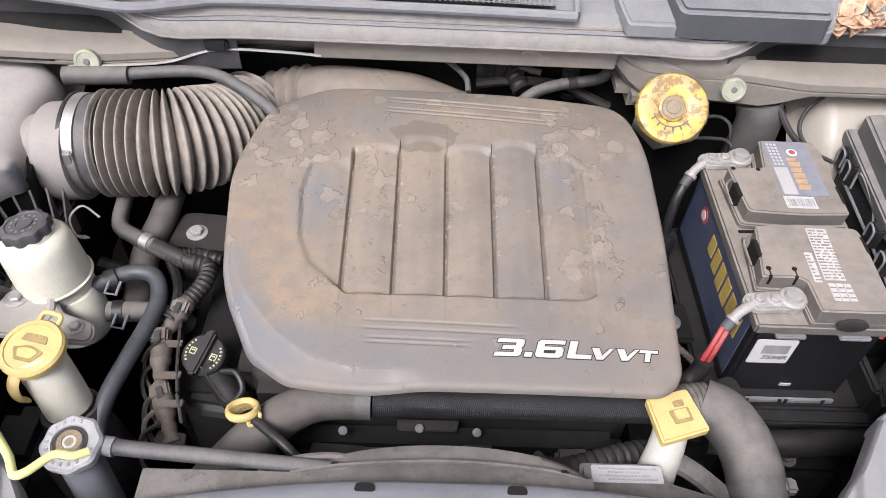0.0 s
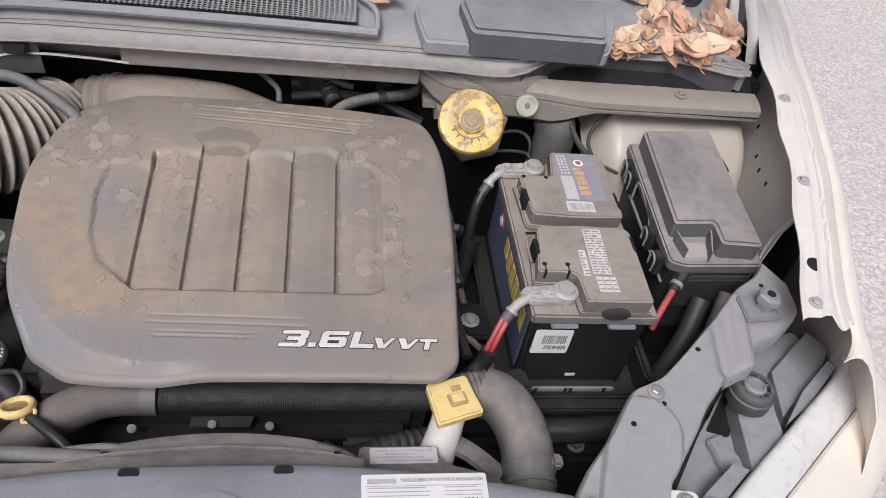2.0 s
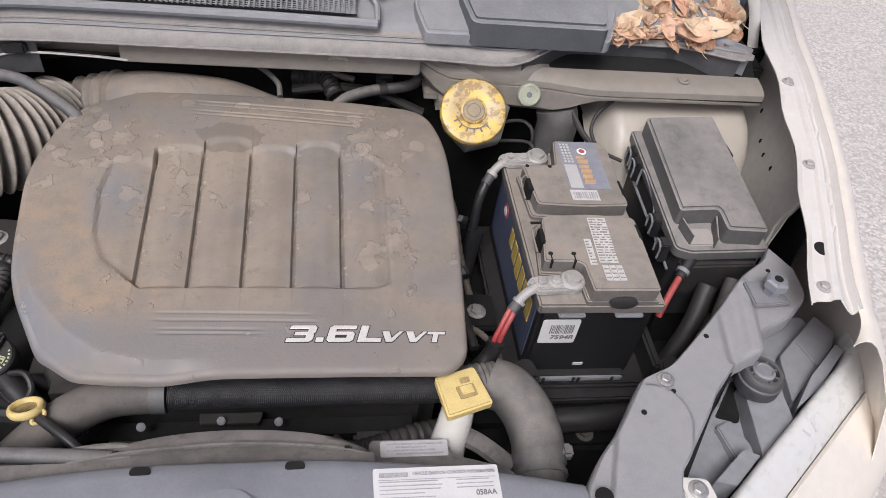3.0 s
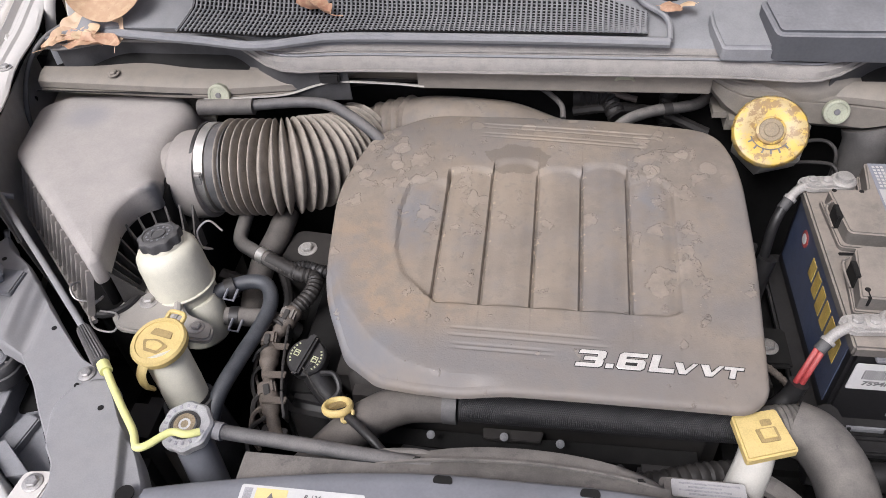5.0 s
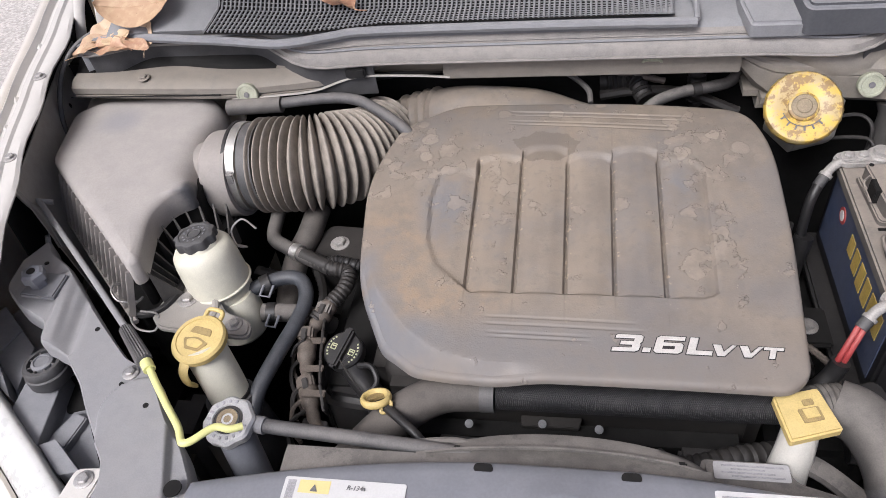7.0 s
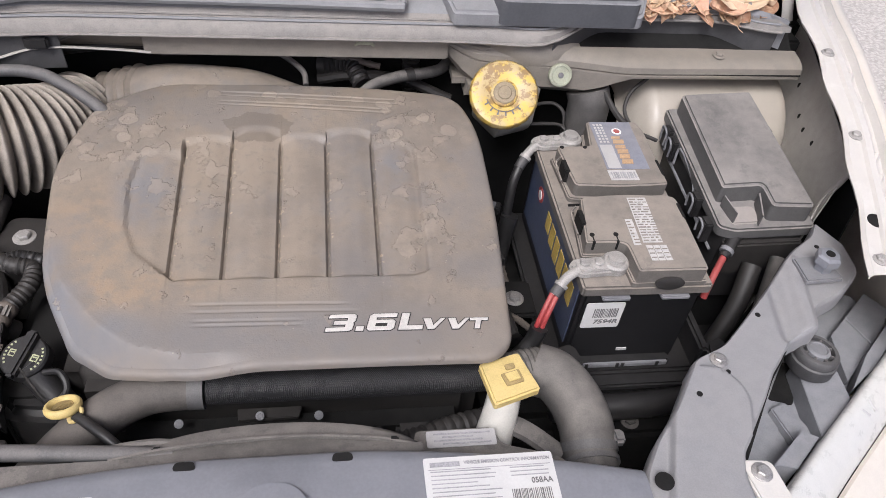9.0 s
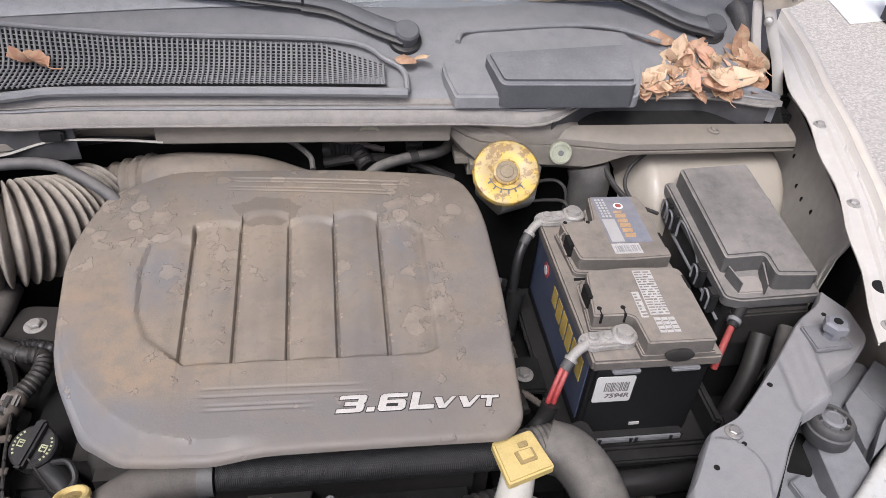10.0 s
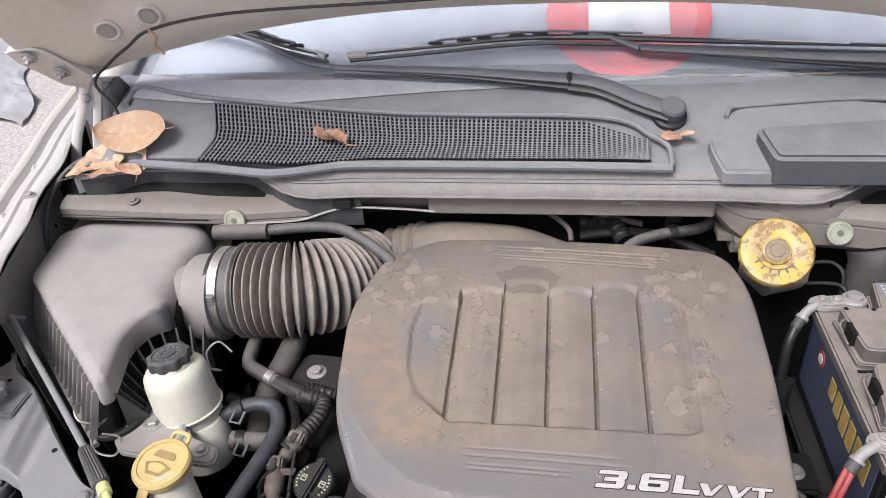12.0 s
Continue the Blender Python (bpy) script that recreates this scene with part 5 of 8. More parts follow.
def headlamp(s):
    """The lamp unit between the corner plate and the bumper; s is the side."""
    lamp = thing("headlamp", (s * 0.70, 0.17, 0.72), "hazed clear headlamp behind grey plastic housing panels", "headlamp", "headlamps")
    f = lambda pts: rounded([(s * x, y, r) for x, y, r in pts], 3)
    ring = [(-0.004, -0.03), (-0.002, 0.0), (0.003, 0.003), (0.010, 0.001), (0.024, -0.006), (0.036, -0.015), (0.045, -0.026)]
    lens = sheet(lambda i, k: along_lamp(s, i, ring[k][0], 0.862 + ring[k][1]), list(range(6, len(EDGE_LINE))), list(range(7)), 0.002)
    lens_ob = part("lens", lens, LENS, lamp, "hazed pale lamp lens", 60)
    for k, (a, b) in enumerate((((0.735, 0.178), (0.728, 0.166)), ((0.728, 0.166), (0.738, 0.160)), ((0.745, 0.180), (0.750, 0.166)))):
        part("moulded_mark", tube([(s * a[0], a[1], 0.861), (s * b[0], b[1], 0.856)], 0.0016, 6, 2), GREYLABEL, lens_ob)
    body = f([(0.50, 0.0, 0.01), (0.53, 0.10, 0.02), (0.64, 0.22, 0.02), (0.74, 0.34, 0.02), (0.86, 0.40, 0.02), (0.875, 0.31, 0.02), (0.74, 0.20, 0.02), (0.60, 0.09, 0.02)])
    part("housing", prism(body, 0.66, 0.816, 0.004), LAMP_GREY, lamp)
    part("gap_shadow", prism(f([(0.640, 0.215, 0.005), (0.690, 0.275, 0.005), (0.700, 0.262, 0.005), (0.672, 0.205, 0.005)]), 0.80, 0.8185, 0.0), DEEP, lamp)
    part("gap_shadow", prism(f([(0.742, 0.262, 0.004), (0.756, 0.262, 0.004), (0.756, 0.222, 0.004), (0.738, 0.214, 0.004)]), 0.80, 0.8185, 0.0), DEEP, lamp)
    slabs = [
        ([(0.684, 0.255), (0.738, 0.248), (0.733, 0.191), (0.665, 0.137)], 0.848, 0.0, 0.004),
        ([(0.773, 0.305), (0.868, 0.382), (0.888, 0.350), (0.868, 0.322), (0.805, 0.267), (0.757, 0.228)], 0.832, 0.0, 0.003),
        ([(0.790, 0.256), (0.858, 0.312), (0.866, 0.300), (0.792, 0.236), (0.742, 0.204)], 0.851, 0.0, 0.002),
        ([(0.570, 0.143), (0.651, 0.235), (0.682, 0.230), (0.624, 0.156), (0.575, 0.115)], 0.818, 0.0, 0.003),
        ([(0.631, 0.195), (0.653, 0.204), (0.669, 0.168), (0.668, 0.149), (0.640, 0.146)], 0.829, 0.0, 0.003),
        ([(0.585, 0.106), (0.641, 0.148), (0.660, 0.138), (0.612, 0.099)], 0.851, 0.0, 0.002),
        ([(0.535, 0.075), (0.572, 0.122), (0.590, 0.108), (0.552, 0.058)], 0.836, 0.0, 0.003),
        ([(0.705, 0.283), (0.752, 0.312), (0.770, 0.308), (0.752, 0.262)], 0.826, 0.0, 0.003),
    ]
    for pts, z, slope, r in slabs:
        part("housing_panel", prism(f([(x, y, r) for x, y in pts]), z - 0.04, z, 0.002, 2, slope, pts[0][1]), LAMP_GREY, lamp)
    part("panel_rib", tube([(s * 0.812, 0.335, 0.833), (s * 0.826, 0.287, 0.833)], 0.002, 6, 2), LAMP_GREY, lamp)


for side in (1, -1):
    bracket(side)
    headlamp(side)

# printed labels on the crossmember
def label_thing(x0, x1, y0, y1, z, slope, name, label, group="", paper=None):
    t = thing(name, ((x0 + x1) / 2, (y0 + y1) / 2, z), label, "label", group)
    slab = prism(rounded([(x0, y0, 0.003), (x1, y0, 0.003), (x1, y1, 0.003), (x0, y1, 0.003)]), z, z + 0.0008, 0.0, 2, slope, y0)
    part("paper", slab, paper or WHITE, t)
    return t


def print_bar(t, x0, x1, y0, y1, z, material, slope=0.0, name="print"):
    part(name, prism([(x0, y0), (x1, y0), (x1, y1), (x0, y1)], z, z + 0.0003, 0.0, 2, slope, y0), material, t)


emission = label_thing(0.160, 0.292, 0.012, 0.093, 0.9385, 0.0, "emission_label", "white printed emission control label on the crossmember")
zl = 0.9385
words = lettering("VEHICLE EMISSION CONTROL INFORMATION", 0.0052, Matrix.Translation((0.244, 0.0845, zl + 0.0035)), 0.0002, 0.0001, 0, 0.82)
part("print", words, PALE_INK, emission)
print_bar(emission, 0.166, 0.196, 0.082, 0.087, zl + 0.0021, PALE_INK)
rng = random.Random(5)
for row in range(14):
    y = 0.0765 - row * 0.0043
    print_bar(emission, 0.166, 0.166 + rng.uniform(0.045, 0.070), y, y + 0.0010, zl + 0.0016, PALE_INK)
    if row in (0, 1, 2):
        print_bar(emission, 0.246, 0.246 + rng.uniform(0.02, 0.04), y, y + 0.0010, zl + 0.0016, PALE_INK)
print_bar(emission, 0.164, 0.288, 0.0790, 0.0795, zl + 0.0016, PALE_INK)
x = 0.244
while x < 0.284:
    w = rng.choice((0.0006, 0.0010, 0.0014))
    print_bar(emission, x, x + w, 0.040, 0.054, zl + 0.0012, INK, name="barcode_line")
    x += w + rng.choice((0.0007, 0.0012))
part("print", lettering("058AA", 0.0085, Matrix.Translation((0.276, 0.0615, zl + 0.0022)), 0.0002, 0.0001, 0, 0.9), INK, emission)
coolant = label_thing(-0.279, -0.147, 0.030, 0.0755, 0.9385, 0.0, "refrigerant_label", "white and yellow refrigerant warning label")
print_bar(coolant, -0.262, -0.228, 0.058, 0.0725, zl + 0.0009, WARNING)
print_bar(coolant, -0.275, -0.266, 0.045, 0.072, zl + 0.0009, PALE_INK)
print_bar(coolant, -0.262, -0.155, 0.050, 0.0515, zl + 0.0009, PALE_INK)
print_bar(coolant, -0.262, -0.170, 0.044, 0.0455, zl + 0.0009, PALE_INK)
tri = prism([(-0.249, 0.060), (-0.241, 0.060), (-0.245, 0.068)], zl + 0.0012, zl + 0.0018)
part("warning_triangle", tri, INK, coolant)
part("print", lettering("R-134a", 0.0072, Matrix.Translation((-0.200, 0.0665, zl + 0.0015)), 0.0002, 0.0001, 0.2, 1.0), INK, coolant)

# ---- fan shroud and its small label ----
shroud = thing("fan_shroud", (0, 0.15, 0.85), "dusty black fan shroud with an arched rim", "fan shroud")


def arch(x):
    t = (x - 0.012) / 0.150
    return max(0.0, 1 - t * t)


def shroud_at(x, k):
    a = arch(x) ** 0.55
    rows = [(0.085, 0.912), (0.118, 0.913), (0.128, 0.912), (0.128 + 0.011 * a, 0.910 - 0.004 * a), (0.130 + 0.027 * a, 0.905 - 0.001 * a), (0.131 + 0.038 * a, 0.899), (0.132 + 0.041 * a, 0.885), (0.132 + 0.041 * a, 0.70)]
    y, z = rows[k]
    return Vector((x, y, z))


part("rim", sheet(shroud_at, steps(-0.30, 0.165, 90), list(range(8)), 0.003), RUBBER, shroud, "", 45)
part("side_panel", prism(rounded([(0.150, 0.085, 0.0), (0.345, 0.085, 0.01), (0.335, 0.128, 0.02), (0.262, 0.150, 0.01), (0.255, 0.172, 0.006), (0.165, 0.172, 0.006)]), 0.70, 0.866, 0.006), RUBBER, shroud)
part("rib", tube([(-0.150, 0.128, 0.910), (-0.09, 0.138, 0.911), (0.012, 0.144, 0.911), (0.11, 0.138, 0.910), (0.165, 0.126, 0.908)], 0.0026, 6, 6), RUBBER, shroud)
part("outer_rib", tube([(-0.185, 0.134, 0.900), (-0.150, 0.146, 0.902), (-0.110, 0.152, 0.900), (-0.085, 0.150, 0.895)], 0.005, 8, 5), RUBBER, shroud)
for x, y in ((-0.105, 0.138), (0.136, 0.135)):
    part("clip_nub", box(x - 0.005, x + 0.005, y - 0.003, y + 0.003, 0.905, 0.913, 0.002), DEEP, shroud)
fan_label = label_thing(0.176, 0.256, 0.146, 0.167, 0.8665, 0.0, "fan_label", "small grey-white printed label on the shroud", "", GREYLABEL)
for row in range(4):
    print_bar(fan_label, 0.184 if row % 2 else 0.194, 0.250 - 0.01 * (row % 3), 0.149 + 0.0042 * row, 0.151 + 0.0042 * row, 0.8675, PALE_INK)
overflow = thing("overflow_hose", (-0.25, 0.14, 0.88), "grey rubber overflow hose from the radiator neck", "hose")
part("hose", tube([(-0.345, 0.155, 0.905), (-0.30, 0.151, 0.905), (-0.22, 0.145, 0.905), (-0.15, 0.139, 0.905), (-0.09, 0.136, 0.90)], 0.0088, 12, 6), HOSE, overflow)
part("clamp", tube([(-0.352, 0.156, 0.905), (-0.338, 0.154, 0.905)], 0.0105, 14, 2), BAYPAINT, overflow, "pale spring clamp")

# ---- radiator cap, prop rod ----
radcap = thing("radiator_filler", (-0.379, 0.150, 0.88), "grey aluminium radiator cap on its filler neck", "radiator cap")
cap_m = facing((-0.379, 0.151, 0.915), (0.0, -0.15, 1), 10) @ Matrix.Scale(0.87, 4)
lobes = lambda a, r, z: r * (1 + 0.035 * math.cos(8 * a)) if r > 0.028 else r
part("cap", lathe([(0.031, -0.012), (0.035, -0.010), (0.0355, 0.002), (0.032, 0.006), (0.022, 0.0075), (0.021, 0.005), (0.016, 0.005), (0.015, 0.0085), (0.006, 0.009), (0.003, 0.0085)], 64, cap_m, lobes), CAPMETAL, radcap)
part("centre", lathe([(0.0148, 0.0084), (0.0148, 0.0094), (0.009, 0.0098), (0.008, 0.0086), (0.004, 0.0090)], 28, cap_m), WORNBOSS, radcap, "worn brown centre")
part("seal_ring", lathe([(0.0205, 0.0052), (0.0205, 0.0062), (0.0165, 0.0062)], 32, cap_m), DARK, radcap, "dark ring on the cap")
for k in range(14):
    mark = box(-0.0016, 0.0016, 0.0245, 0.029, 0.006, 0.0078, 0.0)
    mark.transform(cap_m @ Matrix.Rotation(k * 0.36 - 0.4, 4, "Z"))
    part("print", mark, PALE_INK, radcap)
part("neck", tube([(-0.379, 0.151, 0.905), (-0.372, 0.140, 0.87), (-0.362, 0.125, 0.82)], 0.022, 16, 5), STEEL_DARK, radcap, "dark filler neck")
rod = thing("prop_rod", (-0.66, 0.36, 0.93), "grey hood prop rod with a yellow hook, stowed", "prop rod")
part("rod", tube([(-0.792, 0.505, 0.945), (-0.806, 0.497, 0.953), (-0.795, 0.486, 0.953), (-0.655, 0.357, 0.952), (-0.53, 0.240, 0.951)], 0.0045, 10, 6), BAYPAINT, rod)
part("grip", lathe([(0.004, 0.0), (0.0074, 0.001), (0.0080, 0.006), (0.0096, 0.062), (0.0096, 0.069), (0.006, 0.071)], 72, facing((-0.548, 0.256, 0.951), (0.050, -0.050, 0.0), 0), lambda a, r, z: r * (1 + 0.10 * math.cos(18 * a)) if r > 0.007 else r), HOSE, rod, "ribbed grey rubber grip")
part("hook", tube([(-0.503, 0.211, 0.951), (-0.489, 0.198, 0.951), (-0.470, 0.176, 0.951), (-0.445, 0.148, 0.951), (-0.418, 0.119, 0.952), (-0.408, 0.104, 0.954), (-0.402, 0.097, 0.955), (-0.392, 0.101, 0.955), (-0.374, 0.120, 0.953), (-0.358, 0.122, 0.948), (-0.346, 0.129, 0.944)], 0.0045, 12, 6), LEMON, rod, "yellow vinyl-coated hook")
part("collar", tube([(-0.496, 0.205, 0.951), (-0.486, 0.194, 0.951)], 0.0076, 12, 2), LEMON, rod)


# ---- engine cover ----
COVER_PLAN = rounded([(-0.165, 0.712, 0.032), (0.12, 0.707, 0.06), (0.266, 0.689, 0.04), (0.293, 0.600, 0.05), (0.296, 0.450, 0.05), (0.287, 0.252, 0.028), (0.262, 0.229, 0.03), (-0.10, 0.228, 0.04), (-0.170, 0.240, 0.018), (-0.224, 0.280, 0.014), (-0.267, 0.365, 0.035), (-0.283, 0.540, 0.045), (-0.247, 0.650, 0.028)], 6)
GROOVES = (-0.119, -0.056, 0.009, 0.071, 0.134)
SLAT_ENDS = (0.560, 0.586, 0.604, 0.590, 0.601, 0.580)


def panel_depth(x, y):
    """How far inside the recessed panel a place lies, 0 to 1."""
    left = between(y, [(0.345, -0.112), (0.355, -0.122), (0.39, -0.163), (0.43, -0.178), (0.50, -0.184), (0.55, -0.176), (0.60, -0.150)])
    n = sum(x > g for g in GROOVES)
    middle = ((-0.17,) + GROOVES)[n] * 0.5 + (GROOVES + (0.196,))[n] * 0.5
    end = SLAT_ENDS[n] - 0.008 * (abs(x - middle) / 0.032) ** 2.5
    corner = 0.018 * max(0.0, (x - 0.172) / 0.024) ** 2
    return ease(x, left - 0.002, left + 0.005) * (1 - ease(x, 0.1915, 0.1975)) * ease(y, 0.344 + 0.6 * corner, 0.350 + 0.6 * corner) * (1 - ease(y, end - 0.013 - corner, end - corner))


CHAMFER = [Vector(p) for p in ((-0.274, 0.480), (-0.268, 0.440), (-0.255, 0.388), (-0.232, 0.340), (-0.188, 0.291), (-0.150, 0.262), (-0.100, 0.249), (0.0, 0.246))]


def past_chamfer(x, y):
    """How far a place lies outside the corner's crease."""
    p, far = Vector((x, y)), None
    for a, b in zip(CHAMFER, CHAMFER[1:]):
        e = b - a
        t = min(1, max(0, (p - a).dot(e) / e.length_squared))
        q = a + e * t
        if far is None or (p - q).length < abs(far):
            far = (p - q).length * (1 if e.x * (p.y - a.y) - e.y * (p.x - a.x) < 0 else -1)
    return max(0.0, far)


def cover_height(x, y):
    z = 0.925 + 0.15 * (y - 0.288) + 0.006 * (1 - ((x) / 0.29) ** 2)
    z -= 1.45 * max(0.0, y - 0.60) ** 2
    d = panel_depth(x, y)
    z -= 0.0066 * d
    if x < 0 and y < 0.48:
        z -= 1.05 * past_chamfer(x, y) * ease(-x, 0.0, 0.08) * ease(0.48 - y, 0.0, 0.06)
    for i, g in enumerate(GROOVES):
        w = abs(x - g)
        low = 0.354 if i == 0 else 0.346
        end = ease(y, low, low + 0.005) * (1 - ease(y, 0.568, 0.580))
        if w < 0.0035:
            z -= 0.0060 * end * (1 - ease(w, 0.0008, 0.0030))
    if d > 0:
        slat = min(abs(x - g) for g in GROOVES + (-0.19, 0.200))
        z += 0.0034 * ease(slat, 0.002, 0.024) * d
    for c, a, b in ((0.676, -0.085, 0.185), (0.666, -0.085, 0.185), (0.650, -0.085, 0.165), (0.642, -0.085, 0.165), (0.309, -0.095, 0.10), (0.299, -0.095, 0.11), (0.287, -0.09, 0.045), (0.281, -0.09, 0.045)):
        yy = y + (0.07 * (x - 0.03) if c > 0.6 else 0.02 * x)
        z -= 0.0010 * (1 - ease(abs(yy - c), 0.0004, 0.0028)) * ease(x, a, a + 0.02) * (1 - ease(x, b - 0.02, b))
    z -= 0.0007 * ease(x, -0.09, -0.06) * (1 - ease(x, 0.14, 0.18)) * (ease(y + 0.07 * (x - 0.03), 0.664, 0.667) * (1 - ease(y + 0.07 * (x - 0.03), 0.675, 0.678)))
    return z


def inset(outline, d):
    n, out = len(outline), []
    for i in range(n):
        a, b, c = Vector(outline[i - 1]), Vector(outline[i]), Vector(outline[(i + 1) % n])
        e, f = (b - a), (c - b)
        if e.length < 1e-6 or f.length < 1e-6:
            continue
        m = (e.normalized() + f.normalized()).normalized()
        out.append(tuple(b + Vector((m.y, -m.x)) * d))
    return out


engine_cover = thing("engine_cover", (0, 0.48, 0.88), "dusty brown-grey plastic engine cover with five grooves", "engine cover")
rim = inset(COVER_PLAN, 0.0085)
xs = set(steps(-0.30, 0.30, 190))
for g in GROOVES:
    xs |= {g + o for o in (-0.006, -0.0035, -0.0022, -0.0008, 0.0008, 0.0022, 0.0035, 0.006)}
    xs = {v for v in xs if min(abs(v - g2) for g2 in GROOVES) > 0.0075 or any(abs(abs(v - g2) - o) < 1e-6 for g2 in GROOVES for o in (0.006, 0.0035, 0.0022, 0.0008))}
ys = set(steps(0.222, 0.740, 140)) | set(steps(0.3441, 0.3561, 6)) | set(steps(0.5601, 0.6121, 22)) | set(steps(0.2775, 0.3139, 36)) | set(steps(0.6287, 0.6871, 62))
top = bmesh.new()
xs, ys = sorted(xs), sorted(ys)
verts = [[top.verts.new((x, y, 0)) for x in xs] for y in ys]
for a, b in zip(verts, verts[1:]):
    for i in range(len(xs) - 1):
        top.faces.new((a[i], a[i + 1], b[i + 1], b[i]))
middle = Vector((0.0, 0.48))
for i in range(len(rim)):
    a, b = Vector(rim[i - 1]), Vector(rim[i])
    if (b - a).length < 1e-5:
        continue
    n = Vector((b.y - a.y, a.x - b.x)).normalized()
    if (middle - a).dot(n) > 0:
        n = -n
    bmesh.ops.bisect_plane(top, geom=top.verts[:] + top.edges[:] + top.faces[:], dist=1e-6, plane_co=(a.x, a.y, 0), plane_no=(n.x, n.y, 0), clear_outer=True)
for v in top.verts:
    v.co.z = cover_height(v.co.x, v.co.y)
# rolled edge and skirt
outer_line = [Vector(p) for p in COVER_PLAN]


def out_way(p):
    best, way = 9, Vector((1, 0))
    for i in range(len(outer_line)):
        a, b = outer_line[i - 1], outer_line[i]
        e = b - a
        if e.length < 1e-6:
            continue
        t = min(1, max(0, (p - a).dot(e) / e.dot(e)))
        q = a + e * t
        if (q - p).length < best:
            best, way = (q - p).length, (q - p).normalized()
    return way


loop = [e for e in top.edges if len(e.link_faces) == 1]
start = {v: out_way(v.co.xy) for e in loop for v in e.verts}
home = {v: (v.co.copy(), start[v]) for v in start}
for far, drop in ((0.0035, 0.0006), (0.0060, 0.0020), (0.0077, 0.0045), (0.0084, 0.0070), (0.0086, 0.0115)):
    made = bmesh.ops.extrude_edge_only(top, edges=loop)
    fresh = [g for g in made["geom"] if isinstance(g, bmesh.types.BMVert)]
    old = list(home.items())
    match = {}
    for v in fresh:
        for e in v.link_edges:
            o = e.other_vert(v)
            if o in home:
                match[v] = home[o]
                break
    for v, (c, w) in match.items():
        wide = 1 + 0.7 * ease(-c.x, 0.14, 0.24) * ease(0.62 - c.y, 0.0, 0.2)
        v.co = Vector((c.x + w.x * far, c.y + w.y * far, c.z - drop * wide))
    home = match
    loop = [g for g in made["geom"] if isinstance(g, bmesh.types.BMEdge) and all(v in match for v in g.verts)]
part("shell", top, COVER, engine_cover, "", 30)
THREE = [(0, 0), (0.84, 0), (0.96, 0.10), (0.98, 0.40), (0.93, 0.50), (1.0, 0.60), (1.0, 0.90), (0.90, 1), (0.06, 1), (0, 0.93), (0, 0.79), (0.70, 0.79), (0.70, 0.61), (0.24, 0.61), (0.24, 0.40), (0.68, 0.40), (0.68, 0.22), (0, 0.22)]
SIX = [(0.10, 0), (0.88, 0), (1, 0.12), (1, 0.50), (0.90, 0.62), (0.27, 0.62), (0.27, 0.78), (1.0, 0.78), (1.0, 1), (0.12, 1), (0, 0.88), (0, 0.12)]
ELL = [(0, 0), (1, 0), (1, 0.24), (0.33, 0.24), (0.33, 1), (0, 1)]
VEE = [(0, 1), (0.34, 1), (0.52, 0.36), (0.80, 1), (1, 1), (0.60, 0), (0.30, 0)]
TEE = [(0, 1), (1, 1), (1, 0.76), (0.64, 0.76), (0.64, 0), (0.34, 0), (0.34, 0.76), (0, 0.76)]
DOT = [(0, 0), (1, 0), (1, 1), (0, 1)]
BADGE = [(THREE, 0.0650, 0.0320, 0.0222), (DOT, 0.1000, 0.0090, 0.0058), (SIX, 0.1125, 0.0320, 0.0222), (ELL, 0.1500, 0.0285, 0.0222), (VEE, 0.1770, 0.0262, 0.0145), (VEE, 0.2067, 0.0262, 0.0145), (TEE, 0.2338, 0.0218, 0.0145)]


def widened(outline, d):
    """An outline moved outward by d, corner by corner."""
    area = sum(a[0] * b[1] - b[0] * a[1] for a, b in zip(outline, outline[1:] + outline[:1]))
    turn = 1 if area > 0 else -1
    out, n = [], len(outline)
    for i in range(n):
        p, q, r = Vector(outline[i - 1]), Vector(outline[i]), Vector(outline[(i + 1) % n])
        e, f = (q - p).normalized(), (r - q).normalized()
        a, b = Vector((e.y, -e.x)) * turn, Vector((f.y, -f.x)) * turn
        m = (a + b).normalized()
        out.append(tuple(q + m * min(d / max(0.35, m.dot(a)), 2.2 * d)))
    return out


for glyph, gx, gw, gh in BADGE:
    flat = [(gx + px * gw + 0.30 * py * gh, 0.2685 + py * gh) for px, py in glyph]
    centre = (sum(p[0] for p in flat) / len(flat), sum(p[1] for p in flat) / len(flat))
    for name, grow, lift, material, label in (("badge_outline", 0.0011, 0.0004, BLACK, "dark outline of the badge"), ("badge", 0.0, 0.0013, SILVER, "silver raised lettering")):
        shape = widened(flat, grow) if grow else flat
        letter = prism(shape, -0.0012, 0.0, 0.0004 if not grow else 0.0, 1)
        for v in letter.verts:
            v.co.z += cover_height(v.co.x, v.co.y) + lift
        part(name, letter, material, engine_cover, label)
hole = [(0.1125 + px * 0.0320 + 0.30 * py * 0.0222, 0.2685 + py * 0.0222) for px, py in ((0.29, 0.22), (0.72, 0.22), (0.72, 0.40), (0.29, 0.40))]
eye_of_six = prism(hole, -0.0012, 0.0002)
for v in eye_of_six.verts:
    v.co.z += cover_height(v.co.x, v.co.y) + 0.0013
part("badge_outline", eye_of_six, BLACK, engine_cover, "dark outline of the badge")
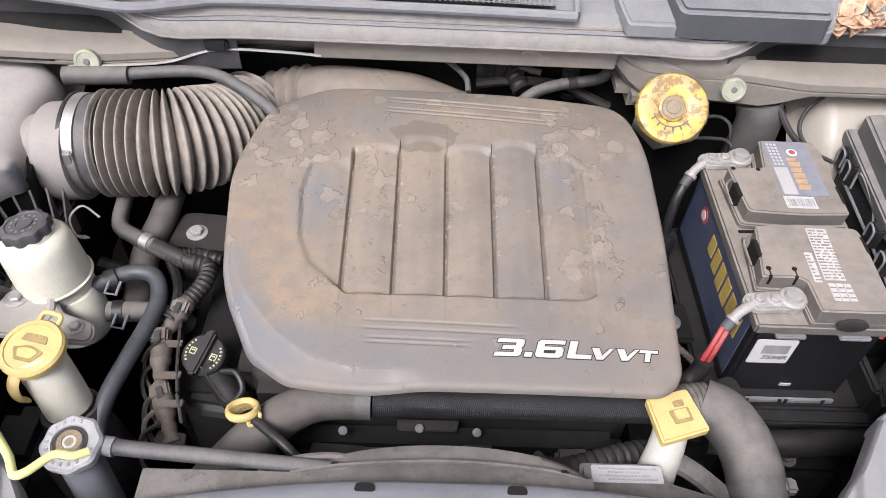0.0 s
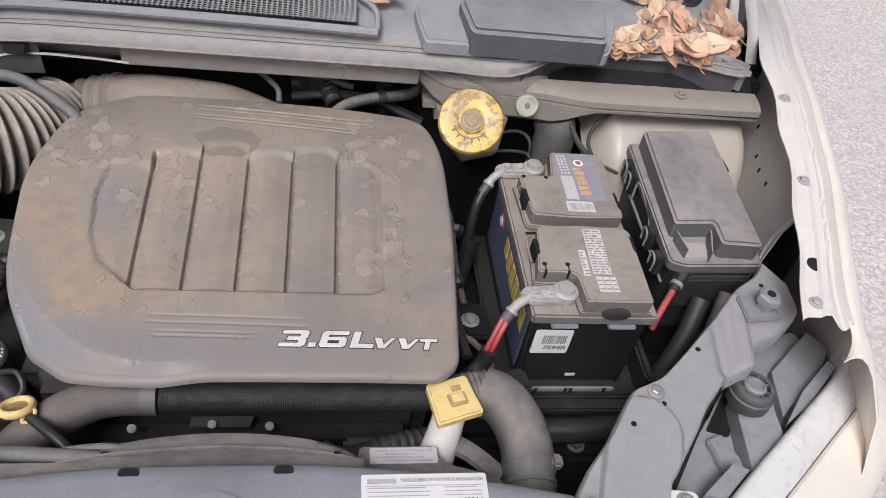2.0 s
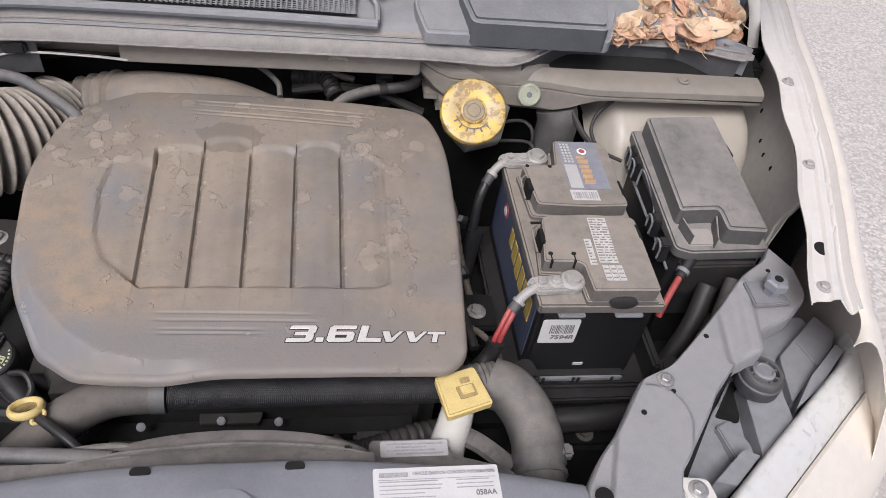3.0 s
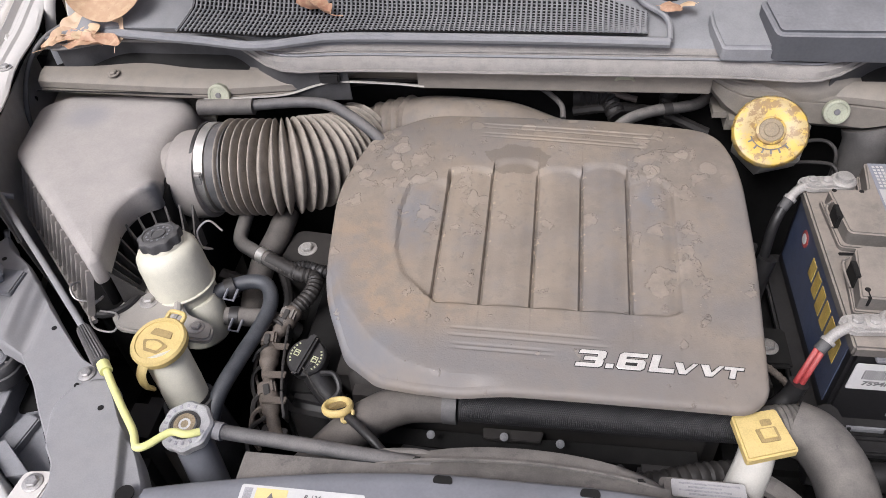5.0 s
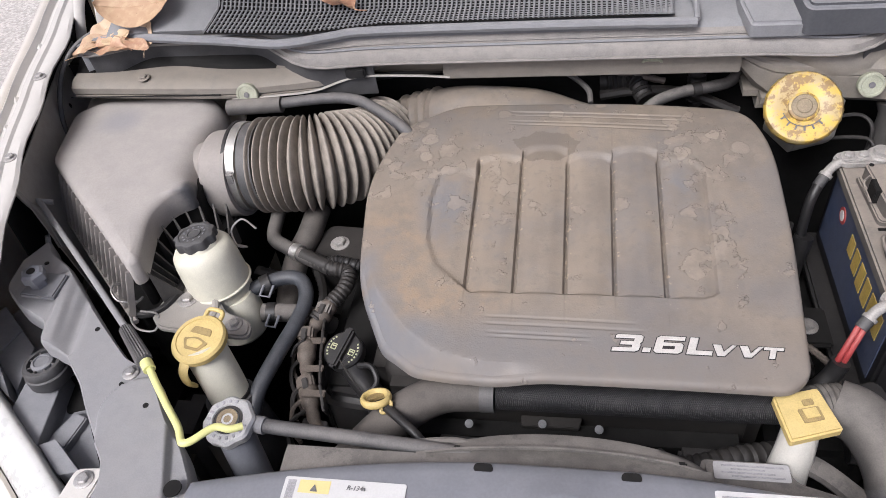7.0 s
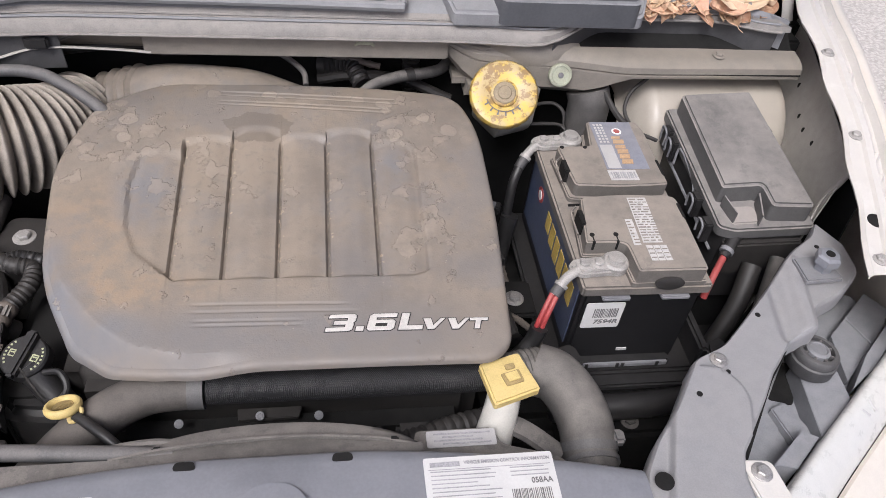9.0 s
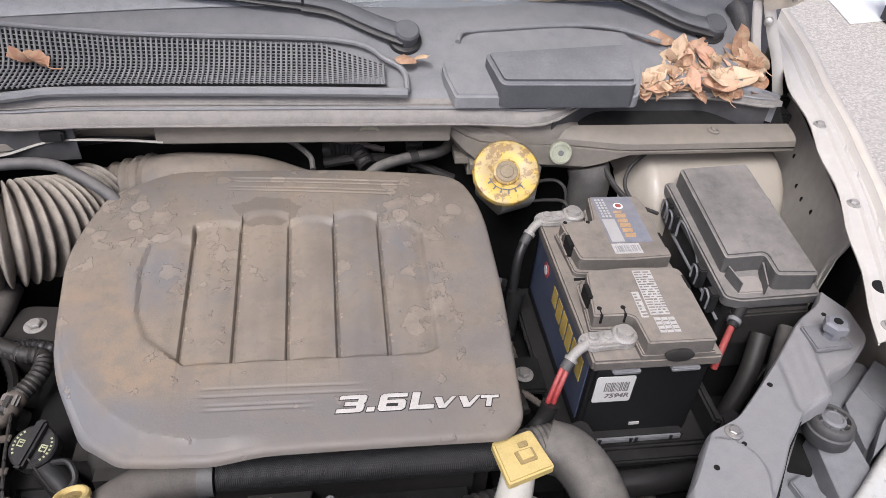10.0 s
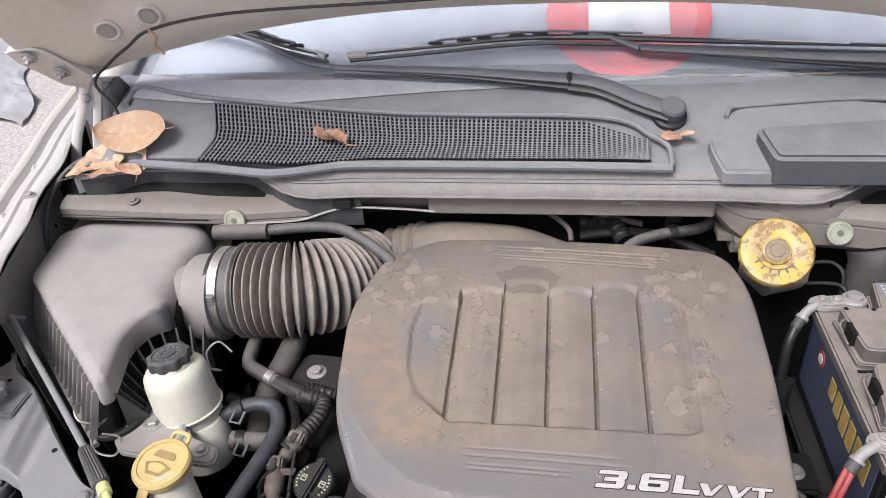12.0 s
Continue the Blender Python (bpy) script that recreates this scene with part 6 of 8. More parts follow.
# ---- engine below the cover ----
engine = thing("engine", (0, 0.48, 0.45), "grimy dark engine block under the cover", "engine")
part("block", box(-0.25, 0.27, 0.27, 0.69, 0.42, 0.86, 0.03, 3), DARK, engine)
# valve cover and timing case take DEEP, the void's shade put into their colour
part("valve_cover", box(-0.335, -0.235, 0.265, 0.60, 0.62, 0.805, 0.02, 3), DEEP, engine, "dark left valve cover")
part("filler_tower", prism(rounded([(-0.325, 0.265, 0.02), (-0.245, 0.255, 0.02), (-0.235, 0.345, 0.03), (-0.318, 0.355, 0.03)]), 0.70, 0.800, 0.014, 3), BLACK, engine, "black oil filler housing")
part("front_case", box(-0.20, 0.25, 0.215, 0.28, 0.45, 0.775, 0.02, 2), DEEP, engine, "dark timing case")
for x in (-0.15, -0.06, 0.05, 0.14):
    hex_bolt(engine, (x, 0.214, 0.76 - 0.02 * abs(x)), (0, -1, 0.2), 0.008, ZINC)
part("head_bracket", prism(rounded([(-0.40, 0.50, 0.02), (-0.29, 0.49, 0.02), (-0.29, 0.58, 0.02), (-0.39, 0.59, 0.03)]), 0.70, 0.832, 0.01, 2), DARK, engine, "dark lifting bracket")
hex_bolt(engine, (-0.352, 0.536, 0.832), (0, 0, 1), 0.0095, LEAD)
for k, (x, y) in enumerate(((-0.075, 0.205), (0.00, 0.198), (0.055, 0.205), (0.17, 0.20))):
    part("fitting", box(x - 0.022, x + 0.022, y - 0.012, y + 0.014, 0.765 + 0.008 * (k % 2), 0.80 + 0.006 * k, 0.005), DARK if k % 2 else BLACK, engine)
# brackets, connectors and conduits in the dark gaps round the engine
part("alloy_bracket", prism(rounded([(-0.044, 0.246, 0.003), (0.030, 0.246, 0.003), (0.034, 0.262, 0.003), (-0.046, 0.262, 0.003)]), 0.784, 0.790, 0.001), DARK, engine, "thin alloy bracket edge")
part("coil_cover", prism(rounded([(-0.150, 0.190, 0.006), (-0.085, 0.186, 0.006), (-0.080, 0.222, 0.006), (-0.150, 0.226, 0.006)]), 0.74, 0.795, 0.004), BLACK, engine)
part("idler", lathe([(0.026, -0.02), (0.026, 0.004), (0.020, 0.006), (0.019, 0.001), (0.008, 0.001)], 28, facing((0.07, 0.190, 0.775), (0, -0.75, 0.65))), DARK, engine, "dark idler pulley")
part("belt", tube([(-0.13, 0.178, 0.73), (-0.02, 0.176, 0.745), (0.07, 0.176, 0.752), (0.16, 0.178, 0.735)], 0.010, 8, 6, 0.4), BLACK, engine, "black drive belt")
for path, r, stuff in (
    ([(-0.30, 0.150, 0.80), (-0.20, 0.168, 0.806), (-0.12, 0.172, 0.80), (-0.05, 0.178, 0.79)], 0.0055, TAPE),
    ([(-0.16, 0.20, 0.80), (-0.11, 0.175, 0.812), (-0.06, 0.178, 0.805), (0.02, 0.185, 0.80), (0.09, 0.180, 0.81)], 0.0042, BLACK),
    ([(0.06, 0.205, 0.81), (0.10, 0.185, 0.822), (0.15, 0.190, 0.82), (0.20, 0.205, 0.815)], 0.006, DARK),
    ([(0.13, 0.17, 0.80), (0.18, 0.165, 0.815), (0.23, 0.160, 0.81), (0.30, 0.15, 0.79)], 0.0085, DARK),
    ([(0.31, 0.66, 0.84), (0.325, 0.62, 0.83), (0.33, 0.54, 0.80), (0.345, 0.48, 0.76)], 0.006, TAPE),
    ([(0.305, 0.58, 0.83), (0.32, 0.52, 0.81), (0.318, 0.44, 0.80), (0.33, 0.36, 0.79)], 0.0075, DARK),
    ([(0.31, 0.40, 0.80), (0.345, 0.39, 0.785), (0.37, 0.36, 0.77), (0.36, 0.31, 0.74)], 0.005, TAPE),
    ([(0.06, 0.80, 0.93), (0.12, 0.79, 0.945), (0.20, 0.80, 0.93), (0.28, 0.79, 0.90)], 0.009, DARK),
    ([(-0.18, 0.80, 0.975), (-0.05, 0.79, 0.985), (0.05, 0.80, 0.98), (0.16, 0.80, 0.955)], 0.0055, TAPE),
    ([(-0.44, 0.56, 0.80), (-0.40, 0.52, 0.80), (-0.37, 0.46, 0.79), (-0.38, 0.40, 0.77)], 0.008, DARK),
    ([(-0.48, 0.48, 0.82), (-0.44, 0.47, 0.81), (-0.42, 0.44, 0.79)], 0.012, DARK),
):
    part("conduit", tube(path, lambda t, r=r: r + 0.0006 * math.sin(t * 120), 8, 14), stuff, engine)
for place in ((-0.017, 0.246, 0.796), (-0.112, 0.238, 0.800), (0.055, 0.240, 0.800)):
    hex_bolt(engine, place, (0.1, -0.6, 0.8), 0.0034, HOUSING)
for x, y, z, a in ((0.325, 0.50, 0.80, 0.3), (0.335, 0.60, 0.82, -0.4), (-0.04, 0.20, 0.80, 0.2), (0.125, 0.195, 0.812, 0.8), (-0.135, 0.195, 0.806, 0.1)):
    plug = box(-0.012, 0.012, -0.009, 0.009, -0.008, 0.008, 0.002)
    plug.transform(Matrix.Translation((x, y, z)) @ Matrix.Rotation(a, 4, "Z"))
    con = part("connector", plug, BLACK, engine)
    lock = box(-0.004, 0.004, -0.011, 0.003, 0.007, 0.011, 0.001)
    lock.transform(Matrix.Translation((x, y, z)) @ Matrix.Rotation(a, 4, "Z"))
    part("catch", lock, HOUSING, con)
# ribbed intake neck behind the cover
plenum = thing("intake_neck", (-0.15, 0.74, 0.90), "dusty brown intake neck behind the engine cover", "intake")
part("neck", tube([(-0.299, 0.748, 0.905), (-0.272, 0.764, 0.912), (-0.225, 0.762, 0.927), (-0.16, 0.748, 0.945), (-0.04, 0.746, 0.938), (0.04, 0.742, 0.922)], lambda t: 0.040 - 0.012 * ease(t, 0.7, 1.0) if t > 0.28 else 0.044 + 0.003 * math.sin(t * 120), 20, 12, 0.75), COVER, plenum)
part("body", box(-0.24, -0.03, 0.715, 0.80, 0.86, 0.962, 0.042, 6), COVER, plenum)
pipes = thing("vacuum_pipe", (0.1, 0.77, 0.90), "dark vacuum and fuel pipes behind the engine", "pipe")
part("pipe", tube([(-0.03, 0.80, 0.985), (0.00, 0.79, 0.982), (0.036, 0.757, 0.972), (0.042, 0.725, 0.965)], 0.0045, 8, 6), RUBBER, pipes)
part("pipe", tube([(0.12, 0.735, 0.935), (0.148, 0.752, 0.95), (0.19, 0.768, 0.956), (0.225, 0.776, 0.957), (0.258, 0.79, 0.957), (0.275, 0.815, 0.96), (0.277, 0.84, 0.965)], 0.0095, 12, 6), RUBBER, pipes, "dusty bent hose")
part("clip", tube([(0.20, 0.770, 0.956), (0.213, 0.774, 0.957)], 0.0115, 12, 2), DARK, pipes)
part("pipe", tube([(0.215, 0.82, 0.90), (0.213, 0.815, 0.95), (0.212, 0.82, 0.99)], lambda t: 0.014 + 0.0018 * math.sin(t * 70), 12, 14), DARK, pipes, "corrugated conduit")
part("pipe", tube([(0.06, 0.81, 0.95), (0.11, 0.80, 0.955), (0.13, 0.77, 0.94)], lambda t: 0.015 + 0.0016 * math.sin(t * 80), 12, 14), DARK, pipes, "corrugated conduit")
part("pipe", tube([(-0.40, 0.80, 0.96), (-0.30, 0.79, 0.985), (-0.20, 0.80, 0.99), (-0.05, 0.81, 0.985), (0.08, 0.82, 0.97)], 0.008, 10, 6), DARK, pipes)

# ---- coolant hose along the front ----
upper = thing("radiator_hose", (0.05, 0.23, 0.85), "thick dusty grey radiator hose with a woven sleeve", "hose")
part("hose", tube([(-0.285, 0.125, 0.79), (-0.240, 0.170, 0.825), (-0.195, 0.218, 0.843), (-0.145, 0.247, 0.850), (-0.085, 0.252, 0.850)], lambda t: 0.031 - 0.0085 * t, 22, 8), BROWNHOSE, upper)
part("clamp", tube([(-0.094, 0.252, 0.850), (-0.076, 0.252, 0.850)], 0.0238, 22, 2), HOSE, upper, "grey spring clamp")
part("sleeve", tube([(-0.074, 0.252, 0.850), (0.10, 0.253, 0.848), (0.25, 0.253, 0.848), (0.305, 0.255, 0.853)], 0.0190, 22, 8), BRAID, upper, "black woven sleeve")
part("conduit", tube([(0.27, 0.240, 0.853), (0.305, 0.252, 0.853), (0.333, 0.256, 0.853)], lambda t: 0.028 + 0.0012 * math.sin(t * 60), 22, 14), RUBBER, upper, "corrugated cuff")
part("bend", tube([(0.325, 0.257, 0.853), (0.350, 0.243, 0.853), (0.368, 0.212, 0.848), (0.376, 0.178, 0.838), (0.374, 0.148, 0.828), (0.372, 0.10, 0.81)], 0.0335, 24, 8), RUBBER, upper)
part("clamp", tube([(0.3755, 0.160, 0.832), (0.375, 0.150, 0.828)], 0.0348, 24, 2), HOSE, upper, "dusty spring clamp")
part("clamp_ear", box(0.400, 0.414, 0.146, 0.164, 0.842, 0.856, 0.003), HOSE, upper, "ear of the spring clamp")
part("clamp", tube([(0.3745, 0.140, 0.8255), (0.3743, 0.134, 0.8245)], 0.0348, 24, 2), HOSE, upper, "dusty spring clamp")
# second hose lower down
lower = thing("lower_hose", (0.2, 0.2, 0.78), "dark ribbed hose below the radiator hose", "hose")
part("hose", tube([(0.11, 0.19, 0.80), (0.16, 0.185, 0.81), (0.22, 0.20, 0.815), (0.28, 0.22, 0.80)], lambda t: 0.018 + 0.0011 * math.sin(t * 110), 14, 18), DARK, lower)

# square yellow cap on its white filler
square = thing("square_cap_bottle", (0.28, 0.20, 0.78), "white filler neck with a square yellow cap", "reservoir")
cap = part("cap", prism(rounded([(0.246, 0.240, 0.004), (0.297, 0.254, 0.004), (0.316, 0.204, 0.004), (0.258, 0.186, 0.004)]), 0.879, 0.890, 0.0025, 2, 0.12, 0.22), YELLOW, square, "square yellow plastic cap")
for pts in ([(0.276, 0.236), (0.288, 0.239), (0.290, 0.232), (0.278, 0.229)], [(0.270, 0.224), (0.293, 0.230), (0.298, 0.214), (0.276, 0.208)]):
    part("mark", prism(rounded([(x, y, 0.002) for x, y in pts]), 0.8895, 0.8912, 0.0, 2, 0.12, 0.22), WORN, cap, "worn printed symbol")
part("mark_inner", prism([(0.275, 0.2235), (0.290, 0.2275), (0.2935, 0.217), (0.279, 0.213)], 0.8908, 0.8924, 0.0, 2, 0.12, 0.22), YELLOW, cap)
part("neck", tube([(0.277, 0.214, 0.872), (0.270, 0.195, 0.855), (0.262, 0.178, 0.83), (0.258, 0.165, 0.79)], lambda t: 0.020 + 0.005 * t, 14, 6, 0.8), MILKY, square)
part("neck_seam", tube([(0.281, 0.196, 0.868), (0.276, 0.178, 0.848), (0.270, 0.160, 0.815)], 0.0016, 6, 4), GREYLABEL, square)
part("saddle", tube([(0.255, 0.195, 0.85), (0.30, 0.178, 0.838), (0.34, 0.150, 0.825)], 0.014, 10, 6, 0.6), RUBBER, square)

# ---- oil filler and dipstick ----
oil = thing("oil_filler_cap", (-0.288, 0.305, 0.835), "black oil filler cap with pale printed symbols", "oil cap")
oil_m = facing((-0.288, 0.308, 0.852), (-0.05, -0.25, 1), -8)
part("cap", lathe([(0.025, -0.014), (0.0275, -0.012), (0.0275, 0.003), (0.025, 0.0055), (0.01, 0.0055)], 40, oil_m), BLACK, oil)
grip = box(-0.0065, 0.0065, -0.030, 0.030, 0.002, 0.016, 0.003)
grip.transform(oil_m)
part("grip", grip, BLACK, oil)
for sx in (-1, 1):
    for k in range(7):
        mark = box(sx * 0.0218 - 0.0012, sx * 0.0218 + 0.0012, -0.0011, 0.0011, 0.0058, 0.0064, 0)
        mark.transform(oil_m @ Matrix.Rotation((k - 3) * 0.22, 4, "Z"))
        part("print", mark, CAP_PRINT, oil)
    for dx, dy, w, h in ((0, 0.0038, 0.004, 0.0007), (0, -0.0038, 0.004, 0.0007), (-0.0036, 0, 0.0007, 0.004), (0.0036, 0, 0.0007, 0.004), (0.0, 0.001, 0.0022, 0.0008)):
        pic = box(sx * 0.0140 + dx - w, sx * 0.0140 + dx + w, dy - h, dy + h, 0.0058, 0.0064, 0)
        pic.transform(oil_m)
        part("print", pic, CAP_PRINT, oil)
part("neck", tube([(-0.286, 0.303, 0.845), (-0.270, 0.290, 0.825), (-0.248, 0.272, 0.80), (-0.235, 0.262, 0.77)], 0.0175, 16, 5), BLACK, oil, "black filler neck")
part("strap", tube([(-0.265, 0.29, 0.845), (-0.245, 0.285, 0.85), (-0.235, 0.265, 0.842), (-0.25, 0.245, 0.835)], 0.004, 8, 6), BLACK, oil)
dip = thing("oil_dipstick", (-0.235, 0.25, 0.80), "yellow ring dipstick handle on a black tube", "dipstick")
ring_m = facing((-0.221, 0.220, 0.874), (-0.10, 0.42, 0.9), 14)
circle = [ring_m @ Vector((0.0160 * math.cos(a), 0.0170 * math.sin(a), 0.0)) for a in steps(0, 2 * math.pi, 32)]
part("ring", tube(circle, 0.0042, 10, 1, smooth=False, flat=1.3), YELLOW, dip, "yellow plastic ring")
web = prism(rounded([(-0.015, -0.007, 0.004), (-0.008, -0.016, 0.006), (0.010, -0.015, 0.006), (0.016, -0.003, 0.006), (0.012, 0.003, 0.003), (0.000, -0.003, 0.002), (-0.012, -0.004, 0.002)]), -0.004, 0.001, 0.001)
web.transform(ring_m)
part("web", web, WORN, dip, "stained hollow of the handle")
loop_m = facing((-0.206, 0.209, 0.874), (0.25, -0.55, 0.80), 35)
loop = [loop_m @ Vector((0.0085 * math.cos(a), 0.0045 * math.sin(a), 0.0)) for a in steps(0, 2 * math.pi, 20)]
part("eyelet", tube(loop, 0.0024, 8, 1, smooth=False), YELLOW, dip)
part("tube", tube([(-0.210, 0.212, 0.870), (-0.202, 0.206, 0.872), (-0.185, 0.192, 0.874), (-0.166, 0.177, 0.872), (-0.148, 0.163, 0.860), (-0.125, 0.150, 0.82)], 0.0060, 10, 5), BLACK, dip)
part("cord", tube([(-0.286, 0.285, 0.862), (-0.268, 0.262, 0.861), (-0.250, 0.240, 0.864), (-0.240, 0.231, 0.870)], 0.0013, 6, 5), DARK, dip, "thin dark retaining cord")



# ---- battery ----
battery = thing("car_battery", (0.483, 0.49, 0.755), "black car battery with a dusty lid and faded labels", "battery")
part("case", box(0.401, 0.566, 0.336, 0.645, 0.757, 0.912, 0.005), CASE, battery)
part("rim", box(0.394, 0.573, 0.329, 0.652, 0.903, 0.921, 0.003), BATTERY_TOP, battery, "dusty lid rim")
for x0, x1 in ((0.424, 0.462), (0.505, 0.545)):
    part("lug", box(x0, x1, 0.326, 0.337, 0.897, 0.903, 0.0015), HOUSING, battery, "moulded grip under the rim")
part("foot", box(0.412, 0.558, 0.322, 0.342, 0.756, 0.768, 0.003), BLACK, battery, "moulded base ledge")
part("foot_bar", box(0.418, 0.552, 0.3190, 0.3240, 0.7610, 0.7690, 0.001), HOUSING, battery, "pale moulded bar along the base")
for x in (0.428, 0.474, 0.482, 0.534):
    part("foot_gap", box(x, x + 0.005, 0.3182, 0.3200, 0.7600, 0.7700, 0.0005), CASE, battery)
front_lid = rounded([(0.405, 0.384, 0.004), (0.451, 0.384, 0.005), (0.460, 0.378, 0.004), (0.462, 0.331, 0.004), (0.556, 0.331, 0.005), (0.560, 0.474, 0.012), (0.485, 0.480, 0.02), (0.420, 0.474, 0.010)])
back_lid = rounded([(0.420, 0.501, 0.008), (0.490, 0.497, 0.02), (0.560, 0.501, 0.006), (0.563, 0.632, 0.006), (0.557, 0.654, 0.006), (0.476, 0.654, 0.004), (0.466, 0.592, 0.004), (0.413, 0.590, 0.005)])
flange_f = rounded([(0.402, 0.380, 0.004), (0.456, 0.376, 0.005), (0.458, 0.330, 0.004), (0.5625, 0.3305, 0.005), (0.566, 0.480, 0.012), (0.485, 0.486, 0.02), (0.412, 0.480, 0.010)])
flange_b = rounded([(0.413, 0.496, 0.008), (0.490, 0.491, 0.02), (0.566, 0.496, 0.006), (0.568, 0.634, 0.006), (0.561, 0.651, 0.006), (0.472, 0.651, 0.004), (0.462, 0.595, 0.004), (0.408, 0.593, 0.005)])
lids = []
for shape, flange in ((front_lid, flange_f), (back_lid, flange_b)):
    lid_ob = part("lid", prism(shape, 0.920, 0.951, 0.0025, 3), BATTERY_TOP, battery, "raised dusty lid section")
    part("lid_flange", prism(flange, 0.9195, 0.9290, 0.002, 2), BATTERY_TOP, lid_ob, "moulded flange round the lid")
    lids.append(lid_ob)
lid_f, lid_b = lids
for x0, x1, y0, y1, lid_ob in ((0.4080, 0.4150, 0.418, 0.447, lid_f), (0.4120, 0.4195, 0.530, 0.557, lid_b), (0.5540, 0.5595, 0.428, 0.458, lid_f), (0.5555, 0.5610, 0.520, 0.556, lid_b)):
    part("vent_slot", box(x0, x1, y0, y1, 0.930, 0.9517, 0.001), DEEP, lid_ob, "black vent slot")
    out_x = x0 - 0.004 if x0 < 0.48 else x1 + 0.004
    part("vent_hook", tube([(out_x, y0 - 0.004, 0.936), (out_x, y1 + 0.006, 0.938), (out_x + (0.006 if x0 < 0.48 else -0.006), y1 + 0.010, 0.948)], 0.0018, 6, 3), BATTERY_TOP, lid_ob)
for x in (0.414, 0.447):
    part("vent_slot", box(x, x + 0.0036, 0.3825, 0.396, 0.936, 0.9517, 0.001), DEEP, lid_f)
    part("vent_hole", lathe([(0.0034, 0.0), (0.0034, 0.0012), (0.002, 0.0013)], 14, Matrix.Translation((x + 0.0018, 0.397, 0.9507))), DEEP, lid_f)
for x in (0.420, 0.456):
    part("vent_hole", lathe([(0.0032, 0.0), (0.0032, 0.0012), (0.002, 0.0013)], 14, Matrix.Translation((x, 0.5865, 0.9507))), DEEP, lid_b)
part("pull_tab", lathe([(0.016, 0.0), (0.016, 0.004), (0.011, 0.005)], 24, Matrix.Translation((0.508, 0.330, 0.928)) @ Matrix.Rotation(radians(80), 4, "X") @ Matrix.Diagonal((1.25, 0.6, 1, 1))), DARK, lid_f)
part("lid_gap", tube([(0.412, 0.489, 0.9215), (0.45, 0.490, 0.9215), (0.49, 0.487, 0.9215), (0.53, 0.490, 0.9215), (0.566, 0.489, 0.9215)], 0.0024, 6, 5), DEEP, battery, "dark gap between the lid sections")


def top_label(x0, x1, y0, y1, material, name="label", z=0.9512, lean=0.0, parent=None):
    return part(name, prism([(x0 - lean, y0), (x1 - lean, y0), (x1, y1), (x0, y1)], z, z + 0.0004), material, parent or battery)


brand = top_label(0.479, 0.545, 0.534, 0.651, PALE_BLUE, lean=0.003)
top_label(0.480, 0.500, 0.536, 0.592, GREYLABEL, "label_patch", 0.9516, 0.001, brand)
code = top_label(0.475, 0.518, 0.508, 0.5315, FADED, "barcode", z=0.9516)
for k in range(11):
    top_label(0.479 + 0.0034 * k, 0.4805 + 0.0034 * k + 0.0006 * (k % 3), 0.512, 0.526, PALE_INK, "barcode_line", 0.9521, 0.0, code)
part("label_mark", lathe([(0.0078, 0), (0.0078, 0.0006), (0.0055, 0.0008)], 20, Matrix.Translation((0.517, 0.626, 0.9515))), SIGN_WHITE, brand, "round emblem")
part("label_mark", lathe([(0.0050, 0), (0.0050, 0.0006), (0.003, 0.0007)], 20, Matrix.Translation((0.517, 0.626, 0.9521))), RED, brand, "red centre of the emblem")
for k, (w, h) in enumerate(((0.014, 0.006), (0.017, 0.010), (0.016, 0.009), (0.017, 0.010), (0.016, 0.010), (0.017, 0.010))):
    y = 0.607 - 0.0122 * k
    top_label(0.505, 0.505 + w, y, y + h, ORANGE, "label_mark", 0.9518, 0.002, brand)
for k in range(7):
    for j in range(3):
        top_label(0.483 + 0.0056 * j, 0.4865 + 0.0056 * j, 0.597 + 0.0072 * k, 0.6015 + 0.0072 * k, FADED, "label_mark", 0.9518, 0.0, brand)
rng = random.Random(11)
panel_print = top_label(0.486, 0.513, 0.380, 0.470, FADED, "printed_panel", 0.9512, 0.004)
side_print = top_label(0.470, 0.480, 0.376, 0.426, FADED, "printed_panel", 0.9512, 0.002)
for k in range(17):
    y = 0.383 + 0.0051 * k
    xa = 0.4835 + 0.004 * k / 17
    while xa < 0.508:
        w = rng.uniform(0.003, 0.011)
        top_label(xa, min(xa + w, 0.5115), y, y + rng.uniform(0.0012, 0.0026), BATTERY_TOP, "print_line", 0.9517, 0.0, panel_print)
        xa += w + rng.uniform(0.0015, 0.004)
for k in range(8):
    y = 0.379 + 0.0058 * k
    top_label(0.4705, 0.478 - rng.uniform(0, 0.005), y, y + 0.0022, BATTERY_TOP, "print_line", 0.9517, 0.0, side_print)
for k in range(3):
    cell = top_label(0.4835 + 0.0098 * k, 0.4923 + 0.0098 * k, 0.347, 0.375, FADED, "print_box")
    for j in range(3):
        top_label(0.4845 + 0.0098 * k, 0.4913 + 0.0098 * k, 0.3515 + 0.0078 * j, 0.3532 + 0.0078 * j, BATTERY_TOP, "print_line", 0.9517, 0.0, cell)
# front sticker
sticker_m = Matrix.Translation((0.4345, 0.3335, 0.862)) @ Matrix.Rotation(radians(90), 4, "X")
plate = prism(rounded([(-0.027, -0.025, 0.004), (0.027, -0.025, 0.004), (0.027, 0.025, 0.004), (-0.027, 0.025, 0.004)]), 0.0, 0.0012)
plate.transform(sticker_m)
sticker = part("sticker", plate, WHITE, battery, "white bar code sticker")
x = -0.014
while x < 0.020:
    w = rng.choice((0.0007, 0.0011, 0.0016))
    line = box(x, x + w, -0.004, 0.014, 0.0012, 0.0016, 0)
    line.transform(sticker_m)
    part("barcode_line", line, INK, sticker)
    x += w + rng.choice((0.0008, 0.0012))
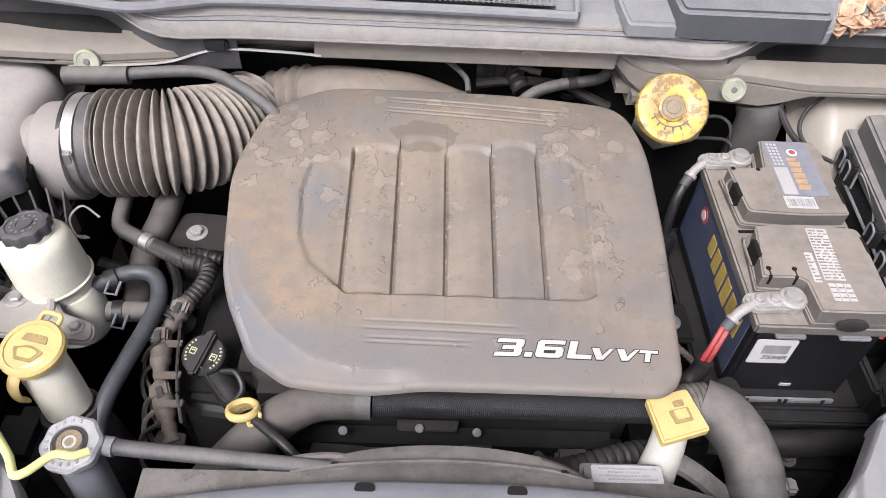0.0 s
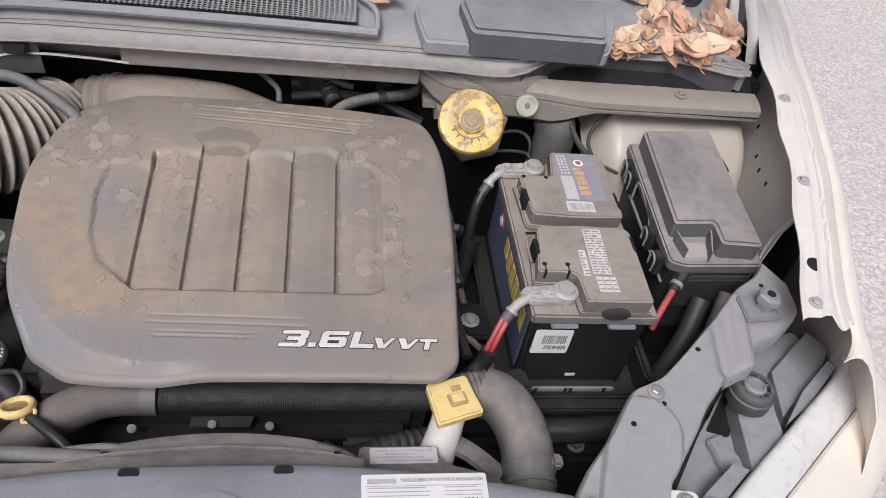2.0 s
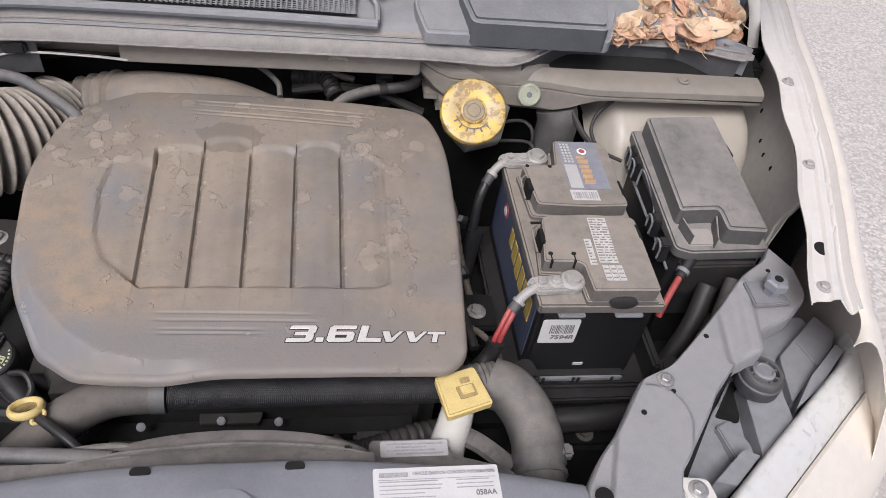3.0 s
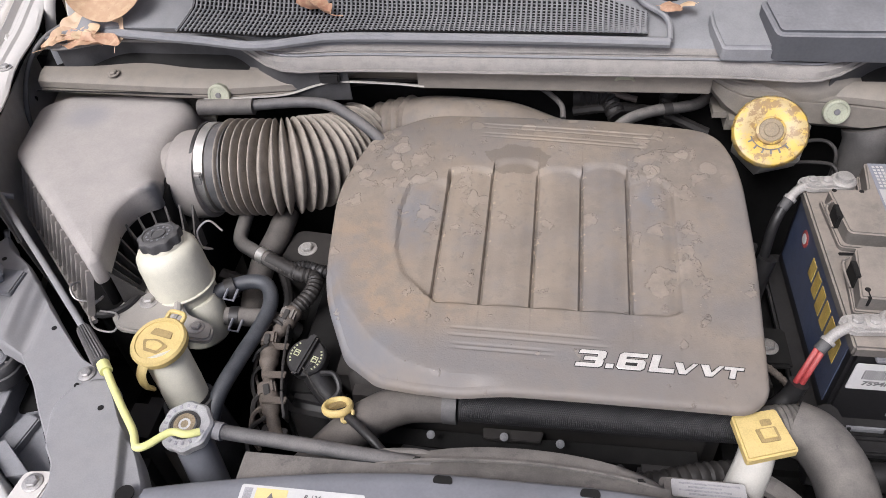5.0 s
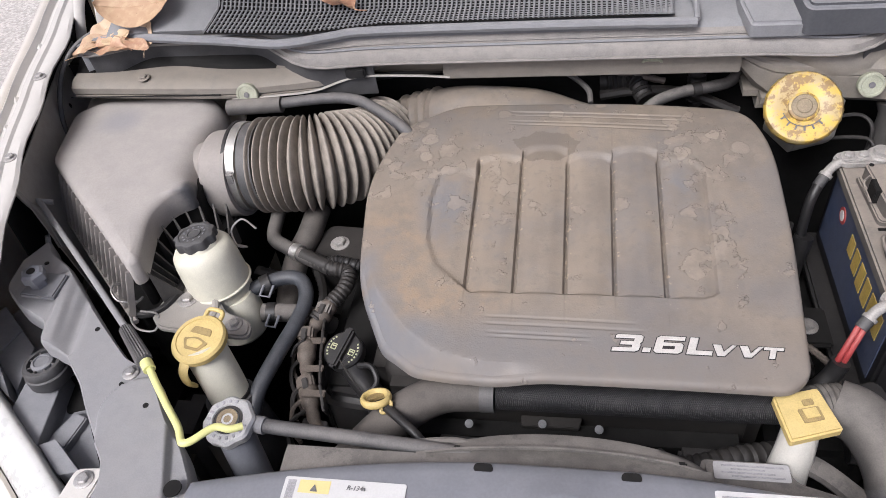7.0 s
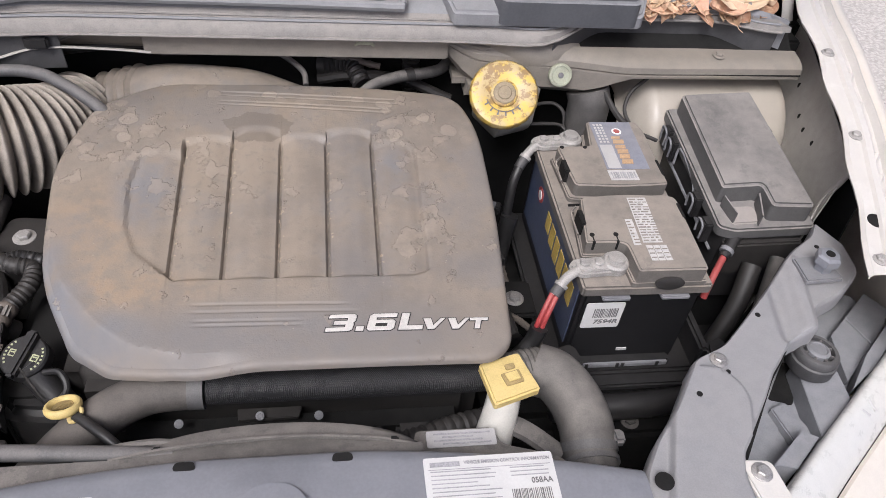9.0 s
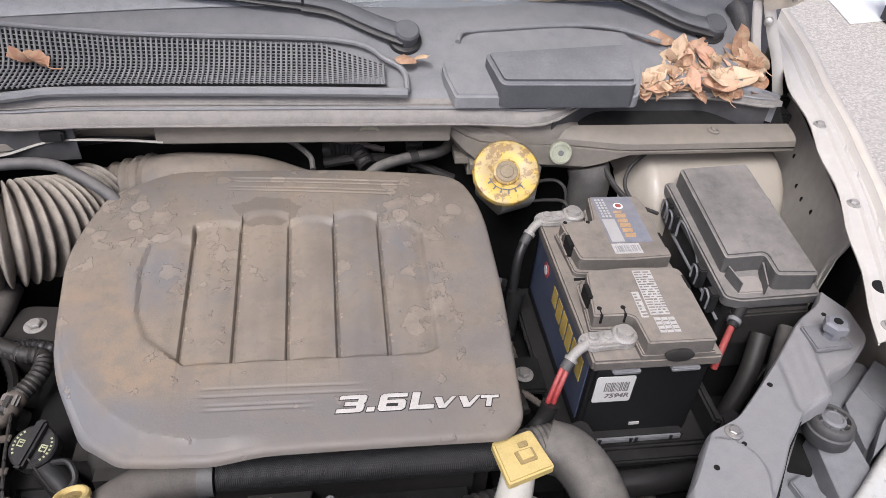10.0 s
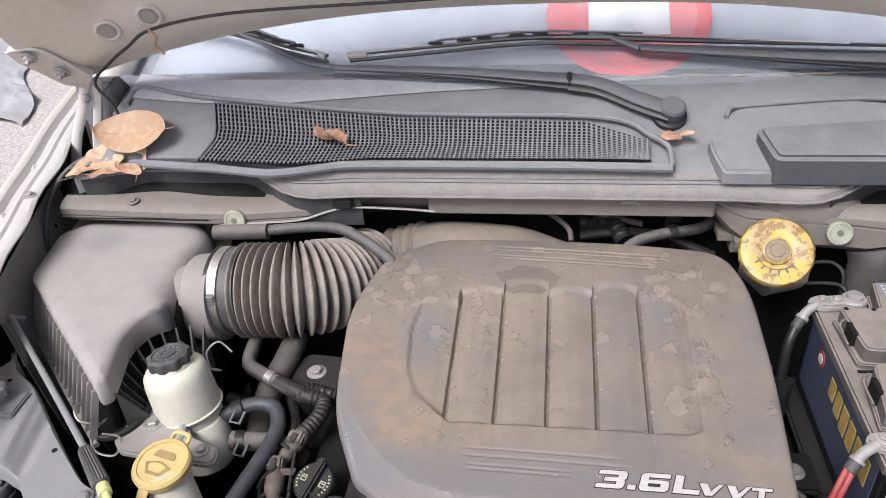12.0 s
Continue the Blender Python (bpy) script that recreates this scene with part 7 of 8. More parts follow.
part("number", lettering("7594R", 0.0115, sticker_m @ Matrix.Translation((0.006, -0.0125, 0.0015)), 0.0002, 0.0003, 0.15, 1.15), INK, sticker)
part("date_mark", box(0.475, 0.490, 0.3345, 0.3365, 0.780, 0.785, 0), GREYLABEL, battery)
# side label
side_label = box(0.3995, 0.4012, 0.352, 0.630, 0.782, 0.898, 0)
panel = part("side_label", side_label, BLUE, battery, "dark blue side label")
for k, deep in enumerate((0.040, 0.036, 0.040, 0.040, 0.036, 0.030)):
    y = 0.368 + 0.027 * k
    mark = part("label_mark", box(0.3985, 0.3998, y, y + 0.020, 0.880 - deep, 0.880, 0.0), GOLD, panel, "gold block print")
part("label_mark", lathe([(0.013, 0), (0.013, 0.001), (0.008, 0.0013)], 24, facing((0.3993, 0.570, 0.872), (-1, 0, 0))), RED, panel, "red round emblem")
part("label_mark", lathe([(0.008, 0), (0.008, 0.0008), (0.004, 0.001)], 24, facing((0.3981, 0.570, 0.872), (-1, 0, 0))), WHITE, panel)

tray = thing("battery_tray", (0.48, 0.47, 0.74), "black plastic battery tray", "battery tray")
part("floor", box(0.375, 0.60, 0.315, 0.66, 0.742, 0.756, 0.004), BLACK, tray)
part("wall", box(0.592, 0.606, 0.315, 0.65, 0.742, 0.80, 0.004), BLACK, tray)
part("lip", box(0.40, 0.61, 0.296, 0.318, 0.735, 0.748, 0.003), BLACK, tray)
for x in (0.376, 0.602):
    part("hook", prism(rounded([(x, 0.30, 0.0), (x + 0.045, 0.305, 0.01), (x + 0.035, 0.345, 0.01), (x + 0.008, 0.335, 0.006)]), 0.75, 0.792, 0.004), BLACK, tray)
part("column", box(0.42, 0.58, 0.30, 0.62, 0.31, 0.742, 0.01), DEEP, tray)


def terminal(name, label, post, points, lead_points, jacket, colour, strands):
    t = thing(name, post, label, "battery clamp", "battery clamps")
    x, y, z = post
    part("ring", lathe([(0.0175, 0.0), (0.018, 0.011), (0.0155, 0.014), (0.012, 0.014), (0.011, 0.0195), (0.004, 0.020)], 28, Matrix.Translation((x, y, z))), LEAD, t)
    bar = prism(rounded([(x + 0.004, y + 0.015, 0.008), (x - 0.056, y + 0.008, 0.006), (x - 0.066, y - 0.006, 0.006), (x - 0.050, y - 0.020, 0.006), (x + 0.004, y - 0.016, 0.008)]), z + 0.0015, z + 0.0105, 0.003, 2)
    part("clamp_bar", bar, LEAD, t, "grey lead clamp")
    for d in (0.024, 0.044):
        hex_bolt(t, (x - d, y - 0.004, z + 0.0105), (0, 0, 1), 0.0065, LEAD)
    part("lug", tube(points, 0.0068, 12, 5), LEAD, t)
    part("boot", tube([Vector(points[1]).lerp(Vector(points[2]), 0.35), points[2]], 0.0082, 12, 3), CAPBLACK, t, "dark crimp sleeve")
    part("crimp_ring", tube([Vector(points[1]).lerp(Vector(points[2]), 0.30), Vector(points[1]).lerp(Vector(points[2]), 0.48)], 0.0094, 14, 2), LEAD, t, "crimp ring")
    for k in range(strands):
        shift = Vector((0.004 * (k - (strands - 1) / 2), 0.003 * (k % 2), 0))
        part("cable", tube([Vector(p) + shift for p in lead_points], 0.0075 if strands == 1 else 0.0036, 10, 6), colour, t, jacket)


terminal("front_battery_clamp", "corroded lead clamp with a red cable on the front post", (0.444, 0.365, 0.922), [(0.392, 0.356, 0.928), (0.374, 0.347, 0.921), (0.358, 0.333, 0.906)], [(0.360, 0.335, 0.908), (0.350, 0.322, 0.895), (0.343, 0.314, 0.878), (0.340, 0.312, 0.862)], "red cable jacket", RED, 3)
terminal("rear_battery_clamp", "corroded lead clamp with a black cable on the rear post", (0.449, 0.634, 0.922), [(0.400, 0.627, 0.928), (0.382, 0.618, 0.920), (0.364, 0.600, 0.902)], [(0.366, 0.602, 0.904), (0.356, 0.588, 0.88), (0.352, 0.575, 0.83), (0.350, 0.56, 0.76)], "black cable jacket", BLACK, 1)
loom = thing("battery_loom", (0.35, 0.4, 0.7), "black wiring beside the battery", "wiring")
part("wire", tube([(0.341, 0.312, 0.868), (0.335, 0.308, 0.845), (0.318, 0.302, 0.82), (0.30, 0.32, 0.77), (0.32, 0.40, 0.74), (0.36, 0.42, 0.70)], 0.012, 10, 6), BLACK, loom)
part("wire", tube([(0.356, 0.57, 0.83), (0.345, 0.55, 0.76), (0.335, 0.50, 0.70), (0.33, 0.42, 0.66)], 0.014, 10, 6), BLACK, loom)
# this mount and the gearbox take DEEP, so their shade is in the colour
part("bracket", box(0.315, 0.375, 0.405, 0.475, 0.77, 0.782, 0.004), DEEP, loom, "dark mount with a bolt")
hex_bolt(loom, (0.345, 0.437, 0.782), (0, 0, 1), 0.009, ZINC)
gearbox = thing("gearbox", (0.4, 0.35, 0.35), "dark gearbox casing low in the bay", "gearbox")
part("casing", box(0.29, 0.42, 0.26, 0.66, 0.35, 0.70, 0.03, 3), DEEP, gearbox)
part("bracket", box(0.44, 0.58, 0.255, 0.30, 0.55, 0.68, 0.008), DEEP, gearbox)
hex_bolt(gearbox, (0.506, 0.278, 0.681), (0, 0, 1), 0.0085, RUBBER)
part("crossbar", tube([(0.38, 0.285, 0.715), (0.50, 0.28, 0.72), (0.62, 0.29, 0.72)], 0.02, 12, 5), BLACK, gearbox)

# ---- fuse box ----
fuse = thing("fuse_box", (0.70, 0.57, 0.78), "black fuse box with a dusty notched lid", "fuse box")
FS = 0.16
lid_plan = rounded([(0.638, 0.688, 0.008), (0.642, 0.494, 0.006), (0.706, 0.498, 0.008), (0.708, 0.459, 0.008), (0.774, 0.456, 0.008), (0.760, 0.697, 0.008)])
part("lid", prism(lid_plan, 0.945, 0.984, 0.007, 3, FS, 0.7), FUSE_TOP, fuse, "dusty dark grey lid")
tray_plan = rounded([(0.622, 0.692, 0.006), (0.632, 0.450, 0.008), (0.655, 0.442, 0.008), (0.785, 0.447, 0.008), (0.782, 0.700, 0.008)])
part("rim", prism(tray_plan, 0.935, 0.952, 0.003, 2, FS, 0.7), FUSE_TOP, fuse, "dusty rim")
part("base", prism(rounded([(0.630, 0.685, 0.01), (0.640, 0.450, 0.012), (0.778, 0.450, 0.012), (0.776, 0.690, 0.01)]), 0.80, 0.94, 0.0, 2, FS, 0.7), BLACK, fuse, "black fuse box base")
part("skirt", prism(rounded([(0.648, 0.438, 0.006), (0.775, 0.442, 0.006), (0.775, 0.455, 0.0), (0.648, 0.455, 0.0)]), 0.865, 0.925, 0.003, 2, FS, 0.7), DARK, fuse)
part("stud_pocket", prism(rounded([(0.652, 0.452, 0.006), (0.700, 0.454, 0.006), (0.698, 0.486, 0.01), (0.655, 0.484, 0.01)]), 0.95, 0.9545, 0.002, 2, FS, 0.7), AIRBOX, fuse, "dusty pocket in the lid corner")
part("pocket_wall", prism([(0.646, 0.488), (0.648, 0.488), (0.656, 0.455), (0.654, 0.455)], 0.95, 0.972, 0.0, 2, FS, 0.7), FUSE_TOP, fuse)
part("pocket_wall", prism([(0.702, 0.492), (0.705, 0.492), (0.694, 0.450), (0.692, 0.450)], 0.95, 0.972, 0.0, 2, FS, 0.7), FUSE_TOP, fuse)
for y in (0.655, 0.630, 0.515, 0.468):
    z = 0.935 + FS * (y - 0.7)
    latch = part("latch", box(0.616, 0.630, y - 0.011, y + 0.011, z - 0.026, z + 0.010, 0.002), BLACK, fuse)
    part("latch_bar", tube([(0.614, y - 0.008, z - 0.018), (0.613, y - 0.008, z + 0.006), (0.613, y + 0.008, z + 0.008), (0.614, y + 0.008, z - 0.016)], 0.0018, 6, 3), HOUSING, latch)
for y in (0.53, 0.66):
    z = 0.935 + FS * (y - 0.7)
    part("latch", box(0.780, 0.796, y - 0.016, y + 0.016, z - 0.02, z + 0.012, 0.003), BLACK, fuse)
part("side_rib", tube([(0.624, 0.665, 0.895), (0.628, 0.60, 0.885), (0.633, 0.50, 0.87), (0.637, 0.455, 0.86)], 0.0025, 6, 4), HOUSING, fuse)
part("side_rib", tube([(0.622, 0.61, 0.90), (0.625, 0.61, 0.93), (0.63, 0.55, 0.91), (0.632, 0.53, 0.87)], 0.002, 6, 4), HOUSING, fuse)
part("support", box(0.66, 0.76, 0.47, 0.68, 0.60, 0.80, 0.01), DEEP, fuse)
feed = thing("fuse_box_cable", (0.66, 0.44, 0.85), "red cable with a black boot at the fuse box", "cable")
part("boot", tube([(0.676, 0.462, 0.894), (0.662, 0.446, 0.888), (0.640, 0.422, 0.876)], lambda t: 0.0105 - 0.003 * t, 12, 4), BLACK, feed, "black boot")
part("boot_ring", tube([(0.649, 0.432, 0.883), (0.645, 0.428, 0.880)], 0.0105, 14, 2), HOUSING, feed, "grey ring on the boot")
part("cable", tube([(0.642, 0.424, 0.877), (0.622, 0.400, 0.866), (0.611, 0.386, 0.856), (0.606, 0.379, 0.838)], 0.0052, 10, 6), RED, feed)
part("loom", tube([(0.70, 0.43, 0.85), (0.675, 0.39, 0.80), (0.64, 0.36, 0.72), (0.63, 0.35, 0.6)], 0.015, 12, 6), DARK, feed, "dark loom")
part("loom", tube([(0.74, 0.43, 0.86), (0.71, 0.38, 0.82), (0.68, 0.33, 0.76), (0.66, 0.30, 0.66)], 0.014, 12, 6), RUBBER, feed, "dusty brown loom")

# ---- brake fluid reservoir ----
brake = thing("brake_fluid_reservoir", (0.35, 0.72, 0.80), "brake fluid reservoir with a stained yellow cap", "reservoir")
axis = Vector((-0.10, -0.66, 0.75)).normalized()
top_at = Vector((0.345, 0.685, 0.980))
brake_m = facing(top_at, axis, 0)
notch = lambda a, r, z: r * (1 + 0.012 * math.cos(24 * a)) if z < 0.0 else r
cap = part("cap", lathe([(0.049, -0.020), (0.0525, -0.018), (0.054, -0.003), (0.051, 0.002), (0.042, 0.004), (0.030, 0.002), (0.0215, 0.0005), (0.021, 0.004), (0.018, 0.0055), (0.010, 0.0055), (0.004, 0.0055)], 64, brake_m, notch), STAINED, brake, "yellow screw cap stained brown")
part("hub", lathe([(0.0178, 0.0052), (0.0165, 0.0068), (0.011, 0.0070), (0.010, 0.0084), (0.004, 0.0086)], 32, brake_m), WORNBOSS, cap, "worn grey-brown centre boss")
for k in range(6):
    tooth = box(-0.0012, 0.0012, -0.036, -0.029, 0.002, 0.0042, 0)
    tooth.transform(brake_m @ Matrix.Rotation((k - 2.5) * 0.36 - 0.05, 4, "Z"))
    part("mark", tooth, INK, cap)
arc = [brake_m @ Vector((0.029 * math.sin(a), -0.029 * math.cos(a), 0.0032)) for a in steps(-1.15, 1.0, 14)]
part("mark", tube(arc, 0.0009, 4, 1, smooth=False), INK, cap)
body = lathe([(0.052, -0.10), (0.056, -0.07), (0.056, -0.03), (0.048, -0.02)], 6, facing(top_at + Vector((0.012, 0.012, -0.006)), axis, 20))
part("body", body, MILKY, brake, "milky plastic tank")
part("mount", box(0.275, 0.40, 0.735, 0.84, 0.93, 0.985, 0.022, 4), BEAM, brake, "grey cylinder mount")
part("pipe", tube([(0.40, 0.73, 0.925), (0.43, 0.735, 0.93), (0.452, 0.732, 0.928), (0.462, 0.715, 0.915), (0.46, 0.70, 0.86)], 0.003, 8, 6), DARK, brake, "bent metal brake pipe")
part("pipe", tube([(0.40, 0.71, 0.905), (0.43, 0.705, 0.91), (0.455, 0.702, 0.908), (0.463, 0.69, 0.895), (0.46, 0.68, 0.84)], 0.003, 8, 6), DARK, brake, "bent metal brake pipe")
sensor = thing("sensor_wire", (0.53, 0.70, 0.93), "thin dark wire dropping past the strut tower", "cable")
part("wire", tube([(0.60, 0.735, 0.985), (0.565, 0.715, 0.965), (0.552, 0.69, 0.945), (0.565, 0.66, 0.93), (0.60, 0.645, 0.92)], 0.0032, 8, 8), DARK, sensor)
part("wire", tube([(0.52, 0.715, 0.965), (0.535, 0.69, 0.945), (0.552, 0.675, 0.93)], 0.005, 8, 6), DARK, sensor)
# ribbed dark hose between brake unit and tower
boot = thing("steering_boot", (0.50, 0.72, 0.85), "dark rubber boot between reservoir and tower", "hose")
part("boot", tube([(0.50, 0.74, 0.955), (0.505, 0.73, 0.93), (0.50, 0.72, 0.86)], 0.035, 16, 6), RUBBER, boot)


# ---- air filter box ----
airbox = thing("air_filter_box", (-0.68, 0.58, 0.80), "dusty grey-brown air filter box with a ribbed base", "air filter box")
top_plan = rounded([(-0.842, 0.700, 0.018), (-0.800, 0.738, 0.018), (-0.588, 0.748, 0.02), (-0.562, 0.712, 0.02), (-0.572, 0.655, 0.02), (-0.562, 0.560, 0.02), (-0.545, 0.505, 0.010), (-0.574, 0.488, 0.025), (-0.586, 0.445, 0.04), (-0.562, 0.350, 0.008), (-0.574, 0.340, 0.006), (-0.816, 0.572, 0.016)], 6)
spine = [Vector((-0.715, 0.675)), Vector((-0.665, 0.60)), Vector((-0.640, 0.50)), Vector((-0.612, 0.425)), Vector((-0.578, 0.365))]


def to_spine(p):
    best = None
    for a, b in zip(spine, spine[1:]):
        t = max(0.0, min(1.0, (p - a).dot(b - a) / (b - a).length_squared))
        q = a.lerp(b, t)
        if best is None or (q - p).length < (best - p).length:
            best = q
    return best


lid_bm = bmesh.new()
rings = []
for d, z in ((0.004, 0.936), (0.0, 0.940), (0.0025, 0.949), (0.006, 0.958), (0.011, 0.966), (0.018, 0.9725), (0.027, 0.977), (0.038, 0.980), (0.052, 0.9815), (0.070, 0.982), (0.078, 0.982), (0.088, 0.982)):
    ring = []
    for p in top_plan:
        way = to_spine(Vector(p)) - Vector(p)
        side = ease(p[0], -0.62, -0.56) * ease(p[1], 0.505, 0.55)
        flat = z + (1 - side) * (0.982 - z) * 0.72 if z > 0.941 else z
        ring.append(lid_bm.verts.new((*(Vector(p) + way * min(0.9, d * (0.45 + 0.45 * side) / way.length)), flat)))
    rings.append(ring)
for a, b in zip(rings, rings[1:]):
    for i in range(len(a)):
        j = (i + 1) % len(a)
        lid_bm.faces.new((a[i], a[j], b[j], b[i]))
lid_bm.faces.new(rings[-1])
part("lid", lid_bm, AIRBOX_LID, airbox, "smooth dusty lid", 50)
part("base", prism(rounded([(-0.830, 0.698, 0.01), (-0.80, 0.724, 0.01), (-0.575, 0.724, 0.02), (-0.552, 0.56, 0.02), (-0.545, 0.510, 0.006), (-0.582, 0.496, 0.02), (-0.598, 0.445, 0.03), (-0.578, 0.365, 0.006), (-0.585, 0.358, 0.006), (-0.803, 0.572, 0.01)]), 0.70, 0.952, 0.0), DEEP, airbox, "black ribbed base")
part("lower_case", prism(rounded([(-0.835, 0.70, 0.02), (-0.80, 0.73, 0.02), (-0.56, 0.73, 0.02), (-0.52, 0.55, 0.03), (-0.545, 0.45, 0.03), (-0.552, 0.352, 0.02), (-0.590, 0.335, 0.02), (-0.822, 0.560, 0.02)]), 0.70, 0.874, 0.004), DEEP, airbox, "black lower case")
a, b = Vector((-0.806, 0.566, 0)), Vector((-0.572, 0.338, 0))
way = (b - a).normalized()
out = Vector((way.y, -way.x, 0))
for k in range(15):
    p = a.lerp(b, (k + 0.3) / 15)
    foot = p + way * 0.004
    rib = slab((p.x, p.y, 0.958), (foot.x + out.x * 0.026, foot.y + out.y * 0.026, 0.886), way * 0.0040, 0.010, 0.0008)
    part("rib", rib, AIRBOX, airbox)
part("rim", tube([a + out * 0.028 + Vector((0, 0, 0.884)), a.lerp(b, 0.5) + out * 0.028 + Vector((0, 0, 0.884)), b + out * 0.026 + Vector((0, 0, 0.884))], 0.0042, 6, 4), AIRBOX, airbox)
part("rim", tube([(-0.606, 0.338, 0.884), (-0.584, 0.333, 0.884), (-0.560, 0.345, 0.885), (-0.548, 0.375, 0.886), (-0.550, 0.410, 0.888), (-0.556, 0.440, 0.890)], 0.0055, 8, 6), BLACK, airbox, "black curved lip")
hub = Vector((-0.503, 0.415, 0))
for k in range(11):
    turn = radians(86 + 14 * k)
    d = Vector((math.cos(turn), math.sin(turn), 0))
    e = Vector((-d.y, d.x, 0)) * 0.0014
    far, near_p = hub + d * 0.084, hub + d * 0.049
    fin = bmesh.new()
    v = [fin.verts.new(c) for c in (far - e + Vector((0, 0, 0.950)), near_p - e + Vector((0, 0, 0.876)), far - e + Vector((0, 0, 0.870)), far + e + Vector((0, 0, 0.950)), near_p + e + Vector((0, 0, 0.876)), far + e + Vector((0, 0, 0.870)))]
    for f in ((0, 1, 2), (5, 4, 3), (0, 3, 4, 1), (1, 4, 5, 2), (2, 5, 3, 0)):
        fin.faces.new([v[i] for i in f])
    bmesh.ops.recalc_face_normals(fin, faces=fin.faces)
    part("fin", fin, RUBBER, airbox)
for base, turn in (((-0.606, 0.352, 0.892), 0.5), ((-0.462, 0.462, 0.905), -0.9)):
    m = Matrix.Translation(base) @ Matrix.Rotation(turn, 4, "Z") @ Matrix.Scale(1.45, 4)
    pts = [m @ Vector(p) for p in ((0.004, 0.012, 0.016), (-0.012, 0.004, 0.022), (-0.010, -0.010, 0.016), (0.006, -0.012, 0.008), (0.010, -0.004, 0.004), (-0.004, -0.014, 0.0), (-0.002, -0.032, -0.006), (0.014, -0.040, -0.010), (0.020, -0.026, -0.004), (0.006, -0.020, 0.002))]
    part("wire_clip", tube(pts, 0.0016, 6, 6), ZINC, airbox, "bent steel wire clip")
part("snorkel", tube([(-0.557, 0.604, 0.920), (-0.535, 0.603, 0.923), (-0.520, 0.603, 0.925), (-0.508, 0.603, 0.926)], lambda t: 0.071 - 0.014 * (1 - ease(t, 0.0, 0.35)) ** 2, 36, 8), AIRBOX, airbox, "dusty outlet collar")
part("snorkel_root", tube([(-0.610, 0.606, 0.905), (-0.580, 0.605, 0.912), (-0.550, 0.604, 0.920)], 0.058, 28, 4), AIRBOX, airbox, "neck between the lid and the collar")
for x, y, z in ((-0.845, 0.50, 0.93), (-0.83, 0.455, 0.90)):
    hex_bolt(airbox, (x + 0.01, y + 0.03, z - 0.02), (-0.7, -0.5, 0.3), 0.009, ZINC)
part("mount", box(-0.80, -0.55, 0.40, 0.70, 0.66, 0.705, 0.01), DEEP, airbox)

# ---- bellows hose ----
bellows = thing("air_intake_hose", (-0.42, 0.62, 0.86), "dusty black corrugated air intake hose with a steel clamp", "hose")
line = [(-0.505, 0.614, 0.929), (-0.470, 0.614, 0.931), (-0.432, 0.615, 0.932), (-0.404, 0.618, 0.931), (-0.376, 0.628, 0.928), (-0.347, 0.650, 0.922), (-0.324, 0.684, 0.915), (-0.309, 0.724, 0.911), (-0.297, 0.760, 0.910)]
FOLDS = 22


def fold(t):
    if t < 0.08:
        return 0.066
    w = abs(math.sin(math.pi * FOLDS * (t - 0.08) / 0.92)) ** 1.25
    return (0.0560 + 0.0215 * w) * (1 - 0.30 * ease(t, 0.50, 1.0))


part("hose", tube(line, fold, 40, 50), BELLOWS, bellows, "", 80)
band = tube([(-0.511, 0.614, 0.929), (-0.496, 0.614, 0.9295)], 0.0725, 40, 3)
clamp = part("clamp", band, BRIGHT, bellows, "bright steel band clamp")
part("screw", box(-0.510, -0.497, 0.5445, 0.556, 0.947, 0.968, 0.002), ZINC, clamp)
part("cuff", tube([(-0.493, 0.614, 0.9295), (-0.470, 0.6145, 0.931)], 0.0710, 40, 3), HOSE, bellows)
part("cuff_edge", tube([(-0.519, 0.614, 0.929), (-0.514, 0.614, 0.929)], 0.0735, 40, 2), BLACK, bellows)
breather = thing("breather_hose", (-0.4, 0.69, 0.98), "grey breather hose lying over the intake hose", "hose")
part("hose", tube([(-0.47, 0.691, 0.995), (-0.417, 0.697, 0.998), (-0.361, 0.700, 1.000), (-0.322, 0.691, 1.000), (-0.292, 0.675, 0.995), (-0.262, 0.658, 0.985), (-0.234, 0.640, 0.970), (-0.205, 0.615, 0.940)], 0.0088, 14, 8), HOSE, breather)
part("sleeve", tube([(-0.545, 0.689, 0.992), (-0.50, 0.689, 0.994), (-0.452, 0.690, 0.996)], 0.0132, 16, 5), RUBBER, breather, "thicker rubber sleeve")

# ---- power steering reservoir ----
steering = thing("power_steering_reservoir", (-0.47, 0.385, 0.80), "cream power steering reservoir with a black ribbed cap", "reservoir")
lean = Vector((-0.13, 0.09, 1)).normalized()
ps_m = facing((-0.507, 0.412, 0.966), lean)
cap_top = ps_m @ Matrix.Scale(0.87, 4)
knurl = lambda a, r, z: r * (1 + 0.055 * math.cos(9 * a)) if r > 0.026 else r
cap = part("cap", lathe([(0.029, -0.014), (0.0335, -0.011), (0.0340, 0.000), (0.0325, 0.004), (0.029, 0.006), (0.0255, 0.0065), (0.024, 0.0045), (0.013, 0.0045)], 90, cap_top, knurl), CAPBLACK, steering, "black ribbed screw cap")
part("emblem", lathe([(0.0125, 0.0040), (0.0125, 0.0062), (0.0105, 0.0064), (0.0095, 0.0050), (0.004, 0.0048)], 28, cap_top), CAPBLACK, cap)
for k in range(12):
    mark = box(-0.0018, 0.0018, 0.0165, 0.0195, 0.0042, 0.0054, 0)
    mark.transform(cap_top @ Matrix.Rotation(k * 0.52, 4, "Z"))
    part("print", mark, HOUSING, cap)
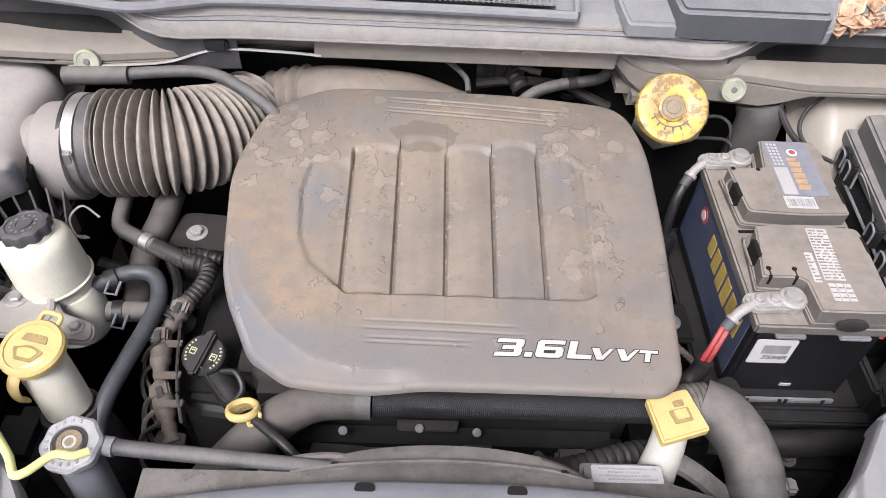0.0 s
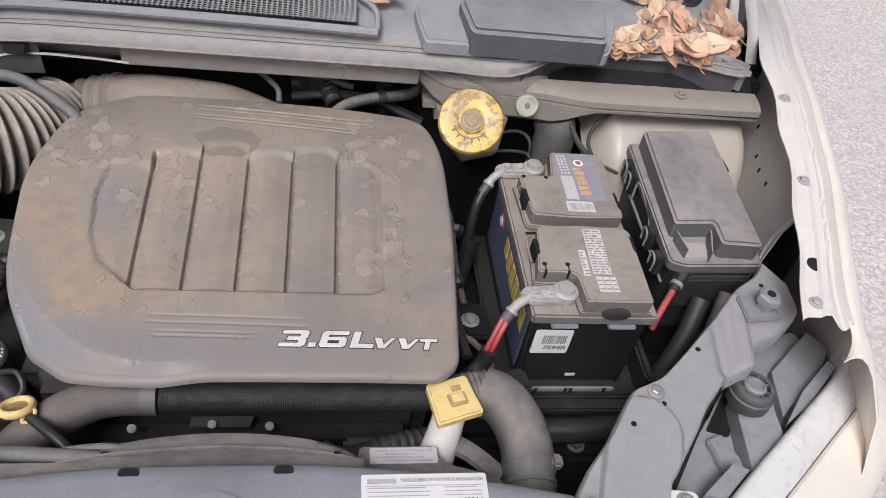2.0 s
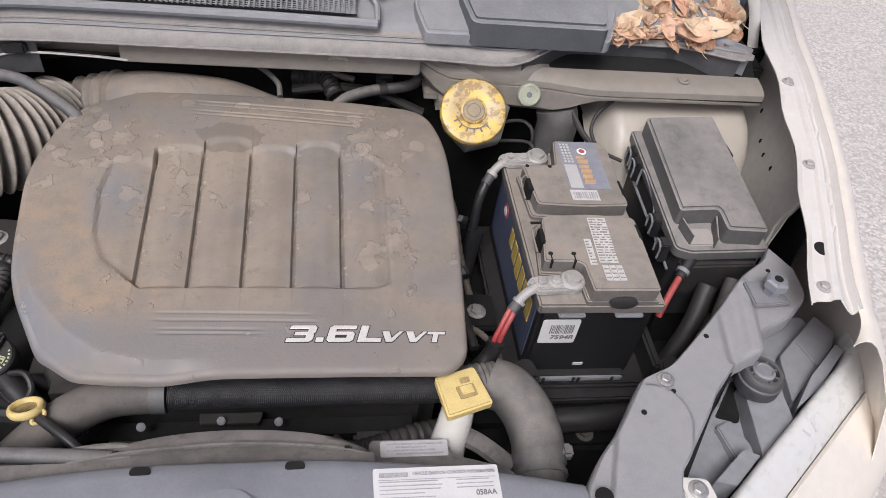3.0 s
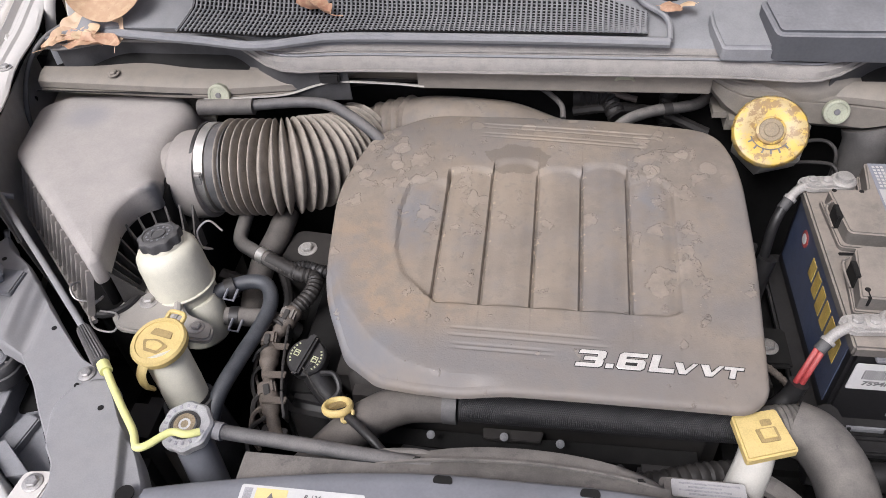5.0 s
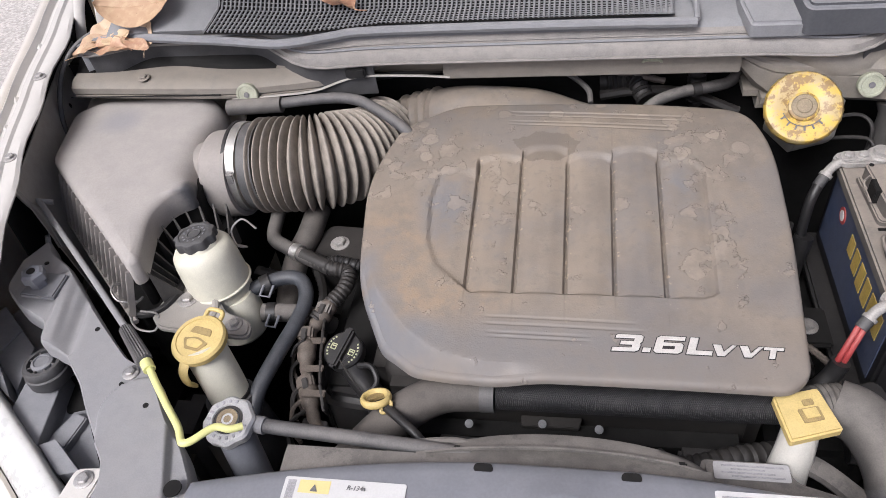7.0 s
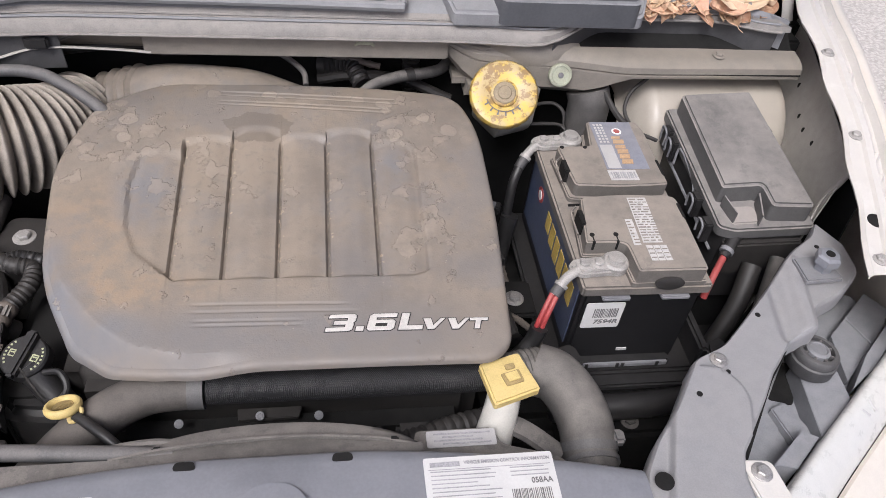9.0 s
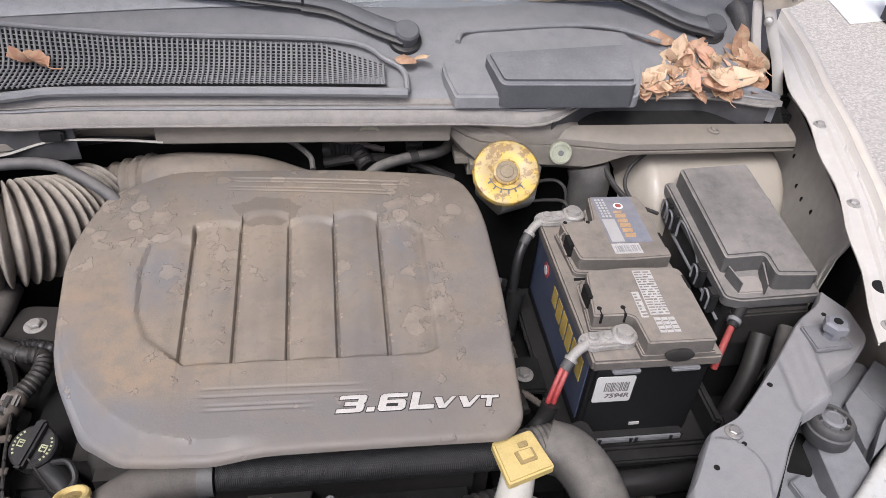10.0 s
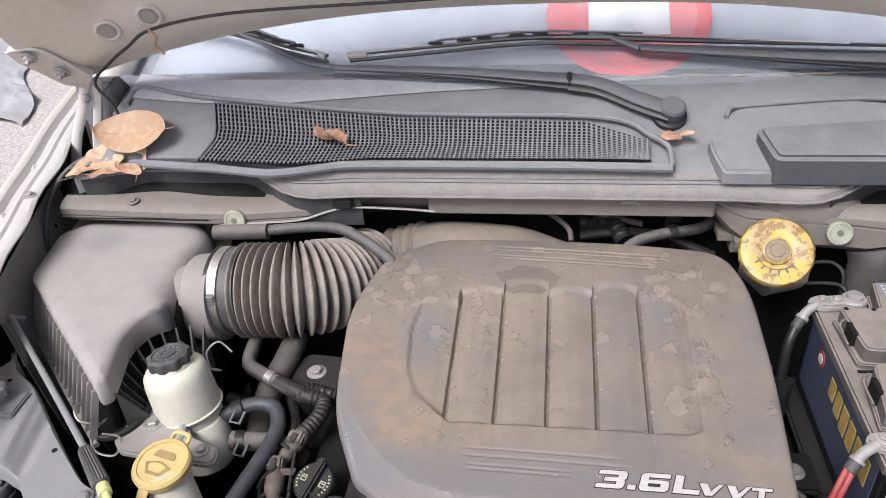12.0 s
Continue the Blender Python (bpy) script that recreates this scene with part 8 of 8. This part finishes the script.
part("body", lathe([(0.034, -0.190), (0.041, -0.182), (0.0425, -0.105), (0.0435, -0.094), (0.0455, -0.090), (0.0460, -0.082), (0.0445, -0.035), (0.0425, -0.024), (0.037, -0.0165), (0.030, -0.014), (0.028, -0.009)], 48, ps_m), CREAM, steering, "cream translucent tank")
part("seam", lathe([(0.0472, -0.089), (0.0486, -0.088), (0.0486, -0.0865), (0.0472, -0.0855)], 48, ps_m), CREAM, steering)
part("lower_tank", lathe([(0.02, -0.178), (0.029, -0.172), (0.031, -0.12), (0.026, -0.108), (0.010, -0.106)], 36, facing((-0.488, 0.402, 0.972), lean)), CREAM, steering, "cream lower tank")
brk = prism(rounded([(-0.575, 0.335, 0.01), (-0.562, 0.382, 0.015), (-0.540, 0.402, 0.01), (-0.49, 0.378, 0.01), (-0.465, 0.345, 0.01), (-0.420, 0.330, 0.015), (-0.415, 0.300, 0.015), (-0.49, 0.305, 0.02), (-0.555, 0.312, 0.01)]), 0.876, 0.884, 0.003)
plate_ob = part("bracket", brk, WING, steering, "dusty grey bracket")
hex_bolt(plate_ob, (-0.529, 0.364, 0.884), (0, 0, 1), 0.009, ZINC)
hex_bolt(plate_ob, (-0.442, 0.322, 0.884), (0, 0, 1), 0.007, ZINC)
part("bracket_rib", tube([(-0.487, 0.368, 0.885), (-0.480, 0.345, 0.882), (-0.485, 0.320, 0.881)], 0.006, 8, 4), WING, plate_ob)
part("support", box(-0.56, -0.50, 0.33, 0.40, 0.60, 0.874, 0.01), DEEP, steering)
hoses = thing("steering_hoses", (-0.41, 0.38, 0.80), "grey hoses leaving the steering reservoir", "hose")
part("hose", tube([(-0.462, 0.400, 0.858), (-0.440, 0.414, 0.862), (-0.405, 0.430, 0.864), (-0.378, 0.425, 0.862), (-0.366, 0.395, 0.855), (-0.372, 0.35, 0.85), (-0.385, 0.30, 0.845), (-0.398, 0.245, 0.835), (-0.405, 0.20, 0.80)], 0.0112, 14, 8), DARKHOSE, hoses, "curved grey hose")
part("hose", tube([(-0.435, 0.385, 0.835), (-0.40, 0.388, 0.832), (-0.37, 0.392, 0.825), (-0.34, 0.40, 0.79)], 0.014, 14, 6), RUBBER, hoses, "dusty short hose")
for p, q in (((-0.437, 0.412, 0.862), (-0.425, 0.419, 0.863)), ((-0.428, 0.385, 0.834), (-0.415, 0.387, 0.833))):
    ring = part("clamp", tube([p, q], 0.0160, 16, 2), BLACK, hoses, "dark spring clamp")
    part("clamp_ear", tube([(q[0] - 0.004, q[1] - 0.012, q[2] + 0.010), (q[0] - 0.006, q[1] - 0.030, q[2] + 0.006), (q[0] + 0.008, q[1] - 0.031, q[2] + 0.004), (q[0] + 0.010, q[1] - 0.012, q[2] + 0.008)], 0.0022, 6, 1, smooth=False), STEEL_DARK, ring)

# ---- washer filler ----
washer = thing("washer_filler", (-0.445, 0.25, 0.78), "white washer filler neck with a yellow flip cap", "reservoir")
w_m = facing((-0.455, 0.259, 0.930), (-0.04, -0.12, 1), 5)
lid = part("cap", lathe([(0.033, -0.010), (0.036, -0.008), (0.0365, 0.0), (0.034, 0.0035), (0.029, 0.004), (0.0285, 0.0025), (0.01, 0.0025)], 48, w_m), YELLOW, washer, "yellow flip cap with a washer symbol")
part("mark", prism(rounded([(-0.019, -0.004, 0.003), (-0.010, -0.018, 0.002), (0.010, -0.018, 0.002), (0.019, -0.004, 0.003), (0.0, 0.002, 0.006)]), 0.002, 0.0034), WORN, lid).matrix_basis = w_m
part("mark_inner", prism(rounded([(-0.013, -0.005, 0.003), (-0.008, -0.014, 0.002), (0.008, -0.014, 0.002), (0.013, -0.005, 0.003), (0.0, -0.001, 0.006)]), 0.003, 0.0042), YELLOW, lid).matrix_basis = w_m
part("mark", prism(rounded([(-0.016, 0.006, 0.002), (0.016, 0.006, 0.002), (0.013, 0.016, 0.004), (-0.013, 0.016, 0.004)]), 0.002, 0.0034), WORN, lid).matrix_basis = w_m
hinge = tube([w_m @ Vector(p) for p in ((-0.012, 0.034, -0.002), (-0.010, 0.045, 0.0), (0.010, 0.045, 0.0), (0.012, 0.034, -0.002))], 0.003, 8, 4)
part("hinge", hinge, YELLOW, lid)
tongue = tube([w_m @ Vector(p) for p in ((-0.002, -0.034, -0.004), (-0.003, -0.044, -0.014), (-0.003, -0.048, -0.032), (-0.002, -0.044, -0.045))], 0.008, 8, 5, 0.45)
part("tongue", tongue, YELLOW, lid)
part("neck", tube([(-0.455, 0.260, 0.925), (-0.450, 0.255, 0.90), (-0.440, 0.245, 0.865), (-0.434, 0.238, 0.84)], lambda t: 0.0275, 28, 6), CREAM, washer, "milky filler neck")
part("collar", tube([(-0.4345, 0.2385, 0.842), (-0.433, 0.237, 0.834)], 0.0290, 28, 2), BLACK, washer, "black collar")
part("tank_neck", tube([(-0.434, 0.238, 0.838), (-0.43, 0.23, 0.80), (-0.43, 0.225, 0.70)], lambda t: 0.034 + 0.02 * t, 24, 5), CAPBLACK, washer)
part("tank", box(-0.54, -0.44, 0.15, 0.26, 0.55, 0.83, 0.03, 3), DARK, washer, "dark tank below")

# ---- wiring and small hoses between reservoir and engine ----
heater = thing("heater_pipe", (-0.40, 0.5, 0.84), "dusty brown heater pipe with a pale band", "pipe")
part("pipe", tube([(-0.462, 0.60, 0.86), (-0.460, 0.56, 0.858), (-0.452, 0.52, 0.858), (-0.425, 0.50, 0.858), (-0.39, 0.482, 0.856), (-0.345, 0.462, 0.852)], 0.0115, 12, 8), RUBBER, heater)
part("band", tube([(-0.412, 0.494, 0.857), (-0.400, 0.488, 0.857)], 0.0132, 14, 2), BRIGHT, heater, "pale metal band")
part("conduit", tube([(-0.395, 0.485, 0.857), (-0.345, 0.463, 0.853), (-0.318, 0.458, 0.848), (-0.316, 0.43, 0.846), (-0.332, 0.40, 0.842), (-0.35, 0.37, 0.838)], lambda t: 0.0118 + 0.0008 * math.sin(t * 160), 12, 16), DARK, heater, "dark corrugated conduit")
part("conduit", tube([(-0.30, 0.47, 0.85), (-0.335, 0.475, 0.856), (-0.355, 0.468, 0.856)], lambda t: 0.008 + 0.0009 * math.sin(t * 60), 10, 16), BLACK, heater)
part("pipe", tube([(-0.40, 0.60, 0.85), (-0.405, 0.55, 0.84), (-0.42, 0.50, 0.82), (-0.42, 0.42, 0.79)], 0.02, 14, 6), BROWNHOSE, heater, "dusty thick hose")
harness = thing("engine_harness", (-0.36, 0.32, 0.76), "brown taped engine wiring harness with connectors", "wiring")
part("trunk", tube([(-0.332, 0.400, 0.842), (-0.345, 0.37, 0.836), (-0.352, 0.34, 0.832), (-0.346, 0.30, 0.826), (-0.332, 0.255, 0.815), (-0.315, 0.215, 0.80)], lambda t: 0.0115 + 0.0025 * math.sin(t * 19) + 0.001 * math.sin(t * 71), 10, 12), TAPE, harness)
rng = random.Random(3)
for k, (x, y, z) in enumerate(((-0.338, 0.388, 0.842), (-0.356, 0.345, 0.838), (-0.340, 0.272, 0.822))):
    m = Matrix.Translation((x, y, z)) @ Matrix.Rotation(0.3 * k - 0.2, 4, "Z") @ Matrix.Rotation(0.25, 4, "X")
    shell = box(-0.012, 0.012, -0.010, 0.010, -0.012, 0.010, 0.003)
    shell.transform(m)
    con = part("connector", shell, RUBBER if k == 0 else TAPE, harness)
    catch = box(-0.004, 0.004, -0.012, 0.004, 0.009, 0.013, 0.001)
    catch.transform(m)
    part("catch", catch, DARK, con)
channel = [Vector((-0.352, 0.405, 0.832)), Vector((-0.346, 0.355, 0.830)), Vector((-0.338, 0.304, 0.826)), Vector((-0.330, 0.267, 0.822)), Vector((-0.318, 0.232, 0.812))]
for a, b in zip(channel, channel[1:]):
    part("channel", slab(a + Vector((0.014, 0, 0.002)), b + Vector((0.014, 0, 0.002)), Vector((0.004, 0, 0)), 0.022, 0.001), DARK, harness, "dark plastic wiring channel")
    part("strap", slab(a.lerp(b, 0.45) + Vector((-0.014, 0, 0.011)), a.lerp(b, 0.45) + Vector((0.018, 0.002, 0.011)), Vector((0, 0.011, 0)), 0.003, 0.001), TAPE, harness, "flat strap over the wiring")
for k in range(8):
    y = 0.385 - 0.021 * k
    x = -0.354 + 0.0035 * k + rng.uniform(-0.003, 0.003)
    reach = rng.uniform(0.010, 0.026)
    part("wire", tube([(x, y, 0.832 - 0.003 * k), (x - reach, y - 0.016, 0.822 - 0.003 * k), (x - reach * 0.9, y - 0.040, 0.806 - 0.003 * k), (x - 0.002, y - 0.060, 0.792)], rng.uniform(0.0022, 0.0040), 6, 5), DARK if k % 2 else TAPE, harness)
part("tie", tube([(-0.352, 0.330, 0.846), (-0.366, 0.322, 0.838), (-0.372, 0.312, 0.828)], 0.0022, 6, 3), BLACK, harness)
part("bracket", prism(rounded([(-0.34, 0.20, 0.004), (-0.30, 0.205, 0.006), (-0.30, 0.225, 0.004), (-0.335, 0.23, 0.004)]), 0.80, 0.806, 0.001), DARK, harness, "small drilled bracket")

# ---- dry leaves ----
def leaf_mesh(length, width, curl, twist, seed, crumple=0.8, ragged=1.0):
    """A dried leaf: pointed blade, raised midrib, crumpled and curled edges."""
    r = random.Random(seed)
    ph, wob, bend = r.uniform(0, 6), r.uniform(0.10, 0.28), r.uniform(-0.5, 0.9)
    offset = Vector((r.uniform(0, 50), r.uniform(0, 50), 0))
    def at(u, v):
        half = width * 0.5 * (math.sin(math.pi * min(1, u * 0.96 + 0.04)) ** 0.62) * (1 + ragged * wob * math.sin(7 * u + ph + (2 if v > 0 else 0)))
        x, y = (u - 0.5) * length, v * half
        rough = crumple * (noise.noise(Vector((x, y, 0)) * 45 + offset) * 0.28 * width + noise.noise(Vector((x, y, 0)) * 120 + offset) * 0.10 * width)
        z = curl * (abs(v) ** 1.4) * width * 0.5 + bend * 0.25 * length * (u - 0.5) ** 2 * 4 + rough - 0.012 * width * (1 - abs(v))
        a = twist * (u - 0.5)
        return Vector((x, y * math.cos(a) - z * math.sin(a), z * math.cos(a) + y * math.sin(a)))
    bm = sheet(at, steps(0, 1, 16), steps(-1, 1, 8), 0.0005)
    added(bm, tube([at(u, 0) + Vector((0, 0, 0.0008)) for u in (0.02, 0.3, 0.6, 0.95)], 0.0008, 5, 3))
    added(bm, tube([at(0.02, 0), at(0.0, 0) + Vector((-0.008, 0.002, 0.001)), at(0.0, 0) + Vector((-0.022, 0.0, 0.004))], 0.0009, 5, 3))
    bmesh.ops.recalc_face_normals(bm, faces=bm.faces)
    me = bpy.data.meshes.new("dry_leaf")
    bm.to_mesh(me)
    bm.free()
    smoothed(me, 60)
    me.materials.append(LEAF)
    return me


rng = random.Random(21)
BROAD = leaf_mesh(0.148, 0.096, 0.16, 0.12, 7, 0.10, 0.05)
LEAVES = [leaf_mesh(rng.uniform(0.07, 0.11), rng.uniform(0.042, 0.065), rng.uniform(-0.3, 1.0), rng.uniform(-1.2, 1.2), 40 + k, 0.3 if k % 2 else 0.8, 0.4 if k % 2 else 1.0) for k in range(16)]


FLAT = [leaf_mesh(rng.uniform(0.078, 0.105), rng.uniform(0.034, 0.048), rng.uniform(-0.2, 0.5), rng.uniform(-0.8, 0.8), 80 + k, 0.65, 0.9) for k in range(8)]
CRUMPLED = leaf_mesh(0.066, 0.040, 0.55, 0.5, 77, 0.75, 0.7)


def lay(shape, at, tilt, roll, turn, size, label, group):
    """A leaf at a place: tilted up towards the glass, rolled sideways, turned about its own middle."""
    ob = new("dry_leaf", shape)
    ob.matrix_basis = pose(*at, tilt, roll, 0) @ Matrix.Rotation(math.radians(turn), 4, "Z") @ Matrix.Scale(size, 4)
    tagged(ob, label, "leaf", group)


def bed(y):
    return between(y, [(0.70, 1.040), (0.75, 1.062), (0.78, 1.072), (0.81, 1.090), (0.85, 1.120), (0.92, 1.155)])


HEAPED = "dry curled brown leaf fallen on the cowl"
# small broken leaves under the heap
for k in range(56):
    x = 0.545 + 0.240 * rng.random() ** 0.6
    y = rng.uniform(0.772, 0.784 + 0.045 * ease(x, 0.56, 0.70))
    lay(rng.choice(LEAVES), (x, y, bed(y) + 0.010), rng.uniform(10, 36), rng.uniform(-14, 14), rng.uniform(0, 360), rng.uniform(0.34, 0.62), HEAPED, "heap of dry leaves")
# larger ones on top of it
for k, (at, tilt, roll, turn, size) in enumerate((
        ((0.742, 0.764, 1.092), 26, 3, 4, 1.28), ((0.722, 0.803, 1.106), 34, 10, -24, 1.12), ((0.640, 0.806, 1.106), 30, -14, 28, 0.92),
        ((0.668, 0.822, 1.124), 58, 5, 70, 0.72), ((0.700, 0.824, 1.122), 52, 12, 40, 0.80), ((0.631, 0.774, 1.090), 35, -6, 12, 0.92),
        ((0.661, 0.788, 1.097), 48, 0, 55, 0.80), ((0.570, 0.756, 1.080), 16, -6, 14, 1.02), ((0.605, 0.753, 1.083), 20, 4, -10, 0.85),
        ((0.678, 0.765, 1.092), 45, 8, 110, 0.72), ((0.700, 0.778, 1.096), 30, -8, 150, 0.85), ((0.640, 0.840, 1.130), 28, -4, -8, 0.78),
        ((0.782, 0.789, 1.099), 28, 14, -12, 0.90), ((0.680, 0.800, 1.108), 50, -10, 85, 0.62),
        ((0.716, 0.750, 1.082), 18, 0, 172, 0.85), ((0.640, 0.757, 1.084), 24, 10, 200, 0.75), ((0.585, 0.760, 1.087), 22, -4, 18, 0.95), ((0.612, 0.772, 1.095), 30, 6, 40, 0.85))):
    at = (at[0] - 0.012, at[1] + 0.014, at[2] + 0.003)
    lay(FLAT[k % 8], at, tilt, roll, turn, 0.80 * size, HEAPED, "heap of dry leaves")
# two stand upright against the hinge
lay(FLAT[2], (0.764, 0.828, 1.128), 74, 12, 118, 1.02, "dry brown leaf standing upright beside the hinge", "heap of dry leaves")
lay(FLAT[5], (0.785, 0.824, 1.115), 72, -20, 122, 0.80, "dry brown leaf standing upright beside the hinge", "heap of dry leaves")
# left corner: a broad leaf on top of a few broken ones
for k, (at, tilt, roll, turn, size) in enumerate((
        ((-0.772, 0.780, 1.090), 34, 10, 60, 0.72), ((-0.751, 0.748, 1.076), 16, 0, 4, 0.86), ((-0.690, 0.776, 1.088), 50, -20, 75, 0.62),
        ((-0.705, 0.752, 1.078), 24, 5, -14, 0.66), ((-0.786, 0.751, 1.077), 20, 8, 40, 0.70), ((-0.740, 0.764, 1.083), 36, -5, 20, 0.58))):
    lay(FLAT[(k * 3 + 1) % 8], at, tilt, roll, turn, size, HEAPED, "leaves in the cowl corner")
for shape, at, turn, size in ((BROAD, (-0.708, 0.798, 1.122), (-34, 2, 183), 0.88), (CRUMPLED, (-0.352, 0.775, 1.124), (22, -6, 158), 1.0), (LEAVES[5], (0.192, 0.790, 1.124), (20, 10, 20), 0.36), (LEAVES[5], (0.212, 0.796, 1.126), (-10, 25, 130), 0.32)):
    ob = new("dry_leaf", shape)
    ob.matrix_basis = pose(*at, *turn) @ Matrix.Scale(size, 4)
    tagged(ob, "single dry brown leaf lying on the cowl", "leaf", "loose leaves")

# ---- things lying on the ground beside the car ----
paper = part("paper_sheet", prism([(3.25, 3.75), (3.70, 3.85), (3.95, 4.3), (3.35, 4.2)], 0.004, 0.010), SIGN_WHITE)
tagged(paper, "white sheet of paper on the paving", "paper")
box_ob = thing("black_crate", (3.75, 3.55, 0), "black plastic crate standing on the paving", "crate")
part("body", box(3.50, 4.1, 3.2, 3.85, 0.0, 0.30, 0.02), BLACK, box_ob)
part("lid", box(3.47, 4.13, 3.17, 3.88, 0.29, 0.33, 0.01), HOUSING, box_ob)
cloth = part("grey_tarp", sheet(lambda u, v: Vector((-3.05 - 0.9 * v - 1.5 * u + 0.06 * math.sin(9 * v), 3.35 + 1.6 * v + 0.5 * u, 0.012 + 0.05 * abs(noise.noise(Vector((5 * u, 6 * v, 0)))) + 0.03 * abs(noise.noise(Vector((14 * u, 15 * v, 3)))))), steps(0, 1, 40), steps(0, 1, 40), 0.004), GREYLABEL)
tagged(cloth, "crumpled pale grey tarp on the paving", "tarp")
